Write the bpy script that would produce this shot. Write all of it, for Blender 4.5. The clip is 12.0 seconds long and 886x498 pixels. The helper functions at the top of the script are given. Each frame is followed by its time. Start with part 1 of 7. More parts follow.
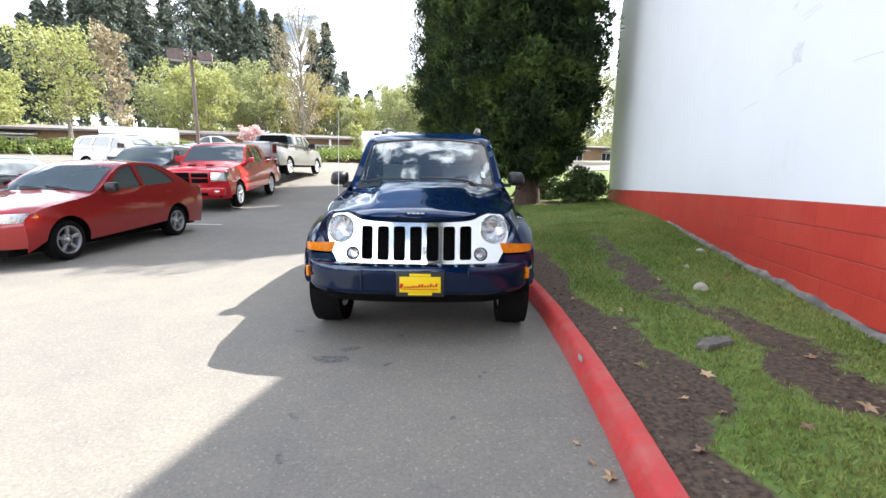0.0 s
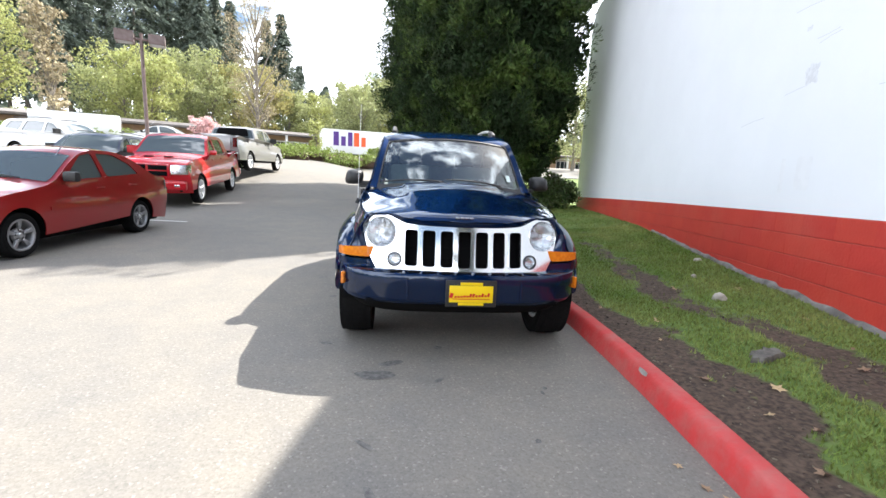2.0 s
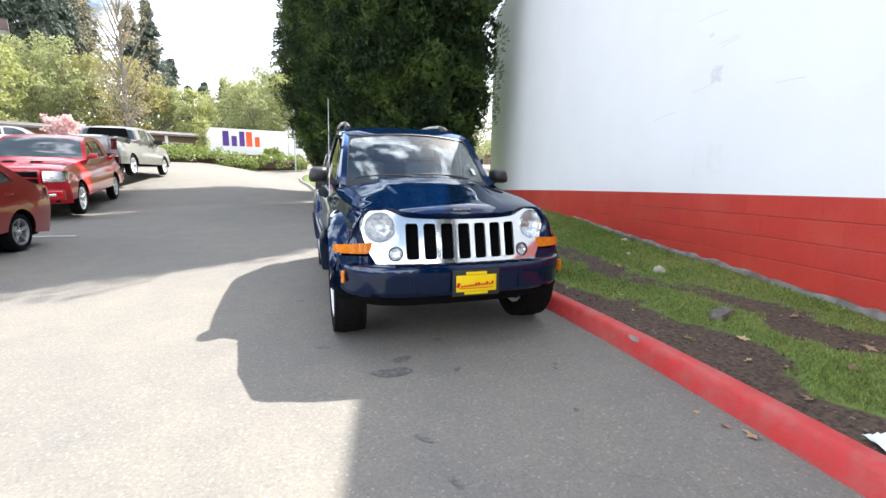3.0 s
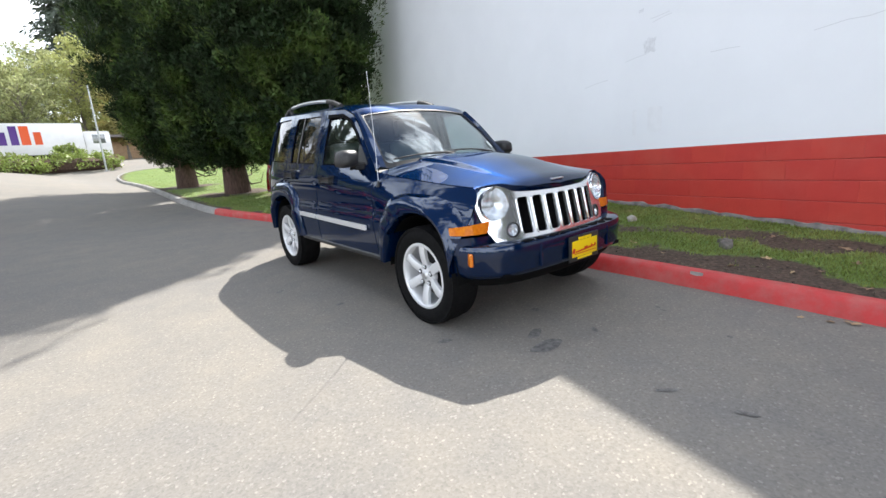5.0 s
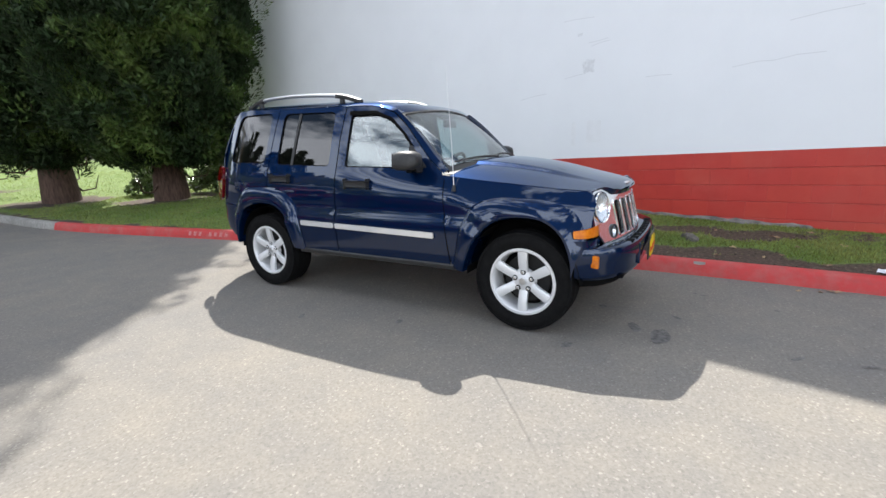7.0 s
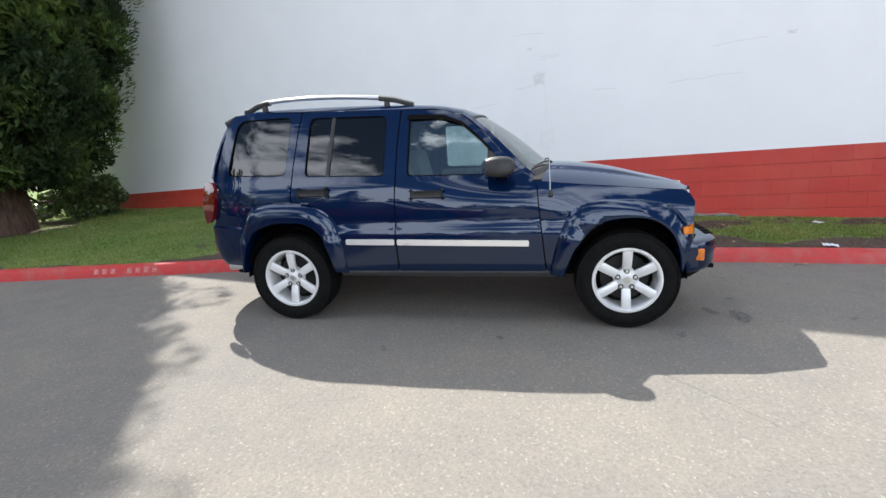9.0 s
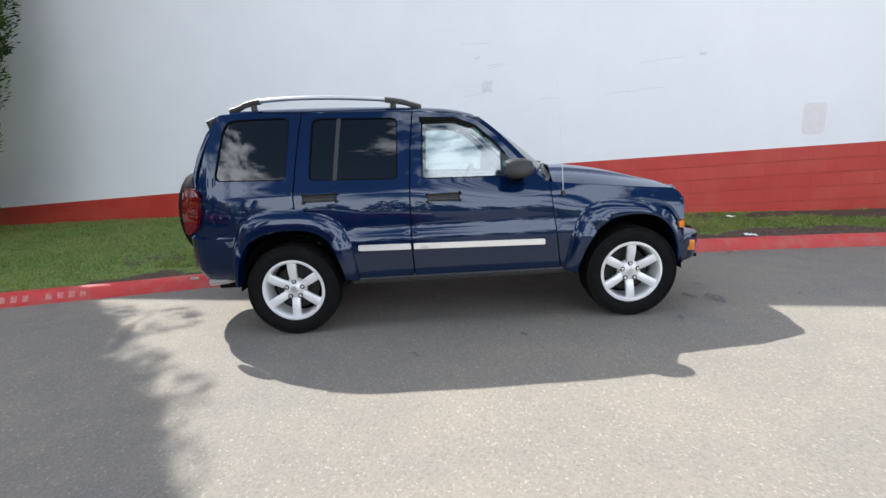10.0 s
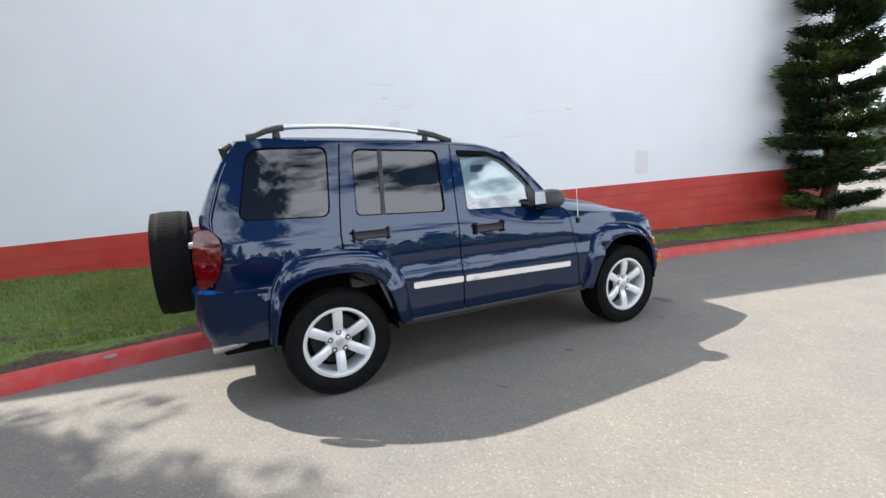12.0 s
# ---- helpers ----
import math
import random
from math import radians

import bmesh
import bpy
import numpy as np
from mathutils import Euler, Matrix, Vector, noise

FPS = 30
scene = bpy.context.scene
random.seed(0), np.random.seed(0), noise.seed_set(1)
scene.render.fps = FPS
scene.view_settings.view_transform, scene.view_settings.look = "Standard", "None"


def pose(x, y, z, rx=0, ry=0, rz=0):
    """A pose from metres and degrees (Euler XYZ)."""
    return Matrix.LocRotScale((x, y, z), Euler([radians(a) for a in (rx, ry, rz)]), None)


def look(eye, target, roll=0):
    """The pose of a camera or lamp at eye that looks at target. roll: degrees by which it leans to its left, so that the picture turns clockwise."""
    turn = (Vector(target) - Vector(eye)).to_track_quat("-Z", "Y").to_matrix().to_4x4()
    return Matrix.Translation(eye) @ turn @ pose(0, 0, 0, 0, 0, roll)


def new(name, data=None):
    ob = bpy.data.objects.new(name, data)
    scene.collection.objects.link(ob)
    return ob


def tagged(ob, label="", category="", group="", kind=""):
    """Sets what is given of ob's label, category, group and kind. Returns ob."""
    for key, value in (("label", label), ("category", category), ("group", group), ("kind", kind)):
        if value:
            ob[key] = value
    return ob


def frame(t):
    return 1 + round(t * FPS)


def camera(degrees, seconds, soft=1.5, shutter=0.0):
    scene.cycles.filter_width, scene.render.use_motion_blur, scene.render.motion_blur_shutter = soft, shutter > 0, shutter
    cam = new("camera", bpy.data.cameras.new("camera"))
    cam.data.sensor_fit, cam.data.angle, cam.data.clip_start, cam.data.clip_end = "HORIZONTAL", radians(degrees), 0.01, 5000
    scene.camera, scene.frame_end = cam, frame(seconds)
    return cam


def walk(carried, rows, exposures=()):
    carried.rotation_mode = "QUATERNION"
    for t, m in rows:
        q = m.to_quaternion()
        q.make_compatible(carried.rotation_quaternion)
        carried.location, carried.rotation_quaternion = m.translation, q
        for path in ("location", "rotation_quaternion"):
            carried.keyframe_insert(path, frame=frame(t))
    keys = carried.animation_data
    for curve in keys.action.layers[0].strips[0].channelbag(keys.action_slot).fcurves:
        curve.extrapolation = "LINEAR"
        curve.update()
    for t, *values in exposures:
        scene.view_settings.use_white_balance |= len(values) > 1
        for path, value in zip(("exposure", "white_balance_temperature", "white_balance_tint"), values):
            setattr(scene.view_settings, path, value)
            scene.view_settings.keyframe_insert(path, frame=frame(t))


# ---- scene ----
cam = camera(89.5, 12.0)
PATH = [
    (0, (0.291, -3.788, 1.313), (0.246, -1.82, 0.959), 0.3),
    (0.5, (0.177, -3.774, 1.314), (0.234, -1.806, 0.961), 1.2),
    (1, (-0.011, -3.762, 1.313), (0.118, -1.792, 0.993), 1.4),
    (1.5, (-0.177, -3.686, 1.293), (-0.055, -1.724, 0.924), 2.7),
    (2, (-0.386, -3.569, 1.294), (-0.216, -1.606, 0.955), 2.5),
    (2.5, (-0.691, -3.521, 1.275), (-0.29, -1.599, 0.898), 1.4),
    (3, (-1.057, -3.484, 1.241), (-0.46, -1.605, 0.905), 0.7),
    (3.2, (-1.203, -3.429, 1.212), (-0.539, -1.574, 0.871), 0.0),
    (4.8, (-2.493, -2.677, 1.264), (-1.318, -1.118, 0.833), -4.3),
    (5, (-2.618, -2.546, 1.255), (-1.423, -1.005, 0.812), -3.9),
    (5.5, (-2.977, -2.205, 1.273), (-1.635, -0.804, 0.787), -4.3),
    (6, (-3.228, -1.827, 1.289), (-1.785, -0.534, 0.792), -5.1),
    (6.5, (-3.481, -1.452, 1.306), (-1.916, -0.296, 0.846), -2.9),
    (7, (-3.696, -1.072, 1.322), (-2.025, -0.072, 0.867), -2.2),
    (7.2, (-3.753, -0.919, 1.321), (-2.046, 0.017, 0.866), -1.9),
    (8.8, (-4.092, 0.485, 1.337), (-2.189, 0.906, 0.891), -3.4),
    (9, (-4.125, 0.632, 1.347), (-2.216, 1.044, 0.916), -3.1),
    (9.5, (-4.224, 1.071, 1.356), (-2.274, 1.237, 0.946), -3.0),
    (10, (-4.211, 1.503, 1.356), (-2.256, 1.484, 0.933), -3.0),
    (10.5, (-4.163, 1.928, 1.378), (-2.212, 1.744, 0.977), -2.5),
    (11, (-4.105, 2.39, 1.384), (-2.179, 1.989, 1.021), -2.5),
    (11.5, (-3.923, 2.82, 1.344), (-2.055, 2.206, 0.975), -2.6),
    (12, (-3.772, 3.231, 1.384), (-1.984, 2.384, 1.092), -3.4),
]
walk(cam, [(t, look(eye, target, roll)) for t, eye, target, roll in PATH],
     exposures=[(0.0, 1.46), (3.2, 1.40), (5.0, 1.06), (7.0, 0.93), (9.0, 0.95), (12.0, 0.95)])

# ---- light ----
SUN = Vector((0.70, 0.617, 1.0)).normalized()
world = bpy.data.worlds.new("sky")
scene.world = world
world.use_nodes = True
wn, wl = world.node_tree.nodes, world.node_tree.links
wn.clear()
sky = wn.new("ShaderNodeTexSky")
sky.sky_type = "NISHITA"
sky.sun_disc = False
sky.sun_elevation = math.asin(SUN.z)
sky.sun_rotation = math.atan2(SUN.x, SUN.y)
sky.air_density, sky.dust_density, sky.ozone_density = 1.2, 1.6, 2.0
w_coord = wn.new("ShaderNodeTexCoord")
w_map = wn.new("ShaderNodeMapping")
w_map.inputs["Scale"].default_value = (1.6, 1.6, 4.2)
w_noise = wn.new("ShaderNodeTexNoise")
w_noise.inputs["Scale"].default_value = 1.5
w_noise.inputs["Detail"].default_value = 7.0
w_noise.inputs["Roughness"].default_value = 0.58
w_ramp = wn.new("ShaderNodeValToRGB")
w_ramp.color_ramp.elements[0].position, w_ramp.color_ramp.elements[1].position = 0.49, 0.585
w_mix = wn.new("ShaderNodeMixRGB")
w_mix.inputs["Color2"].default_value = (25.9, 27.4, 30.2, 1)
w_bg = wn.new("ShaderNodeBackground")
w_bg.inputs["Strength"].default_value = 0.068
w_out = wn.new("ShaderNodeOutputWorld")
wl.new(w_coord.outputs["Generated"], w_map.inputs["Vector"])
wl.new(w_map.outputs["Vector"], w_noise.inputs["Vector"])
w_xyz = wn.new("ShaderNodeSeparateXYZ")
w_low = wn.new("ShaderNodeMapRange")
w_low.inputs["From Min"].default_value, w_low.inputs["From Max"].default_value = 0.02, 0.5
w_low.inputs["To Min"].default_value, w_low.inputs["To Max"].default_value = 0.14, -0.01
w_sum = wn.new("ShaderNodeMath")
wl.new(w_coord.outputs["Generated"], w_xyz.inputs["Vector"])
wl.new(w_xyz.outputs["Z"], w_low.inputs["Value"])
wl.new(w_noise.outputs["Fac"], w_sum.inputs[0])
wl.new(w_low.outputs["Result"], w_sum.inputs[1])
wl.new(w_sum.outputs["Value"], w_ramp.inputs["Fac"])
wl.new(w_ramp.outputs["Color"], w_mix.inputs["Fac"])
wl.new(sky.outputs["Color"], w_mix.inputs["Color1"])
wl.new(w_mix.outputs["Color"], w_bg.inputs["Color"])
wl.new(w_bg.outputs["Background"], w_out.inputs["Surface"])
sun = new("sun", bpy.data.lights.new("sun", "SUN"))
sun.data.energy, sun.data.angle, sun.data.color = 5.0, radians(0.55), (1.0, 0.962, 0.905)
sun.matrix_world = look((0, 0, 30), Vector((0, 0, 30)) - SUN)


# ---- materials ----
def mat(name, color, rough=0.6, metal=0.0, second=None, scale=8.0, detail=5.0, low=0.35, high=0.65, bump=0.0, bump_scale=None,
        big=None, big_scale=0.6, big_amount=0.5, coat=0.0, transmission=0.0, ior=1.45, emission=None, emit=0.0, alpha=1.0,
        random_tint=0.0, island_tint=0.0, spec=0.5, stretch=(1, 1, 1), translucent=0.0, rough_var=0.0):
    m = bpy.data.materials.new(name)
    m.use_nodes = True
    n, l = m.node_tree.nodes, m.node_tree.links
    b = n["Principled BSDF"]
    b.inputs["Roughness"].default_value = rough
    b.inputs["Metallic"].default_value = metal
    b.inputs["Specular IOR Level"].default_value = spec
    b.inputs["Coat Weight"].default_value = coat
    b.inputs["Coat Roughness"].default_value = 0.03
    b.inputs["Transmission Weight"].default_value = transmission
    b.inputs["IOR"].default_value = ior
    b.inputs["Alpha"].default_value = alpha
    if emission:
        b.inputs["Emission Color"].default_value = (*emission, 1)
        b.inputs["Emission Strength"].default_value = emit
    coord = n.new("ShaderNodeTexCoord")
    mapping = n.new("ShaderNodeMapping")
    mapping.inputs["Scale"].default_value = stretch
    l.new(coord.outputs["Object"], mapping.inputs["Vector"])
    socket = None
    if second:
        t = n.new("ShaderNodeTexNoise")
        t.inputs["Scale"].default_value = scale
        t.inputs["Detail"].default_value = detail
        l.new(mapping.outputs["Vector"], t.inputs["Vector"])
        r = n.new("ShaderNodeValToRGB")
        r.color_ramp.elements[0].position, r.color_ramp.elements[1].position = low, high
        r.color_ramp.elements[0].color, r.color_ramp.elements[1].color = (*color, 1), (*second, 1)
        l.new(t.outputs["Fac"], r.inputs["Fac"])
        socket = r.outputs["Color"]
        if rough_var:
            q = n.new("ShaderNodeMapRange")
            q.inputs["To Min"].default_value, q.inputs["To Max"].default_value = rough - rough_var, rough + rough_var
            l.new(t.outputs["Fac"], q.inputs["Value"])
            l.new(q.outputs["Result"], b.inputs["Roughness"])
    if big:
        t2 = n.new("ShaderNodeTexNoise")
        t2.inputs["Scale"].default_value = big_scale
        t2.inputs["Detail"].default_value = 6.0
        t2.inputs["Roughness"].default_value = 0.62
        l.new(mapping.outputs["Vector"], t2.inputs["Vector"])
        r2 = n.new("ShaderNodeMapRange")
        r2.inputs["From Min"].default_value, r2.inputs["From Max"].default_value = 0.45, 0.68
        r2.inputs["To Max"].default_value = big_amount
        l.new(t2.outputs["Fac"], r2.inputs["Value"])
        x = n.new("ShaderNodeMixRGB")
        x.inputs["Color1"].default_value = (*color, 1)
        x.inputs["Color2"].default_value = (*big, 1)
        l.new(r2.outputs["Result"], x.inputs["Fac"])
        if socket:
            l.new(socket, x.inputs["Color1"])
        socket = x.outputs["Color"]
    if random_tint or island_tint:
        h = n.new("ShaderNodeHueSaturation")
        h.inputs["Color"].default_value = (*color, 1)
        src = n.new("ShaderNodeObjectInfo").outputs["Random"] if random_tint else n.new("ShaderNodeNewGeometry").outputs["Random Per Island"]
        amount = random_tint or island_tint
        v = n.new("ShaderNodeMapRange")
        v.inputs["To Min"].default_value, v.inputs["To Max"].default_value = 1 - amount, 1 + amount
        l.new(src, v.inputs["Value"])
        l.new(v.outputs["Result"], h.inputs["Value"])
        hv = n.new("ShaderNodeMapRange")
        hv.inputs["To Min"].default_value, hv.inputs["To Max"].default_value = 0.5 - amount * 0.04, 0.5 + amount * 0.04
        l.new(src, hv.inputs["Value"])
        l.new(hv.outputs["Result"], h.inputs["Hue"])
        if socket:
            l.new(socket, h.inputs["Color"])
        socket = h.outputs["Color"]
    if socket:
        l.new(socket, b.inputs["Base Color"])
    else:
        b.inputs["Base Color"].default_value = (*color, 1)
    if bump:
        t3 = n.new("ShaderNodeTexNoise")
        t3.inputs["Scale"].default_value = bump_scale or scale * 4
        t3.inputs["Detail"].default_value = 6.0
        l.new(mapping.outputs["Vector"], t3.inputs["Vector"])
        bn = n.new("ShaderNodeBump")
        bn.inputs["Strength"].default_value = bump
        bn.inputs["Distance"].default_value = 0.01
        l.new(t3.outputs["Fac"], bn.inputs["Height"])
        l.new(bn.outputs["Normal"], b.inputs["Normal"])
    if translucent:
        tr = n.new("ShaderNodeBsdfTranslucent")
        mx = n.new("ShaderNodeMixShader")
        mx.inputs["Fac"].default_value = translucent
        if socket:
            l.new(socket, tr.inputs["Color"])
        else:
            tr.inputs["Color"].default_value = (*color, 1)
        out = n["Material Output"]
        l.new(b.outputs["BSDF"], mx.inputs[1])
        l.new(tr.outputs["BSDF"], mx.inputs[2])
        l.new(mx.outputs["Shader"], out.inputs["Surface"])
    return m


def glass(name, color, rough=0.0, mirror=0.06):
    """Thin window glass: a clear, slightly tinted sheet with a mirror coat."""
    m = bpy.data.materials.new(name)
    m.use_nodes = True
    n, l = m.node_tree.nodes, m.node_tree.links
    n.remove(n["Principled BSDF"])
    tr = n.new("ShaderNodeBsdfTransparent")
    tr.inputs["Color"].default_value = (*color, 1)
    gl = n.new("ShaderNodeBsdfGlossy")
    gl.inputs["Roughness"].default_value = rough
    lw = n.new("ShaderNodeLayerWeight")
    lw.inputs["Blend"].default_value = 0.5
    pw = n.new("ShaderNodeMath")
    pw.operation = "POWER"
    pw.inputs[1].default_value = 4.5
    l.new(lw.outputs["Facing"], pw.inputs[0])
    ad = n.new("ShaderNodeMath")
    ad.operation = "MULTIPLY_ADD"
    ad.inputs[1].default_value, ad.inputs[2].default_value = 0.9, mirror
    l.new(pw.outputs["Value"], ad.inputs[0])
    mx = n.new("ShaderNodeMixShader")
    l.new(ad.outputs["Value"], mx.inputs["Fac"])
    l.new(tr.outputs["BSDF"], mx.inputs[1])
    l.new(gl.outputs["BSDF"], mx.inputs[2])
    l.new(mx.outputs["Shader"], n["Material Output"].inputs["Surface"])
    return m


def paint(name, color, flake=0.25, rough=0.32):
    """Clear-coated car paint with a fine metallic flake."""
    m = mat(name, color, rough=rough, metal=flake, coat=1.0, second=tuple(c * 1.25 for c in color), scale=900.0, detail=1.0, low=0.3, high=0.7)
    return m


def asphalt():
    """Worn asphalt: pale and dark stone chips in a grey binder, with soft large stains and tracks."""
    m = bpy.data.materials.new("worn_asphalt")
    m.use_nodes = True
    n, l = m.node_tree.nodes, m.node_tree.links
    b = n["Principled BSDF"]
    b.inputs["Roughness"].default_value = 0.88
    b.inputs["Specular IOR Level"].default_value = 0.25
    co = n.new("ShaderNodeTexCoord")

    def ramp(source, stops):
        r = n.new("ShaderNodeValToRGB")
        e = r.color_ramp.elements
        while len(e) < len(stops):
            e.new(0.5)
        for k, (p, c) in enumerate(stops):
            e[k].position, e[k].color = p, (*c, 1)
        l.new(source, r.inputs["Fac"])
        return r.outputs["Color"]

    def tex(kind, scale, out, **more):
        t = n.new(kind)
        t.inputs["Scale"].default_value = scale
        for k, v in more.items():
            t.inputs[k].default_value = v
        l.new(co.outputs["Object"], t.inputs["Vector"])
        return t.outputs[out]

    def mix(kind, fac, a, c):
        x = n.new("ShaderNodeMixRGB")
        x.blend_type = kind
        if isinstance(fac, float):
            x.inputs["Fac"].default_value = fac
        else:
            l.new(fac, x.inputs["Fac"])
        l.new(a, x.inputs["Color1"])
        l.new(c, x.inputs["Color2"])
        return x.outputs["Color"]

    cell = n.new("ShaderNodeSeparateColor")
    l.new(tex("ShaderNodeTexVoronoi", 95.0, "Color"), cell.inputs["Color"])
    chips = ramp(cell.outputs["Red"], ((0.0, (0.128, 0.121, 0.111)), (0.25, (0.176, 0.167, 0.152)), (0.75, (0.203, 0.193, 0.175)), (0.95, (0.240, 0.228, 0.205)), (0.99, (0.37, 0.355, 0.32))))
    dust = ramp(tex("ShaderNodeTexNoise", 46.0, "Fac", Detail=7.0, Roughness=0.75), ((0.34, (0.158, 0.150, 0.137)), (0.66, (0.235, 0.223, 0.201))))
    col = mix("MIX", 0.6, chips, dust)
    large = ramp(tex("ShaderNodeTexNoise", 0.55, "Fac", Detail=7.0, Roughness=0.6), ((0.34, (0.92, 0.92, 0.93)), (0.68, (1.08, 1.05, 1.00))))
    col = mix("MULTIPLY", 1.0, col, large)
    spots = ramp(tex("ShaderNodeTexNoise", 3.1, "Fac", Detail=8.0, Roughness=0.66), ((0.36, (0.93, 0.93, 0.94)), (0.64, (1.05, 1.03, 1.00))))
    col = mix("MULTIPLY", 1.0, col, spots)
    l.new(col, b.inputs["Base Color"])
    bp = n.new("ShaderNodeBump")
    bp.inputs["Strength"].default_value, bp.inputs["Distance"].default_value = 0.10, 0.003
    l.new(tex("ShaderNodeTexVoronoi", 95.0, "Distance"), bp.inputs["Height"])
    l.new(bp.outputs["Normal"], b.inputs["Normal"])
    return m


M = {}
M["asphalt"] = asphalt()
M["stain"] = mat("oil_stain", (0.085, 0.081, 0.077), rough=0.8, second=(0.165, 0.158, 0.148), scale=30, bump=0.3, bump_scale=110)
M["line"] = mat("worn_white_paint", (0.62, 0.61, 0.57), rough=0.8, second=(0.3, 0.29, 0.27), scale=30, low=0.5, high=0.75)
M["kerb_red"] = mat("red_kerb_paint", (0.50, 0.035, 0.035), rough=0.55, second=(0.42, 0.05, 0.045), scale=14, low=0.45, high=0.7,
                    big=(0.40, 0.15, 0.13), big_scale=5.0, big_amount=0.5, bump=0.25, bump_scale=45)
M["kerb_red_top"] = mat("worn_red_kerb_paint", (0.50, 0.065, 0.058), rough=0.7, second=(0.45, 0.14, 0.12), scale=16, low=0.42, high=0.72,
                        big=(0.33, 0.23, 0.21), big_scale=4.0, big_amount=0.7, bump=0.3, bump_scale=45)
M["concrete"] = mat("grey_concrete", (0.26, 0.25, 0.23), rough=0.85, second=(0.36, 0.35, 0.32), scale=20, big=(0.15, 0.145, 0.13), big_scale=2.0, bump=0.4, bump_scale=80)
M["wall_white"] = mat("white_painted_wall", (0.80, 0.815, 0.84), rough=0.6, second=(0.82, 0.835, 0.86), scale=1.6, big=(0.77, 0.785, 0.81), big_scale=0.5,
                      big_amount=0.4, bump=0.05, bump_scale=14)
M["wall_red"] = mat("red_painted_block", (0.50, 0.045, 0.032), rough=0.5, second=(0.46, 0.038, 0.028), scale=4.0, big=(0.50, 0.085, 0.06), big_scale=1.2,
                    big_amount=0.6, bump=0.3, bump_scale=40, random_tint=0.03)
M["mortar_red"] = mat("red_painted_joint", (0.40, 0.05, 0.042), rough=0.6, second=(0.46, 0.09, 0.075), scale=12)
M["footing"] = mat("rough_footing", (0.12, 0.112, 0.102), rough=0.95, second=(0.25, 0.235, 0.22), scale=9, big=(0.09, 0.085, 0.075), big_scale=3, bump=0.9, bump_scale=22)
M["soil"] = mat("bare_soil", (0.060, 0.043, 0.032), rough=0.95, second=(0.13, 0.098, 0.072), scale=9, detail=9, bump=0.9, bump_scale=40)
M["bark"] = mat("bark", (0.055, 0.034, 0.026), rough=0.95, second=(0.12, 0.075, 0.055), scale=10, stretch=(3, 3, 0.5), bump=1.0, bump_scale=20)
M["bark_grey"] = mat("grey_bark", (0.16, 0.14, 0.115), rough=0.95, second=(0.28, 0.25, 0.21), scale=9, stretch=(3, 3, 0.6), bump=0.8)
M["grass"] = mat("grass", (0.13, 0.20, 0.033), rough=0.6, island_tint=0.42, second=(0.27, 0.29, 0.085), scale=1.1, translucent=0.35)
# pale noise patches over near-black green stand in for sunlit clumps in the crowns
M["cedar"] = mat("cedar_spray", (0.019, 0.036, 0.011), rough=0.7, spec=0.3, island_tint=0.4, second=(0.125, 0.185, 0.042), scale=1.1, low=0.48, high=0.70, translucent=0.14)
# fir and spring leaf colours are paled to stand in for haze and glare
M["fir"] = mat("fir_needles", (0.115, 0.14, 0.105), rough=0.65, island_tint=0.35, translucent=0.15)
M["spring"] = mat("spring_leaf", (0.40, 0.42, 0.16), rough=0.55, island_tint=0.3, translucent=0.4)
M["spring_dull"] = mat("olive_spring_leaf", (0.36, 0.385, 0.18), rough=0.6, island_tint=0.3, translucent=0.4)
M["golden"] = mat("golden_leaf", (0.42, 0.38, 0.15), rough=0.6, island_tint=0.25, translucent=0.4)
M["bud"] = mat("bud_twig", (0.38, 0.32, 0.20), rough=0.8, island_tint=0.25)
M["pink"] = mat("pink_blossom", (0.80, 0.56, 0.55), rough=0.6, island_tint=0.15, translucent=0.3)
M["hedge"] = mat("hedge_leaf", (0.24, 0.30, 0.075), rough=0.5, island_tint=0.4, translucent=0.3)
M["laurel"] = mat("shrub_leaf", (0.10, 0.145, 0.05), rough=0.3, island_tint=0.55, translucent=0.2)
M["dry_leaf"] = mat("dry_leaf", (0.33, 0.22, 0.13), rough=0.7, random_tint=0.35)
M["stone"] = mat("field_stone", (0.32, 0.29, 0.25), rough=0.9, second=(0.46, 0.42, 0.36), scale=12, bump=0.6, bump_scale=30)
M["paper"] = mat("paper", (0.75, 0.76, 0.80), rough=0.7)
M["stump"] = mat("weathered_wood", (0.085, 0.078, 0.068), rough=0.9, second=(0.17, 0.155, 0.135), scale=20, bump=0.6)
M["roof_far"] = mat("grey_brown_roof", (0.17, 0.15, 0.14), rough=0.9, second=(0.21, 0.19, 0.18), scale=2.5, bump=0.3)
M["brick_far"] = mat("tan_brick", (0.44, 0.30, 0.18), rough=0.9, second=(0.36, 0.235, 0.14), scale=5)
M["white_trim"] = mat("white_trim", (0.75, 0.74, 0.70), rough=0.6, second=(0.68, 0.67, 0.64), scale=4)
M["dark_glass"] = mat("dark_window_glass", (0.02, 0.025, 0.03), rough=0.08, spec=0.8)
M["pole"] = mat("brown_metal", (0.14, 0.095, 0.085), rough=0.5, second=(0.18, 0.13, 0.12), scale=6)
M["lens_grey"] = mat("lamp_glass", (0.35, 0.34, 0.36), rough=0.25)
M["galv"] = mat("galvanised_steel", (0.45, 0.46, 0.46), rough=0.45, metal=0.7)


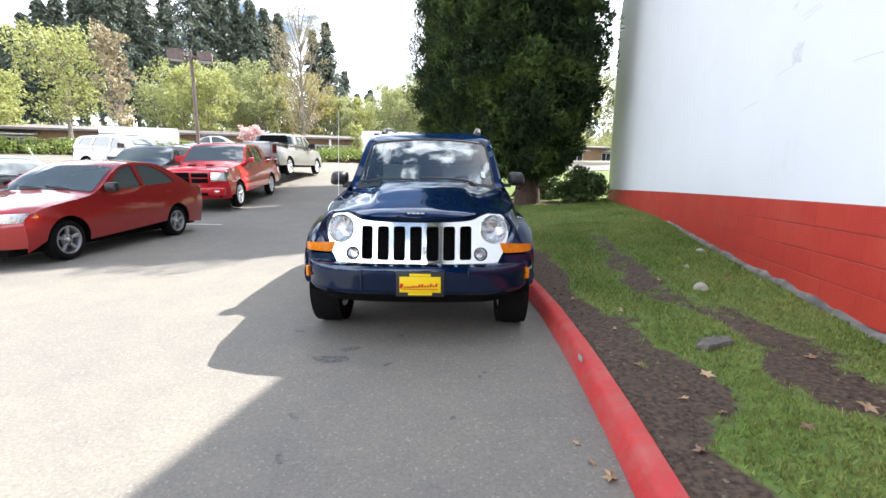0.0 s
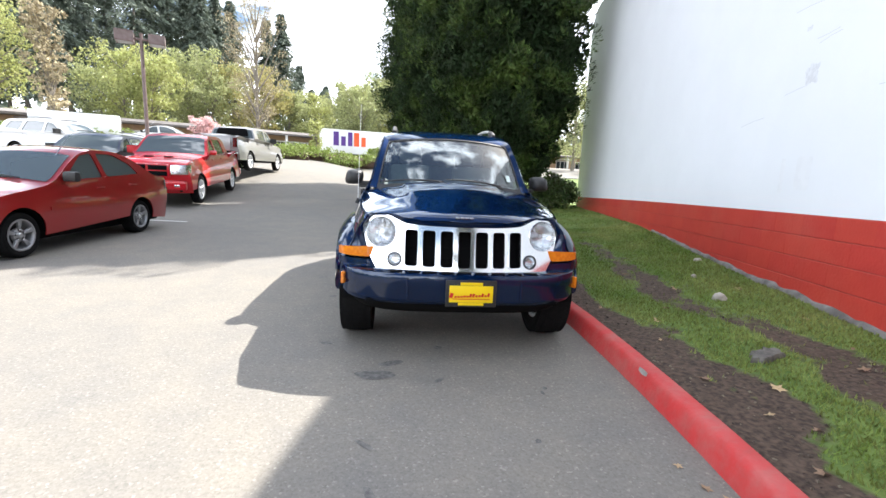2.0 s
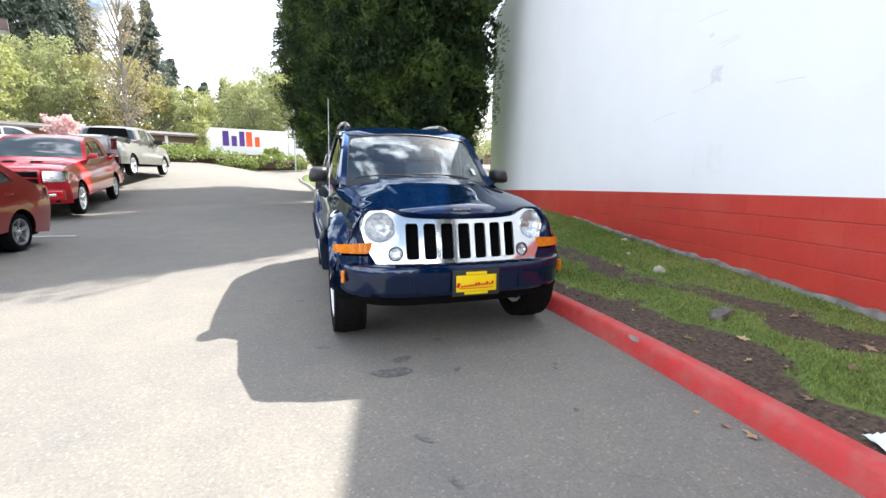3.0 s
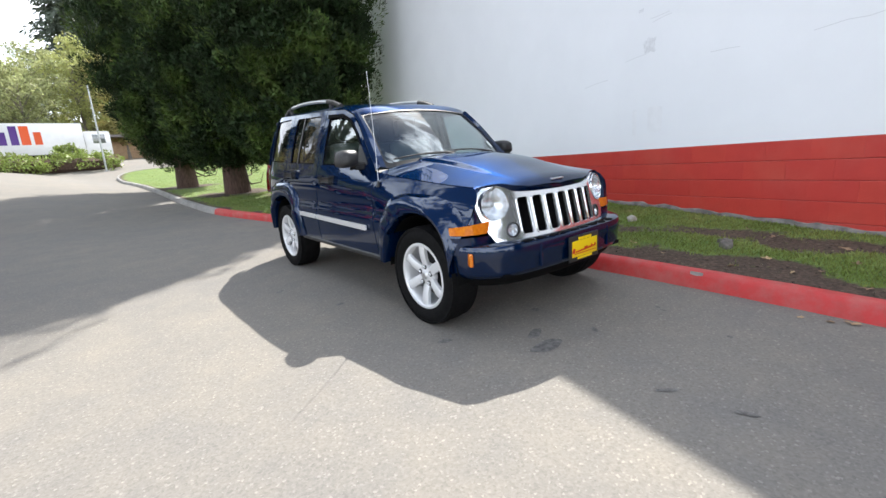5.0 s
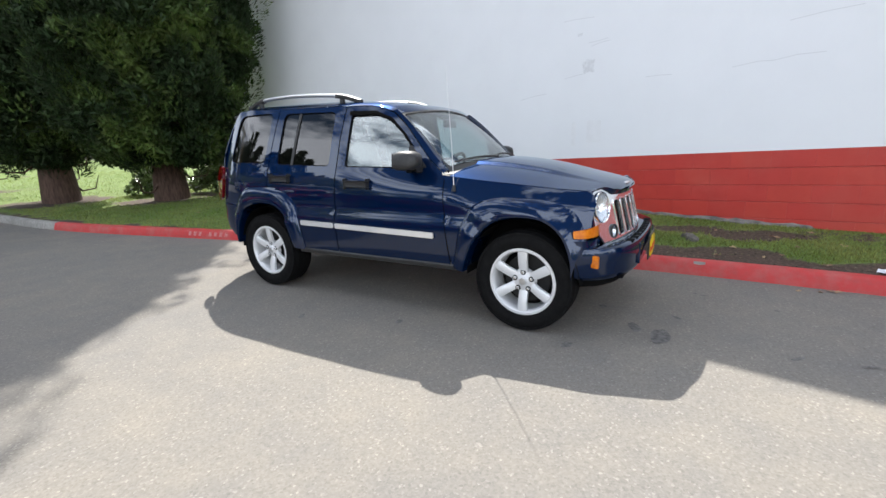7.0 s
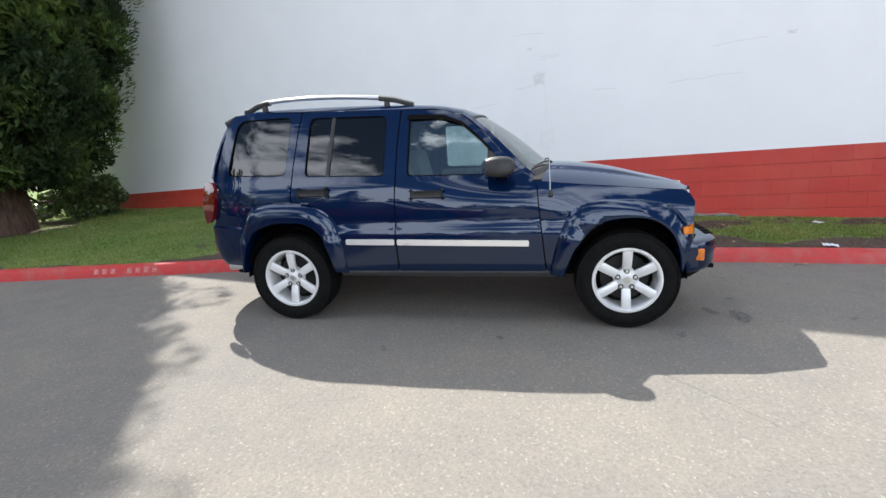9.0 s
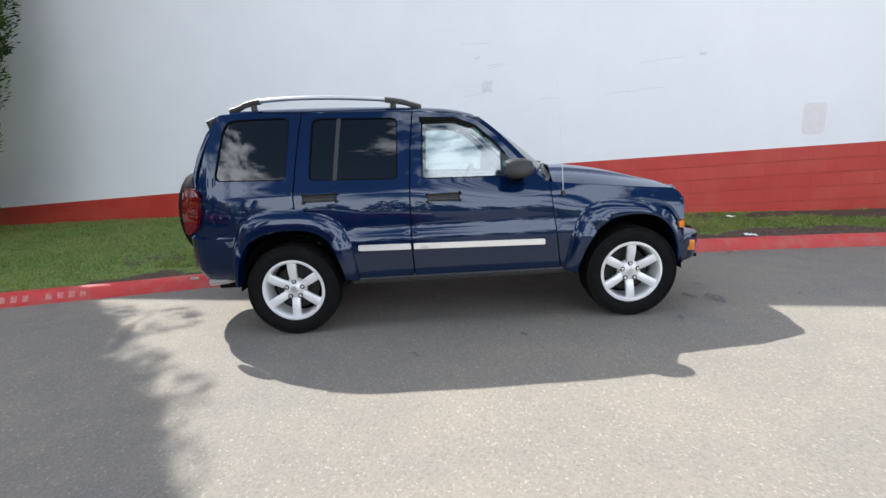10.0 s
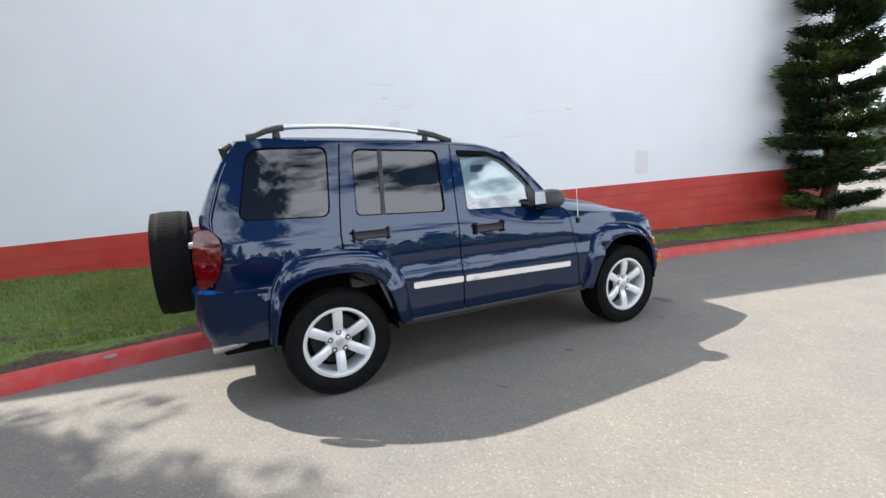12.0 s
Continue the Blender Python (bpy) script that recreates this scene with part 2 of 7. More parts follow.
# ---- mesh helpers ----
def mesh_ob(name, verts, faces, material, parent=None, smooth=False, label=""):
    me = bpy.data.meshes.new(name)
    me.from_pydata([tuple(v) for v in verts], [], [tuple(f) for f in faces])
    if smooth:
        me.shade_smooth()
        me.set_sharp_from_angle(angle=radians(38))
    me.materials.append(material)
    ob = new(name, me)
    if parent:
        ob.parent = parent
    if label:
        ob["label"] = label
    return ob


def part(name, bm, material, parent=None, label="", smooth=True):
    me = bpy.data.meshes.new(name)
    bmesh.ops.recalc_face_normals(bm, faces=bm.faces)
    bm.to_mesh(me)
    bm.free()
    if smooth:
        me.shade_smooth()
        me.set_sharp_from_angle(angle=radians(38))
    me.materials.append(material)
    ob = new(name, me)
    if parent:
        ob.parent = parent
    if label:
        ob["label"] = label
    return ob


def thing(name, m=None, label="", category="", group="", kind=""):
    ob = new(name)
    ob.empty_display_size = 0.2
    if m is not None:
        ob.matrix_basis = m
    return tagged(ob, label, category, group, kind)


def interp(points, t):
    """Smooth (monotone cubic-like) interpolation through (t, value) points."""
    xs = [p[0] for p in points]
    if t <= xs[0]:
        return points[0][1]
    if t >= xs[-1]:
        return points[-1][1]
    i = max(k for k in range(len(xs)) if xs[k] <= t)
    i = min(i, len(xs) - 2)
    x0, y0 = points[i]
    x1, y1 = points[i + 1]
    d = (y1 - y0) / (x1 - x0)
    m0 = d if i == 0 else 0.5 * (d + (y0 - points[i - 1][1]) / (x0 - points[i - 1][0]))
    m1 = d if i == len(xs) - 2 else 0.5 * (d + (points[i + 2][1] - y1) / (points[i + 2][0] - x1))
    u, h = (t - x0) / (x1 - x0), x1 - x0
    return (2 * u**3 - 3 * u * u + 1) * y0 + (u**3 - 2 * u * u + u) * h * m0 + (3 * u * u - 2 * u**3) * y1 + (u**3 - u * u) * h * m1


def box_bm(bm, x0, x1, y0, y1, z0, z1, bevel=0.0, m=None):
    made = bmesh.ops.create_cube(bm, size=1.0)["verts"]
    for v in made:
        v.co = Vector((x0 + (v.co.x + 0.5) * (x1 - x0), y0 + (v.co.y + 0.5) * (y1 - y0), z0 + (v.co.z + 0.5) * (z1 - z0)))
    if bevel:
        edges = list({e for v in made for e in v.link_edges})
        got = bmesh.ops.bevel(bm, geom=edges, offset=bevel, segments=2, profile=0.6, affect="EDGES")
        made = list({v for v in got["verts"]} | {v for v in made if v.is_valid})
    if m is not None:
        for v in made:
            v.co = m @ v.co
    return made


def box(name, x0, x1, y0, y1, z0, z1, material, parent=None, bevel=0.01, label="", m=None):
    bm = bmesh.new()
    box_bm(bm, x0, x1, y0, y1, z0, z1, bevel, m)
    return part(name, bm, material, parent, label)


def tube_bm(bm, points, radius, sides=8, cap=True):
    """A tube along points; radius is a number or one per point."""
    pts = [Vector(p) for p in points]
    rad = radius if isinstance(radius, (list, tuple)) else [radius] * len(pts)
    rings = []
    ref = None
    for i, p in enumerate(pts):
        d = (pts[min(i + 1, len(pts) - 1)] - pts[max(i - 1, 0)]).normalized()
        if ref is None:
            ref = d.orthogonal().normalized()
        ref = (ref - d * ref.dot(d)).normalized()
        side = d.cross(ref)
        rings.append([bm.verts.new(p + rad[i] * (math.cos(a) * ref + math.sin(a) * side)) for a in (2 * math.pi * k / sides for k in range(sides))])
    for a, b in zip(rings, rings[1:]):
        for k in range(sides):
            bm.faces.new((a[k], a[(k + 1) % sides], b[(k + 1) % sides], b[k]))
    if cap:
        bm.faces.new(rings[0][::-1])
        bm.faces.new(rings[-1])


def tube(name, points, radius, material, parent=None, sides=8, label=""):
    bm = bmesh.new()
    tube_bm(bm, points, radius, sides)
    return part(name, bm, material, parent, label)


def smoothstep(a, b, x):
    t = min(1.0, max(0.0, (x - a) / (b - a)))
    return t * t * (3 - 2 * t)


# ---- the lie of the land ----
RISE = [(5.0, 0.0), (9.6, 0.08), (13.0, 0.26), (16.5, 0.55), (22.0, 1.12), (32.0, 1.65), (42.0, 1.85), (52.0, 2.35), (60.0, 2.5), (600.0, 2.5)]
KERB = [(-30.0, -4.2), (-16.0, -1.2), (-12.0, -0.45), (-8.0, 0.27), (-4.0, 0.84), (-2.2, 1.03), (-0.5, 1.09), (1.0, 1.03), (3.5, 0.76), (4.6, 0.58), (6.2, 0.28),
        (9.4, -0.26), (12.0, -0.38), (15.0, -0.42), (18.0, -0.44), (22.5, -0.60), (26.0, -0.85), (28.5, -1.10), (30.0, -1.08), (31.2, -0.60), (32.0, 0.4), (32.5, 2.5), (32.7, 6.0), (32.7, 14.0)]


def land(x, y):
    """Height of the paved ground."""
    z = 0.0
    if y > 5:
        z += interp(RISE, y) * (0.22 + 0.78 * max(smoothstep(1.0, -8.0, x), smoothstep(24.0, 40.0, y)))
    if x < -6 and y > -3:
        z += 0.045 * min(20.0, -x - 6) * smoothstep(-3.0, 10.0, y)
    return z


def wall_x(y):
    return 3.28 + 0.2 * y


def paint_z(y):
    return 1.06 - 0.029 * y - 0.0006 * y * y


BASE = [(-20.0, 0.18), (-7.0, 0.20), (-4.5, 0.21), (-2.0, 0.22), (0.0, 0.26), (2.0, 0.31), (4.5, 0.40), (7.0, 0.38), (11.0, 0.31), (14.0, 0.33), (30.0, 0.6)]


def ground_sheet():
    xs = [-900, -400, -200, -100, -60] + [x for x in np.arange(-44, 30.1, 1.0)] + [45, 70, 120, 250, 500, 900]
    ys = [-900, -300, -120, -60, -35] + [y for y in np.arange(-24, 60.1, 1.0)] + [75, 100, 150, 300, 900]
    verts = [(x, y, land(x, y)) for y in ys for x in xs]
    w = len(xs)
    faces = [(j * w + i, j * w + i + 1, (j + 1) * w + i + 1, (j + 1) * w + i) for j in range(len(ys) - 1) for i in range(w - 1)]
    ob = mesh_ob("ground", verts, faces, M["asphalt"], smooth=True)
    return tagged(ob, "light grey worn asphalt of the car park", "ground", kind="structure")


ground_sheet()


def kerb_point(i_t):
    """A point on the kerb's foot by arc parameter (index into KERB)."""
    pts = [(k, KERB[k][1]) for k in range(len(KERB))]
    qts = [(k, KERB[k][0]) for k in range(len(KERB))]
    return Vector((interp(pts, i_t), interp(qts, i_t), 0))


def kerb_line():
    return [kerb_point(k / 40) for k in range(40 * (len(KERB) - 1) + 1)]


KLINE = kerb_line()


def kerb_x(y):
    """x of the kerb's foot at y, on its long side (y below 28)."""
    return interp([(b, a) for b, a in KERB[:18]], y)


kerb = thing("kerb", label="concrete kerb, painted fire-lane red along the wall", category="kerb", kind="structure")


def kerb_stone(a, b, material, top_material):
    """One length of kerb between two arc positions, with a sloped face and rounded nose."""
    pts = [p for p in KLINE[a:b + 1]]
    prof = [(0.0, -0.05), (0.014, 0.03), (0.036, 0.10), (0.050, 0.124), (0.07, 0.134), (0.138, 0.138), (0.146, 0.13), (0.146, -0.05)]
    verts, faces = [], []
    for i, p in enumerate(pts):
        d = (pts[min(i + 1, len(pts) - 1)] - pts[max(i - 1, 0)]).normalized()
        n = Vector((d.y, -d.x, 0))
        base = land(p.x, p.y)
        for o, z in prof:
            q = p + n * (o + 0.003 * noise.noise(p * 5 + Vector((0, 0, z * 9))))
            verts.append((q.x, q.y, base + z + 0.004 * noise.noise(p * 3 + Vector((9, o * 7, z)))))
    k = len(prof)
    for i in range(len(pts) - 1):
        for j in range(k - 1):
            faces.append((i * k + j, (i + 1) * k + j, (i + 1) * k + j + 1, i * k + j + 1))
    faces.append(tuple(range(k)))
    faces.append(tuple(range((len(pts) - 1) * k, len(pts) * k))[::-1])
    ob = mesh_ob("kerb_stone", verts, faces, material, kerb, smooth=True)
    ob.data.materials.append(top_material)
    for f in ob.data.polygons:
        if len(f.vertices) == 4 and f.normal.z > 0.75:
            f.material_index = 1
    return ob


def build_kerb():
    lengths = [0.0]
    for a, b in zip(KLINE, KLINE[1:]):
        lengths.append(lengths[-1] + (b - a).length)
    # joints every three metres, one of them where the red paint ends
    end_red = min(range(len(KLINE)), key=lambda i: abs(KLINE[i].y - 9.55) + abs(KLINE[i].x + 0.26))
    joint = min(range(len(KLINE)), key=lambda i: abs(KLINE[i].y - 4.69) + abs(KLINE[i].x - 0.56))
    marks = {0, len(KLINE) - 1, end_red, joint}
    for start, sign in ((joint, -1), (joint, 1)):
        target = lengths[start]
        while True:
            target += sign * 3.05
            if target < 0 or target > lengths[-1]:
                break
            k = min(range(len(KLINE)), key=lambda i: abs(lengths[i] - target))
            if abs(lengths[k] - lengths[end_red]) > 0.8:
                marks.add(k)
    marks = sorted(marks)
    for a, b in zip(marks, marks[1:]):
        if b - a < 2:
            continue
        red = b <= end_red
        kerb_stone(a, b, M["kerb_red"] if red else M["concrete"], M["kerb_red_top"] if red else M["concrete"])


build_kerb()


# ---- lawn ----
def lawn_z(x, y):
    k = kerb_x(y) + 0.14
    if y < 12.0:
        u = min(1.0, max(0.0, (x - k) / max(0.3, wall_x(y) - k)))
    else:
        u = min(1.0, max(0.0, (x - k) / 5.5))
    foot = 0.125 + land(x, y)
    return foot + (max(interp(BASE, y), foot) - foot) * (u ** 1.1) + 0.018 * noise.noise(Vector((x * 1.7, y * 1.7, 0))) * min(1, u * 6)


def in_lawn(x, y):
    if y < -26 or y > 32.5:
        return False
    if y > 28.0:
        best = min(KLINE, key=lambda p: (p.x - x) ** 2 + (p.y - y) ** 2)
        i = KLINE.index(best)
        d = (KLINE[min(i + 1, len(KLINE) - 1)] - KLINE[max(i - 1, 0)]).normalized()
        return (x - best.x) * d.y - (y - best.y) * d.x > 0.16
    return x > kerb_x(y) + 0.14


def dirt(x, y):
    """1 where the lawn is trodden to bare soil."""
    v = noise.noise(Vector((x * 0.9, y * 0.55, 3.1))) + 0.45 * noise.noise(Vector((x * 2.6, y * 2.1, 7.7)))
    k = kerb_x(y) + 0.14
    w = interp([(-6.0, 0.15), (-2.7, 0.50), (-1.8, 0.40), (-1.0, 0.56), (0.0, 0.38), (1.2, 0.42), (2.3, 0.5), (4.0, 0.15)], y)
    edge = smoothstep(w + 0.13, w - 0.13, x - k + 0.26 * noise.noise(Vector((x * 2.2, y * 2.2, 1.5)))) * 1.25
    edge += smoothstep(0.35, 0.05, x - k + 0.2 * noise.noise(Vector((x * 3, y * 3, 2.5)))) * 0.7 * smoothstep(7.5, 4.0, y)
    path = smoothstep(0.40, 0.06, abs(x - k - interp([(-2.0, 1.18), (-0.7, 1.25), (0.2, 1.05), (1.6, 1.4), (3.2, 1.75)], y) + 0.26 * noise.noise(Vector((x, y * 1.3, 5.5))))) * smoothstep(4.2, 2.5, y) * 0.95
    trees = sum(smoothstep(1.7, 0.5, math.hypot(x - a, y - b)) for a, b in ((2.65, 10.7), (1.37, 13.6), (0.8, 19.2)))
    tufts = 0.55 * noise.noise(Vector((x * 6.5, y * 5.5, 9.3))) + 0.35 * noise.noise(Vector((x * 15, y * 13, 4.2)))
    return min(1.0, max(0.0, v * 0.8 - 0.16 + tufts + edge + path + trees))


def build_lawn():
    verts, faces = [], []
    def strip(y0, y1, step, x_of, n):
        ys = list(np.arange(y0, y1 + 1e-6, step))
        base = len(verts)
        for y in ys:
            a, b = x_of(y)
            for i in range(n + 1):
                x = a + (b - a) * i / n
                verts.append((x, y, lawn_z(x, y)))
        for j in range(len(ys) - 1):
            for i in range(n):
                p = base + j * (n + 1) + i
                faces.append((p, p + 1, p + n + 2, p + n + 1))
    strip(-26, -8, 0.5, lambda y: (kerb_x(y) + 0.125, wall_x(y) + 0.1), 20)
    strip(-8, -4.0, 0.16, lambda y: (kerb_x(y) + 0.125, wall_x(y) + 0.1), 60)
    strip(-4, 5.0, 0.06, lambda y: (kerb_x(y) + 0.125, wall_x(y) + 0.1), 60)
    strip(5, 12.0, 0.14, lambda y: (kerb_x(y) + 0.125, wall_x(y) + 0.1), 60)
    def far(y):
        if y <= 28.4:
            return kerb_x(y) + 0.125, 14.0
        best = max((p for p in KLINE if p.y >= 28.2 and p.y <= y + 0.03 and p.x < 8), key=lambda p: p.y)
        return best.x + 0.2, 14.0
    strip(12.0, 32.4, 0.34, far, 40)
    ob = mesh_ob("lawn", verts, faces, None, smooth=True)
    m = bpy.data.materials.new("patchy_lawn_soil")
    m.use_nodes = True
    n, l = m.node_tree.nodes, m.node_tree.links
    b = n["Principled BSDF"]
    b.inputs["Roughness"].default_value = 0.95
    at = n.new("ShaderNodeAttribute")
    at.attribute_name = "bare"
    co = n.new("ShaderNodeTexCoord")
    cols = []
    for scale, c0, c1 in ((11.0, (0.085, 0.14, 0.026), (0.15, 0.21, 0.045)), (34.0, (0.032, 0.020, 0.013), (0.108, 0.072, 0.049))):
        t = n.new("ShaderNodeTexNoise")
        t.inputs["Scale"].default_value, t.inputs["Detail"].default_value = scale, 8.0
        l.new(co.outputs["Object"], t.inputs["Vector"])
        r = n.new("ShaderNodeValToRGB")
        r.color_ramp.elements[0].position, r.color_ramp.elements[1].position = 0.35, 0.68
        r.color_ramp.elements[0].color, r.color_ramp.elements[1].color = (*c0, 1), (*c1, 1)
        l.new(t.outputs["Fac"], r.inputs["Fac"])
        cols.append(r.outputs["Color"])
        last = t
    mx = n.new("ShaderNodeMixRGB")
    # ragged edge between turf and soil
    rag = n.new("ShaderNodeTexNoise")
    rag.inputs["Scale"].default_value, rag.inputs["Detail"].default_value = 16.0, 6.0
    l.new(co.outputs["Object"], rag.inputs["Vector"])
    worn = n.new("ShaderNodeMath")
    worn.operation = "MULTIPLY_ADD"
    worn.inputs[1].default_value = 1.1
    l.new(rag.outputs["Fac"], worn.inputs[0])
    l.new(at.outputs["Fac"], worn.inputs[2])
    cut = n.new("ShaderNodeMapRange")
    cut.inputs["From Min"].default_value, cut.inputs["From Max"].default_value = 0.84, 1.25
    l.new(worn.outputs["Value"], cut.inputs["Value"])
    l.new(cut.outputs["Result"], mx.inputs["Fac"])
    l.new(cols[0], mx.inputs["Color1"])
    l.new(cols[1], mx.inputs["Color2"])
    l.new(mx.outputs["Color"], b.inputs["Base Color"])
    bp = n.new("ShaderNodeBump")
    bp.inputs["Strength"].default_value, bp.inputs["Distance"].default_value = 0.6, 0.015
    l.new(last.outputs["Fac"], bp.inputs["Height"])
    l.new(bp.outputs["Normal"], b.inputs["Normal"])
    me = ob.data
    me.materials.clear()
    me.materials.append(m)
    a = me.attributes.new("bare", "FLOAT", "POINT")
    a.data.foreach_set("value", [dirt(v.co.x, v.co.y) for v in me.vertices])
    return tagged(ob, "patchy spring lawn with bare trodden soil", "lawn", kind="structure")


build_lawn()


def blades(name, count, area, height, rng, material, label, density=None):
    """Many grass blades as one mesh."""
    verts, faces = [], []
    x0, x1, y0, y1 = area
    tries = 0
    while len(faces) < count and tries < count * 6:
        tries += 1
        x, y = rng.uniform(x0, x1), rng.uniform(y0, y1)
        if y < 12.2 and x > wall_x(y) - 0.05:
            continue
        if not in_lawn(x, y) or rng.random() < dirt(x, y) * 1.35:
            continue
        z = lawn_z(x, y) - 0.004
        h = height * rng.uniform(0.5, 1.25)
        a = rng.uniform(0, 6.283)
        w = 0.0045 * rng.uniform(0.7, 1.5) * (1 + height * 4)
        lx, ly = rng.gauss(0, 0.45) * h, rng.gauss(0, 0.45) * h
        k = len(verts)
        verts += [(x - w * math.cos(a), y - w * math.sin(a), z), (x + w * math.cos(a), y + w * math.sin(a), z), (x + lx, y + ly, z + h)]
        faces.append((k, k + 1, k + 2))
    return tagged(mesh_ob(name, verts, faces, material), label, "grass", kind="stuff")


blades("grass", 62000, (1.1, 4.6, -4.5, 5.0), 0.032, random.Random(11), M["grass"], "short green grass blades of the patchy lawn")
blades("grass", 34000, (-0.5, 5.6, 5.0, 13.0), 0.04, random.Random(12), M["grass"], "mown green grass under the conifers")
blades("grass", 24000, (-1.0, 9.0, 13.0, 32.0), 0.05, random.Random(13), M["grass"], "sunlit mown grass on the island")
blades("grass", 12000, (-1.0, 2.6, -10.0, -4.5), 0.06, random.Random(14), M["grass"], "mown grass strip along the red wall")


# ---- the painted building ----
TOP = 6.69
WALL_END, WALL_START = 12.1, -8.6


def wall_frame(y, z, off=0.0):
    """A point on the painted wall: along it by y, at height z, off metres out of it."""
    return Vector((wall_x(y) - off * 0.98, y + off * 0.196, z))


def build_wall():
    ys = list(np.arange(WALL_START, WALL_END + 1e-6, 0.3))
    if ys[-1] < WALL_END:
        ys.append(WALL_END)
    # upper white wall, with real thickness, and its returns at both ends
    bm = bmesh.new()
    def top_at(y):
        r = 0.55
        d = WALL_END - y
        return TOP - (r - math.sqrt(max(0.0, r * r - (r - d) ** 2)) if d < r else 0.0)
    cols = []
    for y in ys:
        zb, zt = paint_z(y), top_at(y)
        cols.append([bm.verts.new(wall_frame(y, zb + (zt - zb) * k / 8, 0.0)) for k in range(9)])
    for a, b in zip(cols, cols[1:]):
        for k in range(8):
            bm.faces.new((a[k], a[k + 1], b[k + 1], b[k]))
    back = [[bm.verts.new(wall_frame(y, z, -0.3)) for z in (paint_z(y), top_at(y))] for y in ys]
    for (a, b), (c, d) in zip(zip(cols, back), zip(cols[1:], back[1:])):
        bm.faces.new((a[8], b[1], d[1], c[8]))
        bm.faces.new((b[0], b[1], d[1], d[0]))
    for c, b in ((cols[0], back[0]), (cols[-1], back[-1])):
        bm.faces.new([*c, b[1], b[0]])
    ob = part("wall_white", bm, M["wall_white"])
    tagged(ob, "tall smooth white-painted building wall with scuffs", "wall", kind="structure")
    # return walls behind both corners and the flat roof close the building
    for name, y in (("wall_return", WALL_END - 0.004), ("wall_return", WALL_START + 0.004)):
        s = 1 if y > 0 else -1
        a = wall_frame(y, 0, -0.3)
        b = a + Vector((14, -2.8, 0))
        bm = bmesh.new()
        v = [bm.verts.new((p.x, p.y + o, z)) for z in (0.0, TOP - 0.55) for p, o in ((a, 0), (b, 0), (b, -0.3 * s), (a, -0.3 * s))]
        for f in ((0, 1, 5, 4), (1, 2, 6, 5), (2, 3, 7, 6), (3, 0, 4, 7), (4, 5, 6, 7), (0, 3, 2, 1)):
            bm.faces.new([v[i] for i in f])
        tagged(part(name, bm, M["wall_white"]), "white-painted end wall of the building", "wall", kind="structure")
    bm = bmesh.new()
    v = []
    for z in (TOP - 0.75, TOP - 0.6):
        for y, o in ((WALL_START, -0.31), (WALL_END - 0.6, -0.31), (WALL_END - 0.6, -14), (WALL_START, -14)):
            v.append(bm.verts.new(wall_frame(y, z, o)))
    for f in ((0, 1, 2, 3), (4, 5, 6, 7), (0, 1, 5, 4), (1, 2, 6, 5), (2, 3, 7, 6), (3, 0, 4, 7)):
        bm.faces.new([v[i] for i in f])
    tagged(part("roof", bm, M["concrete"]), "flat grey roof of the building", "roof", kind="structure")
    # the red base: joint backing and single courses of block
    bm = bmesh.new()
    rows = []
    for y in ys:
        rows.append([bm.verts.new(wall_frame(y, z, o)) for z, o in ((0.0, -0.004), (paint_z(y), -0.004), (paint_z(y), -0.3), (0.0, -0.3))])
    for a, b in zip(rows, rows[1:]):
        for k in range(4):
            bm.faces.new((a[k], a[(k + 1) % 4], b[(k + 1) % 4], b[k]))
    bm.faces.new(rows[0])
    bm.faces.new(rows[-1][::-1])
    base = part("wall_base", bm, M["mortar_red"])
    tagged(base, "red-painted concrete block base of the building wall", "wall", kind="structure")
    bm = bmesh.new()
    cols = []
    for i in range(260):
        y = WALL_START + (WALL_END - WALL_START) * i / 259
        zt = max(interp(BASE, y), lawn_z(wall_x(y) - 0.05, y)) + 0.035 + 0.055 * abs(noise.noise(Vector((y * 2.3, 0, 0)))) + 0.02 * noise.noise(Vector((y * 9, 4, 0)))
        if y > 4.2 or y < -2.2:
            zt -= 0.05
        o = 0.028 + 0.022 * noise.noise(Vector((y * 5, 1, 2)))
        cols.append([bm.verts.new(wall_frame(y, z, q)) for z, q in ((0.0, o + 0.05), (zt - 0.06, o + 0.03), (zt - 0.012, o), (zt, -0.02))])
    for a, b in zip(cols, cols[1:]):
        for k in range(3):
            bm.faces.new((a[k], a[k + 1], b[k + 1], b[k]))
    part("footing", bm, M["footing"], base, "rough crumbling concrete footing")
    return base


WALL_BASE = build_wall()


# ---- trees and shrubs ----
def np_mesh(name, verts, faces, material, parent=None):
    """A mesh from arrays of triangles or quads."""
    me = bpy.data.meshes.new(name)
    n, k = faces.shape
    me.vertices.add(len(verts))
    me.vertices.foreach_set("co", verts.astype(np.float32).ravel())
    me.loops.add(n * k)
    me.loops.foreach_set("vertex_index", faces.astype(np.int32).ravel())
    me.polygons.add(n)
    me.polygons.foreach_set("loop_start", np.arange(0, n * k, k, dtype=np.int32))
    me.update(calc_edges=True)
    me.validate()
    me.materials.append(material)
    ob = new(name, me)
    if parent:
        ob.parent = parent
    return ob


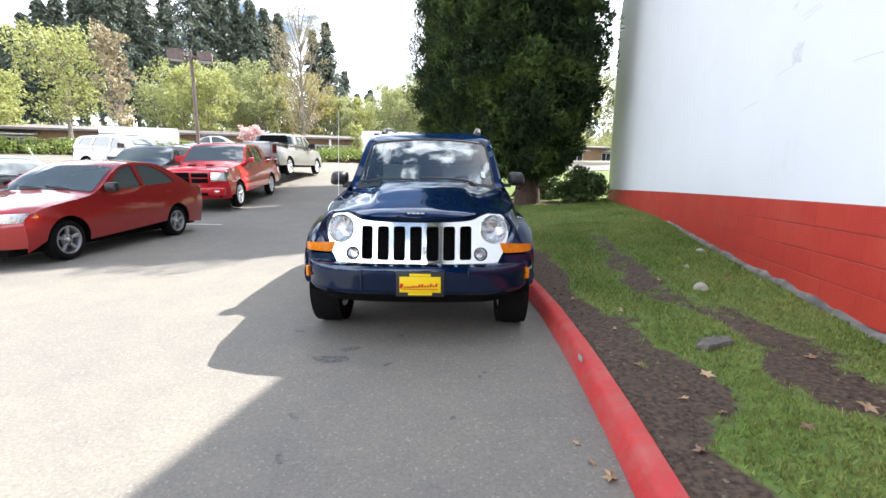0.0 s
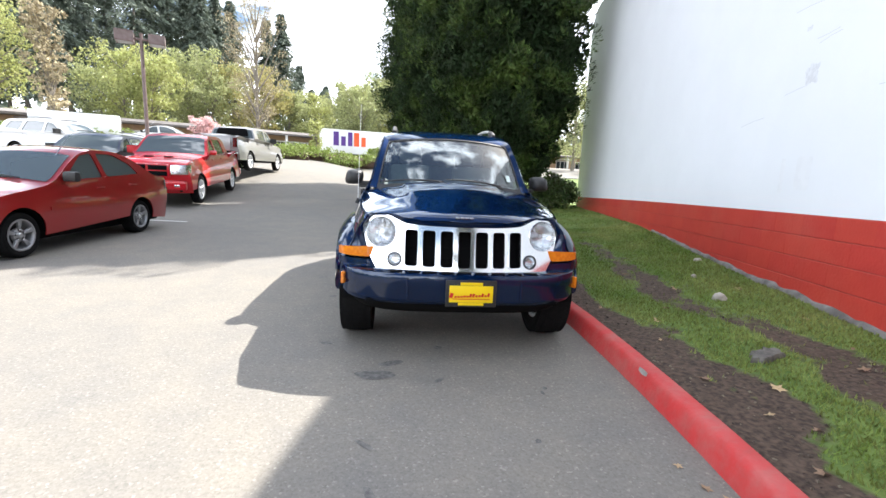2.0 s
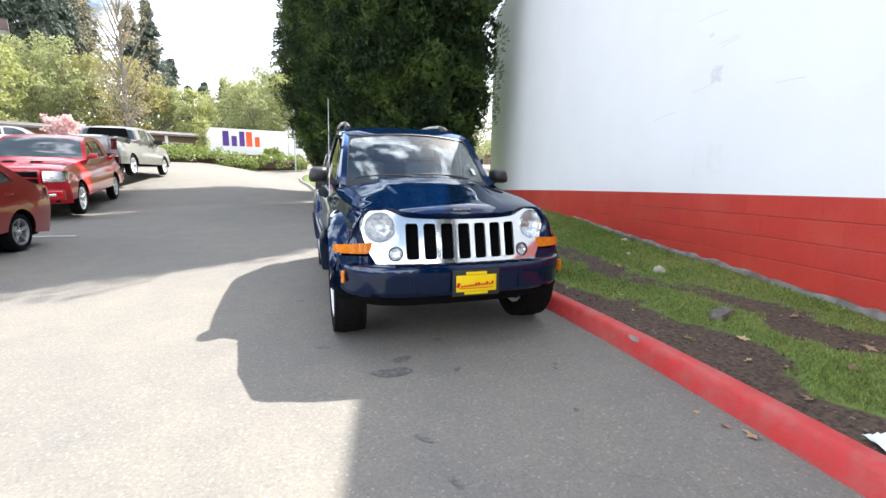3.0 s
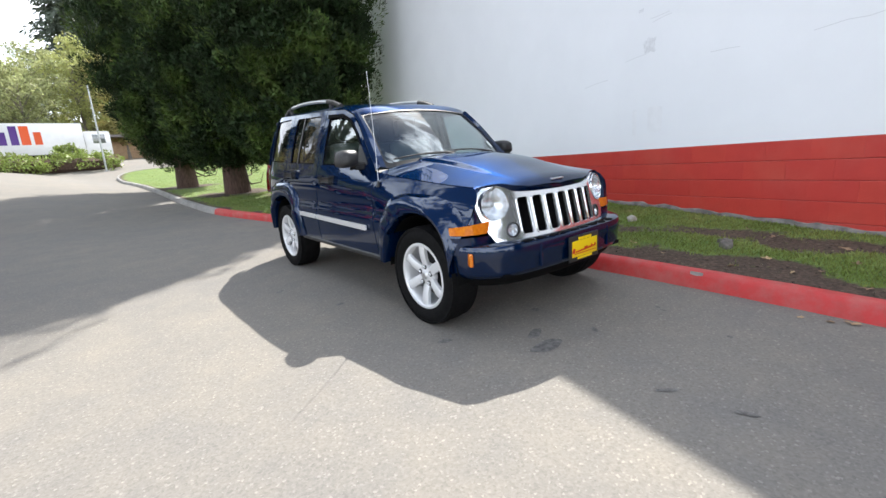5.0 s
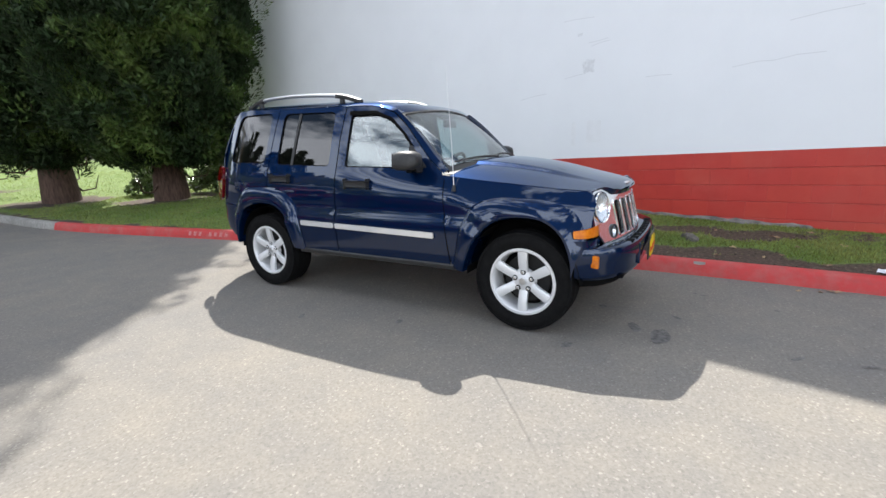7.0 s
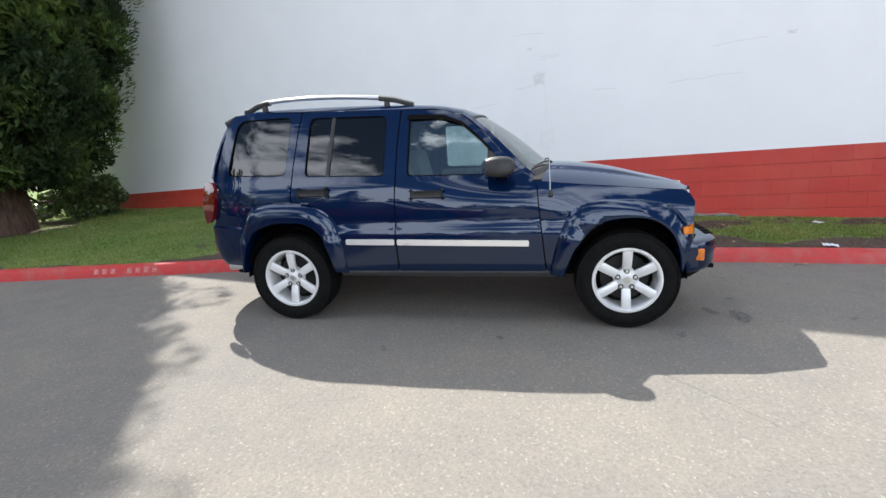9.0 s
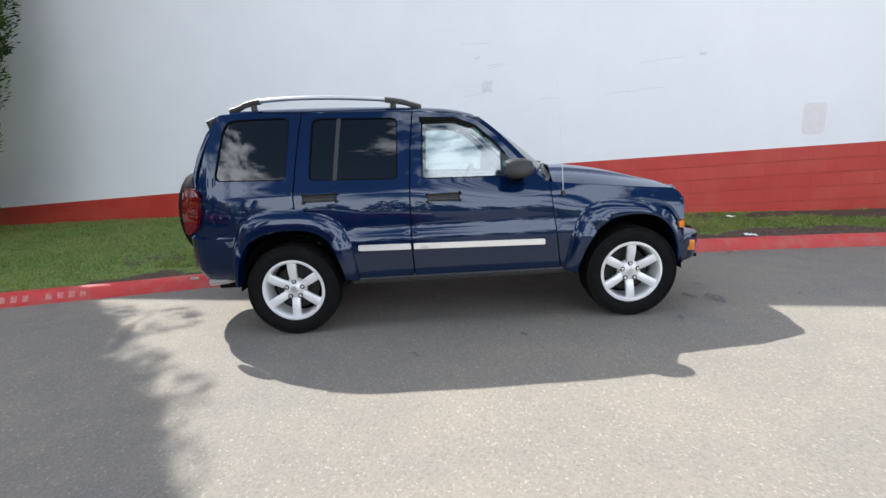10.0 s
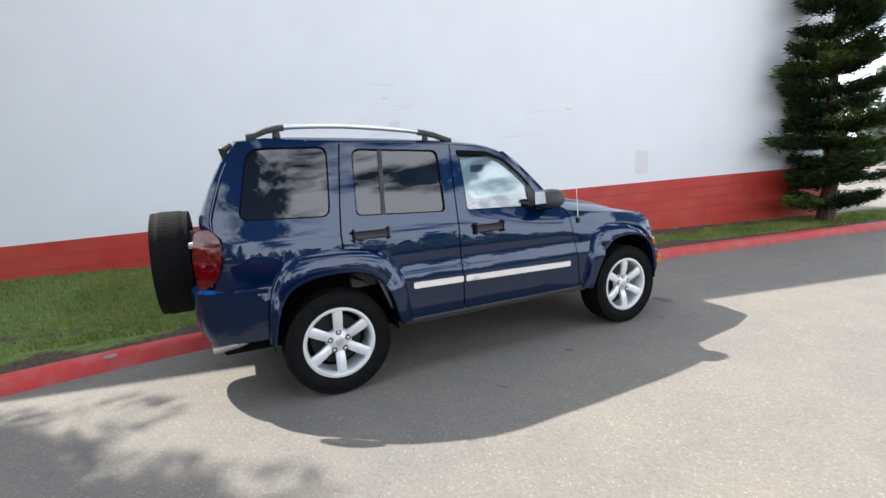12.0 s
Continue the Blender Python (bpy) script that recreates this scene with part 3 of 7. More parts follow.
def sprays(rng, centres, dirs, length, width, droop=0.0, spread=0.8):
    """Leaf sprays: one folded blade of two triangles at each centre, pointing roughly along its direction."""
    n = len(centres)
    d = dirs + rng.normal(0, spread, (n, 3))
    d[:, 2] -= droop
    d /= np.linalg.norm(d, axis=1)[:, None] + 1e-9
    s = np.cross(d, rng.normal(0, 1, (n, 3)))
    s /= np.linalg.norm(s, axis=1)[:, None] + 1e-9
    ln = length * rng.uniform(0.6, 1.4, n)[:, None]
    wd = width * rng.uniform(0.6, 1.4, n)[:, None]
    up = np.cross(s, d) * wd * 0.35
    v = np.stack([centres - d * ln * 0.5, centres + s * wd + up, centres + d * ln * 0.5, centres - s * wd + up], 1).reshape(-1, 3)
    f = (np.arange(n)[:, None] * 4 + np.array([[0, 1, 2, 3]]))
    return v, f


def crown(rng, centres, radii, per, length, width, droop=0.0, spread=0.9, flat=0.75):
    """Clumps of sprays at the given centres."""
    c = np.repeat(centres, per, axis=0)
    r = np.repeat(radii, per)[:, None]
    p = rng.normal(0, 1, (len(c), 3))
    p /= np.linalg.norm(p, axis=1)[:, None]
    q = p * rng.uniform(0.45, 1.0, (len(c), 1)) ** 0.5 * r
    q[:, 2] *= flat
    return sprays(rng, c + q, p, length, width, droop, spread)


def trunk_bm(bm, height, r0, lean=(0, 0), wobble=0.1, seed=0, flare=1.35, sides=9):
    pts, rad = [], []
    for i in range(9):
        t = i / 8
        pts.append((lean[0] * t + wobble * noise.noise(Vector((seed, t * 3, 0))), lean[1] * t + wobble * noise.noise(Vector((seed, t * 3, 9))), height * t - 0.08))
        rad.append(r0 * (1 - 0.9 * t) * (flare if i == 0 else 1.08 if i == 1 else 1.0))
    tube_bm(bm, pts, rad, sides)
    return pts


def big_conifer(x, y, height, outline, seed, low, label, shift=(0.0, 0.0), inner=110):
    """A dense columnar conifer: upswept plumes of fine sprays round a dark inside, on a reddish trunk. outline: (height, radius) pairs."""
    z = lawn_z(x, y) if in_lawn(x, y) else land(x, y)
    t = thing("conifer_tree", pose(x, y, z), label, "tree", "conifers on the lawn")
    rng = np.random.default_rng(seed)
    bm = bmesh.new()
    trunk_bm(bm, height * 0.9, 0.30, seed=seed, sides=12, flare=1.45)
    part("trunk", bm, M["bark"], t, "reddish-brown fibrous trunk")
    bm = bmesh.new()
    pr = random.Random(seed)
    for k in range(30):
        h = low * 0.5 + k * 0.17 + pr.uniform(0, 0.2)
        a = pr.uniform(0, 6.283)
        ln = pr.uniform(0.8, 1.7)
        tube_bm(bm, [(0.2 * math.cos(a), 0.2 * math.sin(a), h), (ln * 0.5 * math.cos(a), ln * 0.5 * math.sin(a), h - 0.30), (ln * 0.85 * math.cos(a + 0.15), ln * 0.85 * math.sin(a + 0.15), h - 0.26), (ln * math.cos(a + 0.2), ln * math.sin(a + 0.2), h + 0.08)],
                [0.035, 0.026, 0.018, 0.008], 5)
    part("limb", bm, M["bark"], t, "bare drooping lower limbs")

    def lobed(a, h):
        return 1 + 0.10 * math.sin(5 * a + 0.35 * h + seed) + 0.08 * math.sin(9 * a - 0.8 * h) + 0.05 * math.sin(h * 2.6 + 3 * a)

    parts = []
    # outer plumes, fine where they are near the eye, coarser towards the top
    for z0, z1, many, per, ln, wd in ((low, 10.5, 36, 270, 0.12, 0.0125), (10.5, height, 40, 70, 0.20, 0.024)):
        n = int((z1 - z0) * many)
        base, axis, size = [], [], []
        for k in range(n):
            h = z0 + (z1 - z0) * (k + pr.random()) / n
            a = k * 2.39996 + pr.uniform(-0.5, 0.5)
            rr = max(0.05, interp(outline, h) * lobed(a, h) * pr.uniform(0.82, 1.0) - 0.30)
            base.append((rr * math.cos(a), rr * math.sin(a), h - 0.35))
            tip = pr.uniform(0.25, 0.65)
            axis.append((tip * math.cos(a), tip * math.sin(a), 1.0))
            size.append(pr.uniform(0.6, 1.3))
        base, axis, size = (np.repeat(np.array(q), per, axis=0) for q in (base, axis, size))
        axis /= np.linalg.norm(axis, axis=1)[:, None]
        s = rng.uniform(0, 1, len(base))
        off = rng.normal(0, 1, (len(base), 3))
        off -= axis * np.sum(off * axis, axis=1)[:, None]
        off /= np.linalg.norm(off, axis=1)[:, None] + 1e-9
        fat = (0.08 + 0.26 * np.sin(np.pi * (0.15 + 0.8 * s))) * size * rng.uniform(0.55, 1.0, len(base))
        p = base + axis * (s * size)[:, None] + off * fat[:, None]
        parts.append(sprays(rng, p, axis * 0.9 + off * 0.7, ln, wd, spread=0.28))
    # the inside: twiggy foliage, then a coarse unseen core added to solidify the shadow
    for share, per, many, ln, wd, size in ((0.94, inner, 60, 0.17, 0.026, 0.45), (0.70, 110, 44, 0.28, 0.08, 0.45)):
        cs = []
        for k in range(int(height * many)):
            h = low + (0.15 if share > 0.8 else 1.1) + (height - low - 1.4) * pr.random()
            rr = max(0.05, interp(outline, h) * share - 0.1) * math.sqrt(pr.random())
            a = pr.uniform(0, 6.283)
            cs.append((rr * math.cos(a), rr * math.sin(a), h))
        parts.append(crown(rng, np.array(cs), np.full(len(cs), size), per, ln, wd, droop=-0.4, spread=0.8))
    at, vs, fs = 0, [], []
    for v, f in parts:
        vs.append(v)
        fs.append(f + at)
        at += len(v)
    v = np.vstack(vs)
    v[:, :2] += np.array(shift)
    np_mesh("crown", v, np.vstack(fs), M["cedar"], t)
    return t


def far_fir(x, y, height, radius, seed, material=None, sparse=1.0):
    t = thing("fir_tree", pose(x, y, land(x, y)), "tall dark green fir tree behind the shops", "tree", "tall firs beyond the car park")
    rng = np.random.default_rng(seed)
    pr = random.Random(seed)
    bm = bmesh.new()
    trunk_bm(bm, height, height * 0.013, seed=seed, sides=6)
    part("trunk", bm, M["bark_grey"], t)
    cs, ds = [], []
    low = height * pr.uniform(0.18, 0.32)
    h = low
    while h < height:
        u = (h - low) / (height - low)
        r = radius * (1 - u) ** 0.8 * pr.uniform(0.5, 1.25) + 0.06
        for b in range(int(6 * sparse) + 1):
            a = pr.uniform(0, 6.283)
            for q in range(8):
                s = (q + 1) / 8
                cs.append((r * s * math.cos(a), r * s * math.sin(a), h + 0.25 * r * s * (0.5 - s) * 2))
                ds.append((math.cos(a), math.sin(a), -0.35))
        h += height * (0.026 - 0.012 * u)
    c = np.repeat(np.array(cs), 5, axis=0) + rng.normal(0, 0.24, (len(cs) * 5, 3)) * np.array([1, 1, 0.7])
    d = np.repeat(np.array(ds), 5, axis=0)
    v, f = sprays(rng, c, d, 0.62, 0.10, droop=0.35, spread=0.45)
    np_mesh("crown", v, f, material or M["fir"], t)
    return t


def broadleaf(name, x, y, height, radius, seed, material, label, leaves=8000, trunk_h=0.14, leaf=0.20, narrow=1.0, bark=None, group="spring trees beyond the car park", fill=1.0):
    """A deciduous tree in young leaf: trunk, forked limbs and a crown with gaps."""
    t = thing(name, pose(x, y, land(x, y)), label, "tree", group)
    rng = np.random.default_rng(seed)
    pr = random.Random(seed)
    bm = bmesh.new()
    trunk_bm(bm, height * 0.8, height * 0.017 + 0.02, seed=seed, sides=7)
    part("trunk", bm, bark or M["bark_grey"], t)
    bm = bmesh.new()
    cs, rs = [], []
    for k in range(34):
        h = height * (trunk_h + (0.92 - trunk_h) * (k / 33)) * pr.uniform(0.92, 1.05)
        u = (h / height - trunk_h) / (1 - trunk_h)
        r = radius * (math.sin(math.pi * min(0.98, max(0.06, u * 0.82 + 0.14))) ** 0.7) * pr.uniform(0.55, 1.08)
        a = pr.uniform(0, 6.283)
        rise = r * pr.uniform(0.35, 0.9) / narrow
        tip = Vector((r * math.cos(a), r * math.sin(a), min(height, h + rise)))
        tube_bm(bm, [(0, 0, h * 0.9), tip * 0.5 + Vector((0, 0, h * 0.45 + rise * 0.05)), tip], [0.05 * height / 8, 0.03 * height / 8, 0.008], 5)
        for s in (0.45, 0.7, 0.95, 1.1):
            cs.append(tuple(Vector((0, 0, h * 0.95)).lerp(tip, s) + Vector((pr.gauss(0, 0.22), pr.gauss(0, 0.22), pr.gauss(0, 0.2))) * radius * 0.5))
            rs.append(radius * pr.uniform(0.16, 0.34))
    part("limb", bm, bark or M["bark_grey"], t)
    v, f = crown(rng, np.array(cs), np.array(rs), max(4, int(leaves * fill / len(cs))), leaf, leaf * 0.4, spread=1.2)
    np_mesh("crown", v, f, material, t)
    return t


big_conifer(2.65, 10.7, 13.5, [(0.95, 1.0), (1.7, 1.75), (3.0, 2.1), (4.5, 2.25), (5.7, 2.42), (7.7, 2.42), (8.7, 2.2), (9.5, 1.95), (10.5, 1.55), (12.0, 0.85), (13.5, 0.15)], 3, 0.95,
            "large dense dark green conifer standing on the lawn", (-0.3, -0.6), 340)
big_conifer(1.37, 13.6, 17.0, [(1.0, 0.9), (1.9, 1.6), (4.0, 2.1), (8.0, 2.1), (11.0, 1.9), (14.0, 1.3), (17.0, 0.2)], 8, 1.0,
            "tall dark columnar conifer with bare lower limbs", (-0.05, 0.0), 180)
big_conifer(0.8, 19.2, 18.0, [(1.0, 0.9), (2.1, 1.8), (4.0, 2.5), (8.0, 2.4), (11.0, 2.2), (15.0, 1.4), (18.0, 0.2)], 15, 1.0,
            "tall dark conifer at the end of the lawn", (0.0, 0.0), 150)


def shrub(name, x, y, z, rx, ry, h, seed, material, label, n=60, per=60, leaf=0.07, category="shrub"):
    t = thing(name, pose(x, y, z), label, category)
    rng = np.random.default_rng(seed)
    pr = random.Random(seed)
    bm = bmesh.new()
    for k in range(9):
        a = pr.uniform(0, 6.283)
        tube_bm(bm, [(0, 0, -0.03), (rx * 0.3 * math.cos(a), ry * 0.3 * math.sin(a), h * 0.45), (rx * 0.7 * math.cos(a), ry * 0.7 * math.sin(a), h * pr.uniform(0.6, 0.95))], [0.025, 0.016, 0.006], 5)
    part("stem", bm, M["bark_grey"], t)
    cs = []
    for k in range(n):
        a, u = pr.uniform(0, 6.283), pr.random()
        rr = math.sqrt(pr.random()) * (1 - 0.35 * u)
        cs.append((rx * rr * math.cos(a), ry * rr * math.sin(a), h * (0.12 + 0.82 * u * (1.15 - 0.5 * rr))))
    v, f = crown(rng, np.array(cs), np.full(n, 0.16 * h + 0.05), per, leaf, leaf * 0.42, spread=1.0)
    np_mesh("foliage", v, f, material, t)
    return t


shrub("laurel_shrub", 4.35, 10.9, lawn_z(4.35, 10.9), 0.95, 0.8, 1.05, 21, M["laurel"], "rounded leafy evergreen shrub by the wall corner", 80, 70, 0.085)
shrub("laurel_shrub", 3.35, 12.6, lawn_z(3.35, 12.6), 0.8, 0.7, 0.85, 22, M["laurel"], "low dark shrub behind the conifer trunk", 50, 60, 0.085)


def side_fir(x, y, height, radius, seed):
    """The open conifer at the near end of the wall: tiers of flat, slightly upturned boughs with gaps between."""
    z = lawn_z(x, y)
    t = thing("conifer_tree", pose(x, y, z), "open-branched dark green conifer beside the red wall", "tree")
    rng = np.random.default_rng(seed)
    pr = random.Random(seed)
    bm = bmesh.new()
    trunk_bm(bm, height, 0.13, seed=seed)
    part("trunk", bm, M["bark"], t)
    bm = bmesh.new()
    cs, ds = [], []
    h = 0.45
    while h < height * 0.97:
        u = h / height
        for b in range(6):
            a = pr.uniform(0, 6.283)
            r = radius * (1 - u) ** 0.55 * pr.uniform(0.55, 1.15) * (0.75 if u < 0.1 else 1)
            r = min(r, 0.75) if math.cos(a) > 0.55 else r
            hh = h + pr.uniform(-0.10, 0.10)
            bough = [(0, 0, hh), (r * 0.5 * math.cos(a), r * 0.5 * math.sin(a), hh - 0.06), (r * math.cos(a), r * math.sin(a), hh + 0.10)]
            tube_bm(bm, bough, [0.024, 0.015, 0.005], 4)
            for q in range(3, 17):
                s = q / 16
                wide = 0.10 + 0.26 * math.sin(math.pi * min(1.0, s * 0.9 + 0.08)) * min(1.0, r)
                for w in (-1, -0.5, 0, 0.5, 1):
                    o = w * wide
                    cs.append((r * s * math.cos(a) - o * math.sin(a), r * s * math.sin(a) + o * math.cos(a), hh - 0.06 + 0.16 * s * s + 0.03 * abs(w)))
                    ds.append((math.cos(a) - 0.8 * w * math.sin(a), math.sin(a) + 0.8 * w * math.cos(a), 0.25))
        h += 0.36
    part("limb", bm, M["bark"], t)
    c = np.repeat(np.array(cs), 13, axis=0) + rng.normal(0, 0.055, (len(cs) * 13, 3)) * np.array([1, 1, 0.9])
    d = np.repeat(np.array(ds), 13, axis=0)
    v, f = sprays(rng, c, d, 0.13, 0.011, spread=0.4)
    np_mesh("crown", v, f, M["cedar"], t)


side_fir(1.08, -7.75, 6.6, 1.3, 31)


def build_far_woods():
    rng = random.Random(77)
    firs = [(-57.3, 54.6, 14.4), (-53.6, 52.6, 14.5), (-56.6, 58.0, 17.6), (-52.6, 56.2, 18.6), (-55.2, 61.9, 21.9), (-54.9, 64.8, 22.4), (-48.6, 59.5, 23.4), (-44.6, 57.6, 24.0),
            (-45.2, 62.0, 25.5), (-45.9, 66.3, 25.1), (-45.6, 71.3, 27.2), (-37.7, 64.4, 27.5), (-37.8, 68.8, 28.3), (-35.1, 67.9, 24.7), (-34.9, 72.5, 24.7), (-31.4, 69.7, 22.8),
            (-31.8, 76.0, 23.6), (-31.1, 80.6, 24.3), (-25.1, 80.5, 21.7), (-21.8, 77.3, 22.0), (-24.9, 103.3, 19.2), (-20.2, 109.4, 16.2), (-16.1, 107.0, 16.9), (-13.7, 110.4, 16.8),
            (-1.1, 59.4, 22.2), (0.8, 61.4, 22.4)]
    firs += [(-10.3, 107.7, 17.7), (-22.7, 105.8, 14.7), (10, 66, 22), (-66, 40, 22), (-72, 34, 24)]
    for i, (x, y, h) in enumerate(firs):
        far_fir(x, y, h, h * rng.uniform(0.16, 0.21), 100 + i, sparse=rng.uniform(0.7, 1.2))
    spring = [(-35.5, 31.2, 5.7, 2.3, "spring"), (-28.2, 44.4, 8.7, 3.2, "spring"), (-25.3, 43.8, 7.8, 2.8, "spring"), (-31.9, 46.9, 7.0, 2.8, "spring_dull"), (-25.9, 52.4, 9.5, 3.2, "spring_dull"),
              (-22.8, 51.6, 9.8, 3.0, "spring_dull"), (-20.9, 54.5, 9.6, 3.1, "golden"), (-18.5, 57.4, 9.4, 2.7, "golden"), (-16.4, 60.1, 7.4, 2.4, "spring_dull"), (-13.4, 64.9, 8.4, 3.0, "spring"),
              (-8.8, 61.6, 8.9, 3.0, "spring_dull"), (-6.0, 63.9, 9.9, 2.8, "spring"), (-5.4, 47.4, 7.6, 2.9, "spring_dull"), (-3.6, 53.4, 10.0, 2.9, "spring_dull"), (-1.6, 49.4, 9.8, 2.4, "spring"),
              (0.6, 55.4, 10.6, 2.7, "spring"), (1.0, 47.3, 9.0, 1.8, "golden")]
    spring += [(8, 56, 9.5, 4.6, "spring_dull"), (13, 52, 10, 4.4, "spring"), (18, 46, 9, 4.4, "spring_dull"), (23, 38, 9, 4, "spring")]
    words = {"spring": "tree in fresh yellow-green spring leaf", "spring_dull": "tree in pale olive-green young leaf", "golden": "tree in golden-yellow young leaf"}
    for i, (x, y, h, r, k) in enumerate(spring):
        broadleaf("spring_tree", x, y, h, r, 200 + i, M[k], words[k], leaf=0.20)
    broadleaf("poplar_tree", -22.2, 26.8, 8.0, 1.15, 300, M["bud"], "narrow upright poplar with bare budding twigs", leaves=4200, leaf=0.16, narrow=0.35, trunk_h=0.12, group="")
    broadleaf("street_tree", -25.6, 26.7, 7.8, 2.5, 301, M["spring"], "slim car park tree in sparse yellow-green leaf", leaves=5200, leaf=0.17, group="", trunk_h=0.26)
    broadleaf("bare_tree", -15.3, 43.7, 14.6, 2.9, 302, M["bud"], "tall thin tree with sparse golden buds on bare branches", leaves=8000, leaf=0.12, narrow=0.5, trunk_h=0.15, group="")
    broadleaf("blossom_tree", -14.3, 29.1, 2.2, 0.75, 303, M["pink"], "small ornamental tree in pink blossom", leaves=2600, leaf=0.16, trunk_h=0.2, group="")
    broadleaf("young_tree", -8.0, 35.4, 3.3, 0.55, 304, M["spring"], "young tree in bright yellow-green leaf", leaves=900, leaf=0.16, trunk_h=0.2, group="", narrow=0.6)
    g = np.random.default_rng(6)
    low_c, low_r = [], []
    for k in range(420):
        x = rng.uniform(-78, 34)
        y = 64 + 0.12 * x + rng.uniform(-5, 6) - (0.35 * max(0.0, -x - 35))
        for q in range(3):
            low_c.append((x + rng.gauss(0, 1.0), y + rng.gauss(0, 1.0), 1.2 + rng.uniform(0.3, 4.6)))
            low_r.append(rng.uniform(0.9, 1.7))
    v, f = crown(g, np.array(low_c), np.array(low_r), 70, 0.42, 0.13, droop=0.1, flat=0.9)
    tagged(np_mesh("woodland_understory", v, f, M["spring_dull"]), "olive-green scrub under the far trees", "woods", kind="stuff")
    # woods all round, far off
    bm_c, bm_r = [], []
    for k in range(520):
        a = rng.uniform(0, 6.283)
        d = rng.uniform(95, 150)
        h = rng.uniform(5, 17)
        x, y = d * math.cos(a), d * math.sin(a)
        if -70 < x < 30 and 40 < y < 92:
            continue
        for q in range(5):
            u = q / 4
            bm_c.append((x + rng.gauss(0, 0.8), y + rng.gauss(0, 0.8), 1.0 + h * u))
            bm_r.append((1 - u) * h * 0.26 + 0.8)
    g = np.random.default_rng(5)
    v, f = crown(g, np.array(bm_c), np.array(bm_r), 26, 1.9, 0.6, droop=0.2, flat=1.2)
    tagged(np_mesh("far_woods", v, f, M["fir"]), "distant belt of mixed dark woodland", "woods", kind="stuff")


build_far_woods()


# ---- hedge, shops and lamp across the car park ----
def hedge(points, width, height, seed, label):
    t = thing("hedge", label=label, category="hedge")
    rng = np.random.default_rng(seed)
    cs = []
    for a, b in zip(points, points[1:]):
        a, b = Vector(a), Vector(b)
        n = int((b - a).length * 5)
        for k in range(n):
            p = a.lerp(b, k / n)
            d = (b - a).normalized()
            for q in range(5):
                o = rng.uniform(-0.5, 0.5) * width
                z = height * (1 - (2 * o / width) ** 2 * 0.4) * rng.uniform(0.15, 1.0) + 0.10 * math.sin(p.x * 1.3)
                cs.append((p.x - d.y * o, p.y + d.x * o, land(p.x, p.y) + z))
    v, f = crown(rng, np.array(cs), np.full(len(cs), 0.3), 34, 0.14, 0.05, spread=1.0)
    np_mesh("foliage", v, f, M["hedge"], t)
    bm = bmesh.new()
    pts = [Vector((*p, land(*p) + height * 0.2)) for p in points]
    tube_bm(bm, pts, width * 0.2, 7)
    part("branchwork", bm, M["bark"], t)
    return t


hedge([(-36.0, 19.5), (-26, 23.0), (-17.5, 27.5), (-11.5, 30.0), (-8.0, 32.0)], 2.0, 0.95, 41, "low clipped green hedge along the car park edge")
hedge([(-10.0, 33.5), (-5.6, 33.8), (-2.0, 34.6), (-0.7, 35.2)], 2.6, 1.15, 42, "low spreading green hedge on the traffic island")
# the third hedge is unseen, added so the blue doors reflect something dark
hedge([(-9.5, -26.0), (-11.0, -14.0), (-11.6, -6.0), (-11.8, -1.5)], 2.4, 1.7, 44, "unseen hedge added to darken reflections in the car doors")
shrub("round_shrub", -3.0, 35.3, land(-3.0, 35.3) + 0.6, 0.9, 0.8, 1.0, 43, M["hedge"], "clipped round green shrub in the hedge", 50, 60, 0.1)


def build_shops():
    t = thing("shop_building", label="long low tan brick shop row with grey-brown roof", category="building")
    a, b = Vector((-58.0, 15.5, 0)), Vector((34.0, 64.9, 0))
    d = (b - a).normalized()
    n = Vector((d.y, -d.x, 0))
    L = (b - a).length
    z0 = 1.1
    def at(s, o, z):
        p = a + d * s + n * o
        return (p.x, p.y, z)
    def prism(name, s0, s1, o0, o1, za, zb, material, label="", slope=None):
        v = [at(s0, o0, za), at(s1, o0, za), at(s1, o1, za), at(s0, o1, za), at(s0, o0, zb), at(s1, o0, zb), at(s1, o1, slope or zb), at(s0, o1, slope or zb)]
        return mesh_ob(name, v, [(0, 1, 2, 3), (4, 5, 6, 7), (0, 1, 5, 4), (1, 2, 6, 5), (2, 3, 7, 6), (3, 0, 4, 7)], material, t, label=label)
    prism("wall", 0, L, -8.0, 0, z0 - 1.6, z0 + 2.9, M["brick_far"], "tan brick shop front wall")
    prism("roof", -0.5, L + 0.5, -8.5, 1.6, z0 + 2.85, z0 + 3.9, M["roof_far"], "shallow grey-brown roof with deep eaves", slope=z0 + 3.0)
    rng = random.Random(9)
    s = 2.0
    while s < L - 4:
        kind = rng.random()
        w = rng.uniform(2.4, 4.6)
        if kind < 0.8:
            prism("shop_window", s, s + w, 0.0, 0.03, z0 + 0.35, z0 + 2.3, M["dark_glass"], "dark shop window")
            for k in range(int(w / 0.8) + 1):
                q = s + k * w / int(w / 0.8)
                prism("mullion", q - 0.04, q + 0.04, 0.03, 0.07, z0 + 0.35, z0 + 2.3, M["white_trim"])
            prism("lintel", s - 0.1, s + w + 0.1, 0.03, 0.08, z0 + 2.3, z0 + 2.42, M["white_trim"])
            if kind < 0.35:
                prism("awning", s - 0.2, s + w + 0.2, 0.08, 1.3, z0 + 2.5, z0 + 2.75, M["white_trim"], "pale shop awning", slope=z0 + 2.55)
        s += w + rng.uniform(1.2, 3.6)
    for k in range(9):
        q = 3 + k * (L - 6) / 8
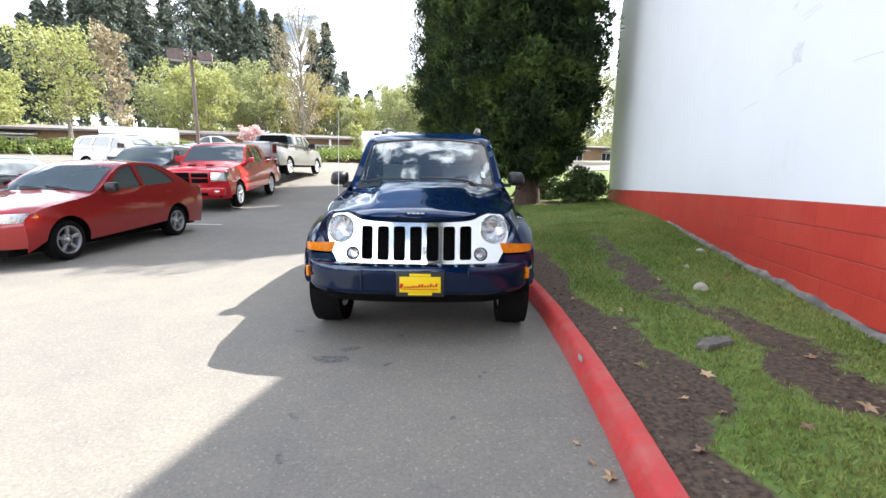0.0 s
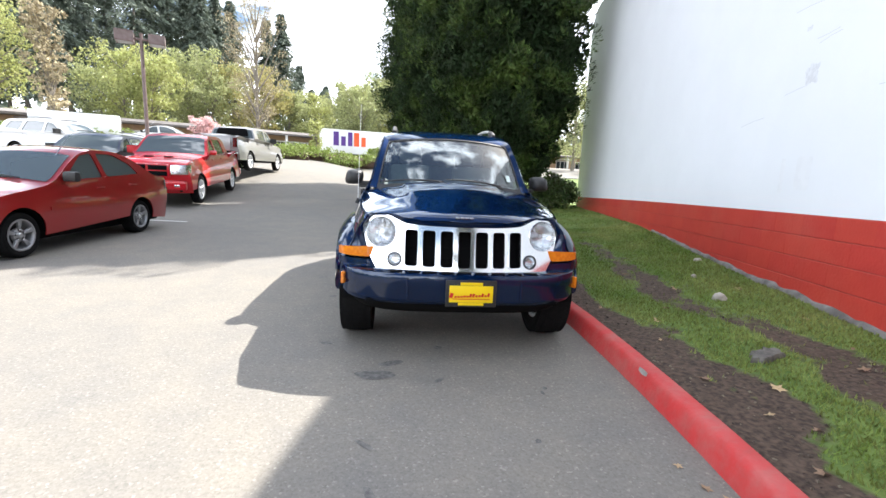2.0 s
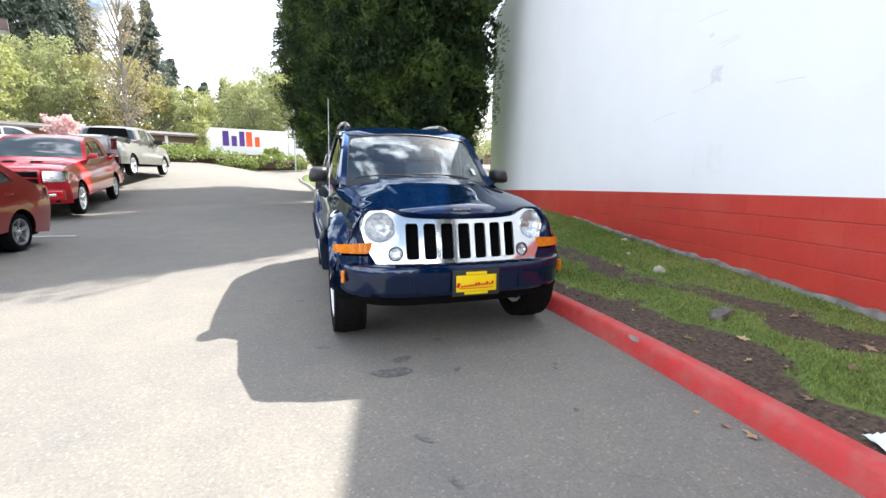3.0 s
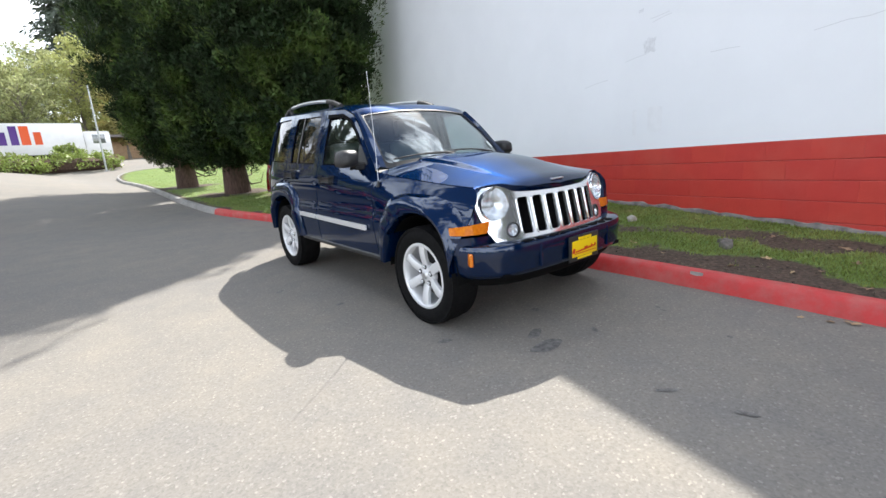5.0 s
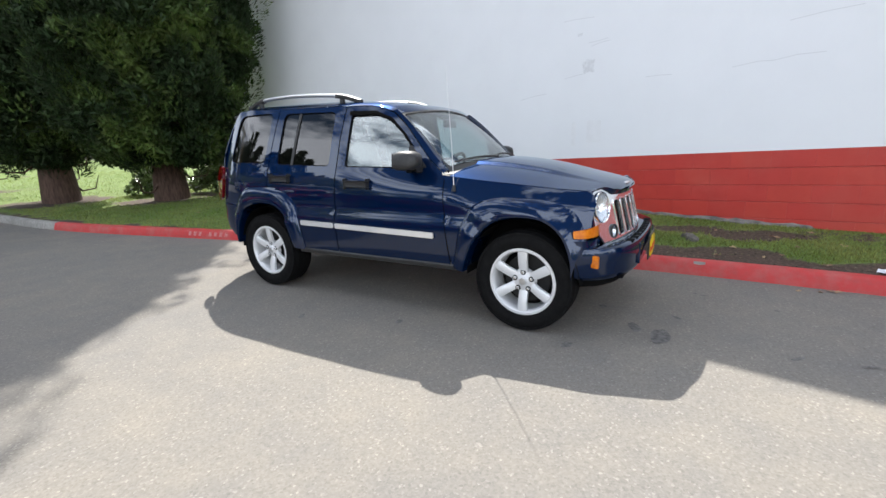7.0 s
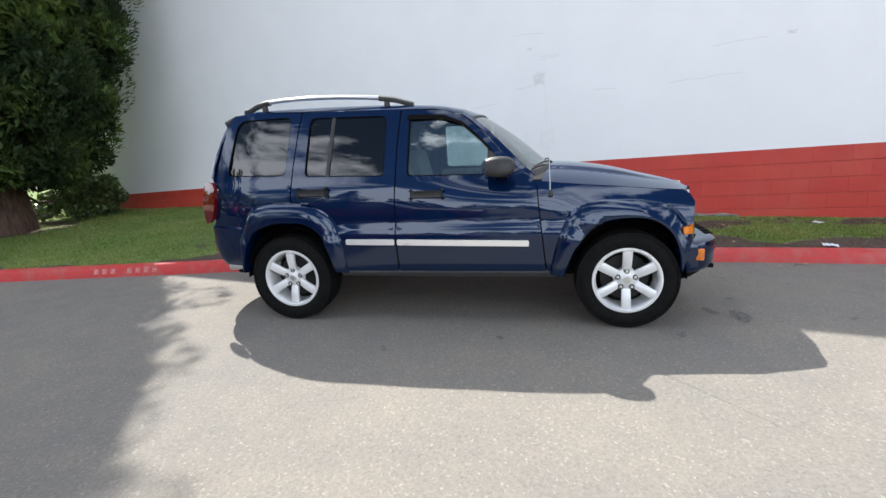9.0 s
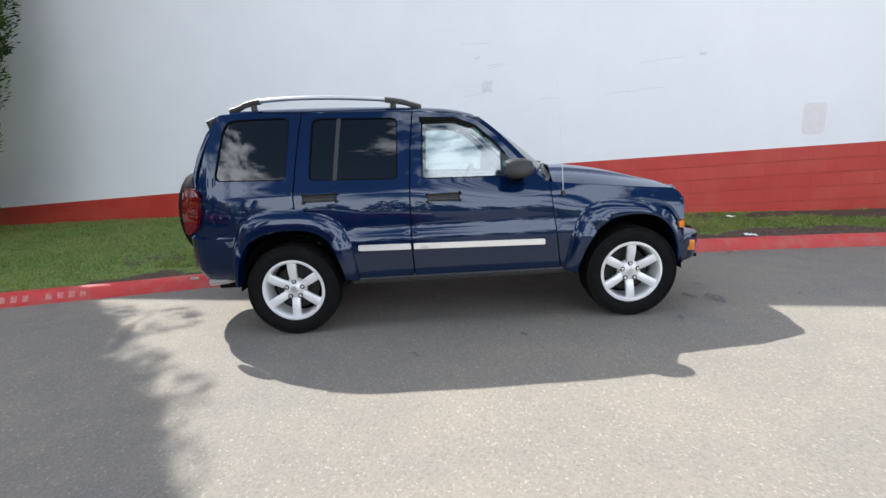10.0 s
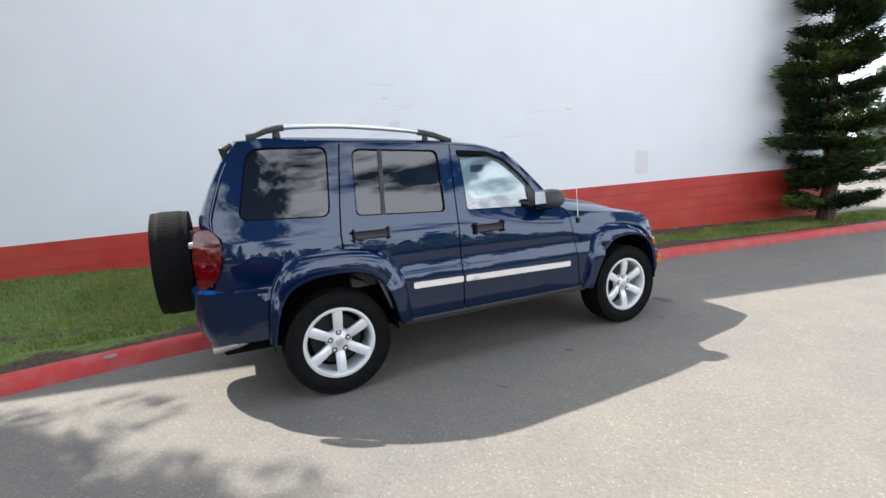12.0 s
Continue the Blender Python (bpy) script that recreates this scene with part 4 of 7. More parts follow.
        prism("post", q - 0.1, q + 0.1, 1.3, 1.5, z0 - 1.5, z0 + 2.9, M["white_trim"])
    return t


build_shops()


def lamp_post(x, y, top, label):
    z = land(x, y)
    t = thing("street_lamp", pose(x, y, z), label, "lamp post")
    h = top - z
    bm = bmesh.new()
    box_bm(bm, -0.3, 0.3, -0.3, 0.3, -0.05, 0.65, 0.03)
    part("base", bm, M["concrete"], t, "square concrete base")
    tube("pole", [(0, 0, 0.6), (0, 0, h + 0.15)], [0.085, 0.07], M["pole"], t, 10)
    for s in (-1, 1):
        m = pose(0, 0, 0, 0, 0, 24)
        head = box("lamp_head", 0.28 * s - 0.0, 0.28 * s + 0.62 * s, -0.33, 0.33, h - 0.28, h + 0.12, M["pole"], t, 0.03, "boxy brown lamp head", m)
        box("diffuser", 0.33 * s, 0.85 * s, -0.28, 0.28, h - 0.3, h - 0.284, M["lens_grey"], head, 0.003, "grey glass lens", m)
        bm = bmesh.new()
        tube_bm(bm, [m @ Vector((0, 0, h - 0.1)), m @ Vector((0.3 * s, 0, h - 0.1))], 0.05, 8)
        part("arm", bm, M["pole"], t)
    return t


def steel_pole(x, y, height):
    """A slim plain pole standing behind the hedge, with a base plate and cap."""
    t = thing("steel_pole", pose(x, y, land(x, y)), "slim grey steel pole standing in the hedge", "pole")
    tube("shaft", [(0, 0, 0.02), (0, 0, height)], [0.06, 0.045], M["galv"], t, 10)
    box("base_plate", -0.14, 0.14, -0.14, 0.14, -0.02, 0.03, M["galv"], t, 0.008)
    tube("cap", [(0, 0, height), (0, 0, height + 0.05)], [0.05, 0.03], M["galv"], t, 10)
    return t


steel_pole(-1.35, 33.4, 5.2)
lamp_post(-12.06, 18.1, 6.5, "tall brown car park lamp with two box heads")


# ---- vehicle building blocks ----
from mathutils.geometry import delaunay_2d_cdt

def blue_paint():
    """Dark blue metallic base under a clear coat: a soft blue flake gloss, topped by a sharp mirror layer."""
    m = bpy.data.materials.new("dark_blue_metallic_paint")
    m.use_nodes = True
    n, l = m.node_tree.nodes, m.node_tree.links
    n.remove(n["Principled BSDF"])
    co = n.new("ShaderNodeTexCoord")
    tx = n.new("ShaderNodeTexNoise")
    tx.inputs["Scale"].default_value, tx.inputs["Detail"].default_value = 1100.0, 1.0
    l.new(co.outputs["Object"], tx.inputs["Vector"])
    rp = n.new("ShaderNodeValToRGB")
    rp.color_ramp.elements[0].position, rp.color_ramp.elements[1].position = 0.3, 0.7
    rp.color_ramp.elements[0].color, rp.color_ramp.elements[1].color = (0.0004, 0.0042, 0.019, 1), (0.0008, 0.0072, 0.031, 1)
    l.new(tx.outputs["Fac"], rp.inputs["Fac"])
    flake = n.new("ShaderNodeBsdfGlossy")
    flake.inputs["Roughness"].default_value = 0.36
    l.new(rp.outputs["Color"], flake.inputs["Color"])
    coat = n.new("ShaderNodeBsdfGlossy")
    coat.inputs["Roughness"].default_value = 0.012
    coat.inputs["Color"].default_value = (0.90, 0.96, 1.0, 1)
    lw = n.new("ShaderNodeLayerWeight")
    lw.inputs["Blend"].default_value = 0.5
    pw = n.new("ShaderNodeMath")
    pw.operation = "POWER"
    pw.inputs[1].default_value = 5.0
    l.new(lw.outputs["Facing"], pw.inputs[0])
    ad = n.new("ShaderNodeMath")
    ad.operation = "MULTIPLY_ADD"
    ad.inputs[1].default_value, ad.inputs[2].default_value = 0.93, 0.05
    l.new(pw.outputs["Value"], ad.inputs[0])
    mx = n.new("ShaderNodeMixShader")
    l.new(ad.outputs["Value"], mx.inputs["Fac"])
    deep = n.new("ShaderNodeBsdfDiffuse")
    deep.inputs["Color"].default_value = (0.003, 0.042, 0.180, 1)
    base = n.new("ShaderNodeMixShader")
    base.inputs["Fac"].default_value = 0.13
    l.new(flake.outputs["BSDF"], base.inputs[1])
    l.new(deep.outputs["BSDF"], base.inputs[2])
    l.new(base.outputs["Shader"], mx.inputs[1])
    l.new(coat.outputs["BSDF"], mx.inputs[2])
    l.new(mx.outputs["Shader"], n["Material Output"].inputs["Surface"])
    return m


M["blue"] = blue_paint()
M["chrome"] = mat("chrome", (0.86, 0.87, 0.88), rough=0.06, metal=1.0)
M["grille"] = mat("bright_grille_plating", (0.88, 0.89, 0.90), rough=0.08, metal=0.85, coat=0.4)
# pale half-metal: its white stands in for the sky that the chrome strip reflects
M["strip"] = mat("bright_side_strip", (0.90, 0.90, 0.90), rough=0.22, metal=0.55)
M["satin"] = mat("satin_silver", (0.62, 0.63, 0.64), rough=0.28, metal=0.9)
M["alloy"] = mat("painted_alloy", (0.72, 0.73, 0.74), rough=0.35, metal=0.25, coat=0.4)
M["tyre"] = mat("tyre_rubber", (0.0065, 0.0065, 0.007), rough=0.8, spec=0.1, second=(0.010, 0.010, 0.010), scale=30, bump=0.25, bump_scale=120)
M["trim"] = mat("black_plastic", (0.018, 0.018, 0.019), rough=0.45, second=(0.028, 0.028, 0.028), scale=60, bump=0.15, bump_scale=300)
M["under"] = mat("underbody_black", (0.005, 0.005, 0.005), rough=0.9, spec=0.1)
M["hole"] = mat("grille_black", (0.003, 0.003, 0.0035), rough=0.8, spec=0.1)
M["clear"] = glass("clear_window_glass", (0.80, 0.88, 0.88), mirror=0.14)
M["privacy"] = glass("privacy_window_glass", (0.12, 0.13, 0.15), mirror=0.078)
M["lens"] = glass("headlamp_glass", (0.92, 0.94, 0.95))
M["reflector"] = mat("headlamp_reflector", (0.80, 0.81, 0.83), rough=0.12, metal=1.0, bump=1.0, bump_scale=30)
M["amber"] = mat("amber_lens", (0.62, 0.15, 0.008), rough=0.12, coat=1.0, second=(0.75, 0.23, 0.012), scale=40)
M["red_lens"] = mat("red_lens", (0.065, 0.0008, 0.001), rough=0.04, coat=0.4, spec=0.5, second=(0.13, 0.001, 0.002), scale=60, detail=1.0, low=0.42, high=0.58)
M["white_lens"] = mat("clear_rear_lens", (0.62, 0.30, 0.31), rough=0.15, coat=1.0)
M["plate_yellow"] = mat("yellow_plate", (0.85, 0.60, 0.005), rough=0.4, coat=0.3)
M["plate_red"] = mat("red_lettering", (0.55, 0.02, 0.015), rough=0.45)
M["cloth"] = mat("grey_seat_cloth", (0.20, 0.20, 0.19), rough=0.9, second=(0.26, 0.255, 0.24), scale=60, bump=0.3, bump_scale=300)
M["dash"] = mat("grey_dashboard", (0.09, 0.09, 0.088), rough=0.6, bump=0.2, bump_scale=200)
M["headliner"] = mat("pale_headliner", (0.42, 0.41, 0.38), rough=0.95)
M["sticker"] = mat("windscreen_sticker", (0.65, 0.75, 0.72), rough=0.6)
M["wheel_dark"] = mat("brake_dark", (0.03, 0.03, 0.03), rough=0.6, metal=0.4)


def inside(p, poly):
    x, y = p
    c = False
    for (x0, y0), (x1, y1) in zip(poly, poly[1:] + poly[:1]):
        if (y0 > y) != (y1 > y) and x < (x1 - x0) * (y - y0) / (y1 - y0) + x0:
            c = not c
    return c


def rounded(poly, r, steps=4):
    """Round a polygon's corners; r is a number or one per corner."""
    out = []
    n = len(poly)
    for i, p in enumerate(poly):
        a, b = Vector(poly[i - 1]), Vector(poly[(i + 1) % n])
        p = Vector(p)
        rr = r[i] if isinstance(r, (list, tuple)) else r
        da, db = a - p, b - p
        k = min(rr, da.length * 0.45, db.length * 0.45)
        if k < 1e-4:
            out.append(tuple(p))
            continue
        s, e = p + da.normalized() * k, p + db.normalized() * k
        for j in range(steps + 1):
            t = j / steps
            out.append(tuple(s * (1 - t) ** 2 + p * 2 * t * (1 - t) + e * t * t))
    return out


def dense(poly, step):
    out = []
    for a, b in zip(poly, poly[1:] + poly[:1]):
        n = max(1, int(math.dist(a, b) / step))
        out += [(a[0] + (b[0] - a[0]) * k / n, a[1] + (b[1] - a[1]) * k / n) for k in range(n)]
    return out


def curve(points, n):
    """n points along a smooth curve through 2-D points, evenly by chord length."""
    s = [0.0]
    for a, b in zip(points, points[1:]):
        s.append(s[-1] + math.dist(a, b))
    xs, ys = [(t, p[0]) for t, p in zip(s, points)], [(t, p[1]) for t, p in zip(s, points)]
    return [(interp(xs, s[-1] * k / (n - 1)), interp(ys, s[-1] * k / (n - 1))) for k in range(n)]


def panel(name, outline, surface, material, parent, holes=(), thick=0.006, step=0.05, label="", flip=False, roll=0.0):
    """A curved sheet: a 2-D outline with holes, laid on surface(u, v) and given thickness; roll turns its rim inwards."""
    loops = [dense(list(outline), step)] + [dense(list(h), step) for h in holes]
    pts, edges = [], []
    for lp in loops:
        k = len(pts)
        pts += lp
        edges += [(k + i, k + (i + 1) % len(lp)) for i in range(len(lp))]
    us, vs = [p[0] for p in loops[0]], [p[1] for p in loops[0]]
    rim = [Vector(p) for p in pts]
    gx = np.arange(min(us) + step / 2, max(us), step)
    gy = np.arange(min(vs) + step / 2, max(vs), step)
    rim_np = np.array(pts)
    for i, u in enumerate(gx):
        for j, v in enumerate(gy):
            q = (u + (step * 0.25 if j % 2 else -step * 0.25), v)
            if np.min(np.hypot(rim_np[:, 0] - q[0], rim_np[:, 1] - q[1])) > step * 0.45 and inside(q, loops[0]) and not any(inside(q, h) for h in loops[1:]):
                pts.append(q)
    v2, _, tris, *_ = delaunay_2d_cdt([Vector(p) for p in pts], edges, [], 0, 1e-6)
    tris = [t for t in tris if inside((sum(v2[i].x for i in t) / 3, sum(v2[i].y for i in t) / 3), loops[0]) and not any(
        inside((sum(v2[i].x for i in t) / 3, sum(v2[i].y for i in t) / 3), h) for h in loops[1:])]
    pos = [Vector(surface(p.x, p.y)) for p in v2]
    e = 1e-3
    nor = []
    for p in v2:
        c = Vector(surface(p.x, p.y))
        n = (Vector(surface(p.x + e, p.y)) - c).cross(Vector(surface(p.x, p.y + e)) - c)
        nor.append((-n if flip else n).normalized())
    count = {}
    for t in tris:
        for a, b in ((t[0], t[1]), (t[1], t[2]), (t[2], t[0])):
            count[(a, b)] = count.get((a, b), 0) + 1
    border = [ab for ab in count if (ab[1], ab[0]) not in count]
    used = sorted({i for t in tris for i in t})
    at = {i: k for k, i in enumerate(used)}
    n0 = len(used)
    verts = [pos[i] for i in used] + [pos[i] - nor[i] * thick for i in used]
    faces = [tuple(at[i] for i in (t[::-1] if flip else t)) for t in tris]
    faces += [tuple(n0 + at[i] for i in (t if flip else t[::-1])) for t in tris]
    for a, b in border:
        q = (at[a], at[b], n0 + at[b], n0 + at[a])
        faces.append(q if flip else q[::-1])
    return mesh_ob(name, verts, faces, material, parent, smooth=True, label=label)


def loft(name, rows, material, parent, closed=False, label="", cap=False, both=False):
    """A surface through rows of points (all of one length)."""
    k = len(rows[0])
    verts = [p for r in rows for p in r]
    faces = []
    for i in range(len(rows) - 1):
        for j in range(k if closed else k - 1):
            faces.append((i * k + j, i * k + (j + 1) % k, (i + 1) * k + (j + 1) % k, (i + 1) * k + j))
    if cap:
        faces.append(tuple(range(k))[::-1])
        faces.append(tuple(range((len(rows) - 1) * k, len(rows) * k)))
    ob = mesh_ob(name, verts, faces, material, parent, smooth=False, label=label)
    bm = bmesh.new()
    bm.from_mesh(ob.data)
    bmesh.ops.remove_doubles(bm, verts=bm.verts, dist=1e-5)
    bmesh.ops.recalc_face_normals(bm, faces=bm.faces)
    bm.to_mesh(ob.data)
    bm.free()
    ob.data.shade_smooth()
    ob.data.set_sharp_from_angle(angle=radians(40))
    return ob


def lathe(name, profile, material, parent, m, sides=40, label=""):
    """A turned shape: profile of (radius, along), about the x axis of m."""
    rows = [[m @ Vector((a, r * math.cos(t), r * math.sin(t))) for t in (2 * math.pi * k / sides for k in range(sides))] for r, a in profile]
    return loft(name, rows, material, parent, closed=True, label=label)


def road_wheel(parent, m, radius=0.365, width=0.235, rim=0.245, spokes=6, style="slab", name="wheel", tread=True, lugs=5, alloy=None):
    """A wheel about the x axis of m, its face towards +x: tyre with tread blocks, rim, spokes, hub cap and lug nuts."""
    w = width / 2
    wheel = new(name)
    wheel.empty_display_size = 0.1
    wheel.parent = parent
    wheel.matrix_basis = m
    I = Matrix.Identity(4)
    prof = [(rim - 0.004, -w * 0.8), (rim + 0.012, -w * 0.92), (rim + 0.05, -w), (radius - 0.045, -w * 0.98), (radius - 0.016, -w * 0.86), (radius - 0.004, -w * 0.6), (radius - 0.004, w * 0.6),
            (radius - 0.016, w * 0.86), (radius - 0.045, w * 0.98), (rim + 0.062, w), (rim + 0.05, w * 1.005), (rim + 0.012, w * 0.93), (rim - 0.004, w * 0.8)]
    tyre = lathe("tyre", prof, M["tyre"], wheel, I, 56, "black all-terrain tyre")
    if tread:
        bm = bmesh.new()
        n = 64
        for k in range(n):
            a = 2 * math.pi * k / n
            for row, (y0, y1) in enumerate(((-0.96, -0.62), (-0.5, -0.08), (0.08, 0.5), (0.62, 0.96))):
                r = radius - 0.012 if row in (0, 3) else radius - 0.005
                b = a + (0.35 if row % 2 else 0) * 2 * math.pi / n
                mm = Matrix.Rotation(b, 4, "X")
                box_bm(bm, w * y0, w * y1, -0.0165, 0.0165, r - 0.012, r + 0.0022, 0.0, mm)
        part("tread", bm, M["tyre"], tyre, smooth=False)
    al = alloy or M["alloy"]
    prof = [(rim - 0.03, -w * 0.75), (rim - 0.002, -w * 0.8), (rim + 0.006, w * 0.84), (rim + 0.004, w * 0.92), (rim - 0.012, w * 0.93), (rim - 0.022, w * 0.84), (rim - 0.028, w * 0.55), (rim - 0.03, -w * 0.7)]
    rimob = lathe("rim", prof, al, wheel, I, 56, "silver alloy rim")
    lathe("brake_disc", [(0.02, -w * 0.1), (rim * 0.72, -w * 0.1), (rim * 0.72, -w * 0.3), (0.02, -w * 0.3)], M["wheel_dark"], wheel, I, 32)
    lathe("wheel_back", [(0.01, -w * 0.5), (rim - 0.03, -w * 0.5)], M["under"], wheel, I, 32)
    hub = w * 0.62
    for k in range(spokes):
        a = 2 * math.pi * k / spokes + math.pi / 2
        bm = bmesh.new()
        ca, sa = math.cos(a), math.sin(a)
        wid0, wid1 = (0.030, 0.034) if style == "slab" else (0.02, 0.028)
        rows = []
        for u in (0.0, 0.25, 0.5, 0.75, 1.0):
            r = 0.06 + (rim - 0.02 - 0.06) * u
            hw = wid0 + (wid1 - wid0) * u
            x = hub + 0.010 * math.sin(u * math.pi) + (w * 0.86 - hub) * u
            prof = [(-hw, -0.03), (-hw, -0.006), (-hw * 0.72, 0.0), (hw * 0.72, 0.0), (hw, -0.006), (hw, -0.03)]
            rows.append([bm.verts.new((x + d, r * ca - s * sa, r * sa + s * ca)) for s, d in prof])
        for p, q in zip(rows, rows[1:]):
            for j in range(5):
                bm.faces.new((p[j], p[j + 1], q[j + 1], q[j]))
            bm.faces.new((p[5], p[0], q[0], q[5]))
        part("spoke", bm, al, rimob)
    lathe("hub", [(0.0, hub + 0.012), (0.035, hub + 0.012), (0.042, hub + 0.006), (0.078, hub + 0.002), (0.088, hub - 0.012), (0.088, hub - 0.04)], al, rimob, I, 28)
    lathe("hub_cap", [(0.0, hub + 0.022), (0.024, hub + 0.021), (0.03, hub + 0.014), (0.03, hub)], M["satin"], rimob, I, 20)
    for k in range(lugs):
        a = 2 * math.pi * k / lugs + math.pi / 2
        mm = Matrix.Translation((hub, 0.064 * math.cos(a), 0.064 * math.sin(a)))
        lathe("lug_seat", [(0.0, 0.0068), (0.020, 0.0066), (0.0215, -0.004)], M["wheel_dark"], rimob, mm, 12)
        lathe("lug_nut", [(0.0, 0.022), (0.008, 0.021), (0.0125, 0.014), (0.0125, 0.004)], M["chrome"], rimob, mm, 8)
    return wheel


# ---- the blue sport utility vehicle ----
SIDE = [(0.36, 0.850), (0.45, 0.872), (0.60, 0.885), (0.735, 0.889), (0.765, 0.882), (0.79, 0.868), (0.88, 0.866), (1.0, 0.858), (1.08, 0.846), (1.16, 0.822), (1.30, 0.785), (1.50, 0.725), (1.66, 0.672), (1.75, 0.638)]
SEAM_H = [(-0.46, 0.975), (-0.40, 0.985), (-0.15, 1.01), (0.08, 1.035), (0.42, 1.07), (0.68, 1.10)]


def jside(y, z, off=0.0):
    """Half width of the body at y, z."""
    w = interp(SIDE, z)
    if y < 0.45:
        w -= (0.10 + 0.05 * smoothstep(0.75, 1.0, z)) * ((0.45 - y) / 0.9) ** 2
    if y > 2.85:
        w -= 0.115 * ((y - 2.85) / 0.6) ** 2.2
    w -= 0.07 * smoothstep(1.8, 0.6, y) * smoothstep(0.92, 1.2, z)
    w -= 0.035 * smoothstep(0.75, 0.2, y) * smoothstep(0.86, 0.98, z)
    return w + off


def build_jeep():
    car = thing("suv", pose(0.02, 0, 0), "dark blue sport utility vehicle with chrome grille, parked by the kerb", "car")
    blue = M["blue"]

    def on(s, off=0.0):
        return lambda y, z: (s * jside(y, z, off), y, z)

    arch_f = [(0.44, 0.40), (0.41, 0.50), (0.33, 0.66), (0.21, 0.775), (0.03, 0.815), (-0.16, 0.795), (-0.27, 0.71), (-0.33, 0.56), (-0.345, 0.42)]
    out_f = [(0.55, 0.42), (0.52, 0.56), (0.475, 0.73), (0.39, 0.885), (0.24, 0.945), (0.06, 0.952), (-0.12, 0.94), (-0.29, 0.895), (-0.385, 0.80), (-0.415, 0.72)]
    arch_r = [(2.23, 0.44), (2.265, 0.58), (2.34, 0.74), (2.46, 0.815), (2.63, 0.832), (2.80, 0.815), (2.91, 0.77), (2.985, 0.68), (3.03, 0.54), (3.05, 0.42)]
    out_r = [(2.115, 0.42), (2.135, 0.58), (2.185, 0.80), (2.255, 0.90), (2.35, 0.962), (2.48, 0.99), (2.66, 0.998), (2.84, 0.99), (2.945, 0.955), (3.02, 0.86), (3.07, 0.70), (3.09, 0.46)]
    fwin = rounded([(1.605, 1.165), (1.585, 1.618), (1.34, 1.602), (1.19, 1.545), (1.05, 1.43), (0.93, 1.29), (0.80, 1.145)], [0.03, 0.05, 0.08, 0.08, 0.08, 0.05, 0.03])
    rwin = rounded([(2.455, 1.195), (2.415, 1.655), (1.765, 1.630), (1.785, 1.172)], [0.04, 0.06, 0.05, 0.04])
    qwin = rounded([(3.180, 1.222), (3.085, 1.672), (2.580, 1.672), (2.625, 1.205)], [0.06, 0.10, 0.06, 0.06])
    for s in (-1, 1):
        fl = s > 0
        arc = curve(arch_f, 26)
        fender = [(0.662, 1.098)] + [(y, interp(SEAM_H, y) - 0.005) for y in (0.42, 0.2, 0.0, -0.2, -0.38)] + [(-0.43, 0.955), (-0.455, 0.90), (-0.44, 0.80), (-0.42, 0.70), (-0.40, 0.62)] + arc[::-1] + [
            (0.555, 0.43), (0.575, 0.56), (0.597, 0.76), (0.618, 0.95), (0.626, 1.06)]
        panel("fender", fender, on(s), blue, car, flip=fl, step=0.045)
        door_f = [(0.567, 0.43), (0.585, 0.56), (0.605, 0.76), (0.626, 0.95), (0.634, 1.06), (0.668, 1.115), (0.78, 1.20), (0.90, 1.33), (1.02, 1.465), (1.16, 1.585), (1.32, 1.645), (1.645, 1.668), (1.675, 1.40), (1.695, 1.02), (1.70, 0.75), (1.69, 0.43)]
        d = panel("door", door_f, on(s), blue, car, holes=[fwin], flip=fl, step=0.045, label="front passenger door")
        door_r = [(1.702, 0.43), (1.71, 0.75), (1.705, 1.02), (1.685, 1.40), (1.655, 1.669), (2.485, 1.701), (2.515, 1.52), (2.552, 1.25), (2.57, 1.08), (2.565, 0.985), (2.40, 0.96), (2.25, 0.88), (2.19, 0.78), (2.15, 0.60), (2.125, 0.43)]
        d2 = panel("door", door_r, on(s), blue, car, holes=[rwin], flip=fl, step=0.045, label="rear passenger door")
        arc = curve(arch_r, 26)
        quarter = [(2.495, 1.702), (2.525, 1.52), (2.562, 1.25), (2.581, 1.08), (2.576, 0.985)] + [(2.42, 0.95), (2.30, 0.86)] + arc[2:-3] + [(3.06, 0.70), (3.15, 0.80), (3.36, 0.815), (3.335, 0.87), (3.29, 1.0), (3.28, 1.12), (3.34, 1.185), (3.375, 1.22), (3.315, 1.42), (3.235, 1.58), (3.13, 1.715), (2.95, 1.722)]
        panel("quarter_panel", quarter, on(s), blue, car, holes=[qwin], flip=fl, step=0.045)
        # glass and dark rubber surrounds
        for nm, win, mt, lab in (("window", fwin, M["clear"], "clear front side window"), ("window", rwin, M["privacy"], "dark privacy glass"), ("window", qwin, M["privacy"], "dark privacy glass")):
            big = [(p[0] + 0.012 * (p[0] - sum(q[0] for q in win) / len(win)), p[1] + 0.02 * (p[1] - sum(q[1] for q in win) / len(win))) for p in win]
            pane = panel(nm, big, on(s, -0.012), mt, car, flip=fl, thick=0.003, step=0.09, label=lab)
            pane.visible_shadow = mt is not M["clear"]
            cx, cy = sum(q[0] for q in win) / len(win), sum(q[1] for q in win) / len(win)
            inner = [(cx + (p[0] - cx) * 0.972, cy + (p[1] - cy) * 0.965) for p in win]
            panel("window_seal", win, on(s, -0.007), M["under"], pane, holes=[inner], flip=fl, thick=0.004, step=0.08)
        # the bar in the rear door glass
        panel("window_bar", [(2.245, 1.185), (2.275, 1.185), (2.225, 1.645), (2.195, 1.645)], on(s, -0.007), M["trim"], d2, flip=fl, thick=0.006, step=0.06)
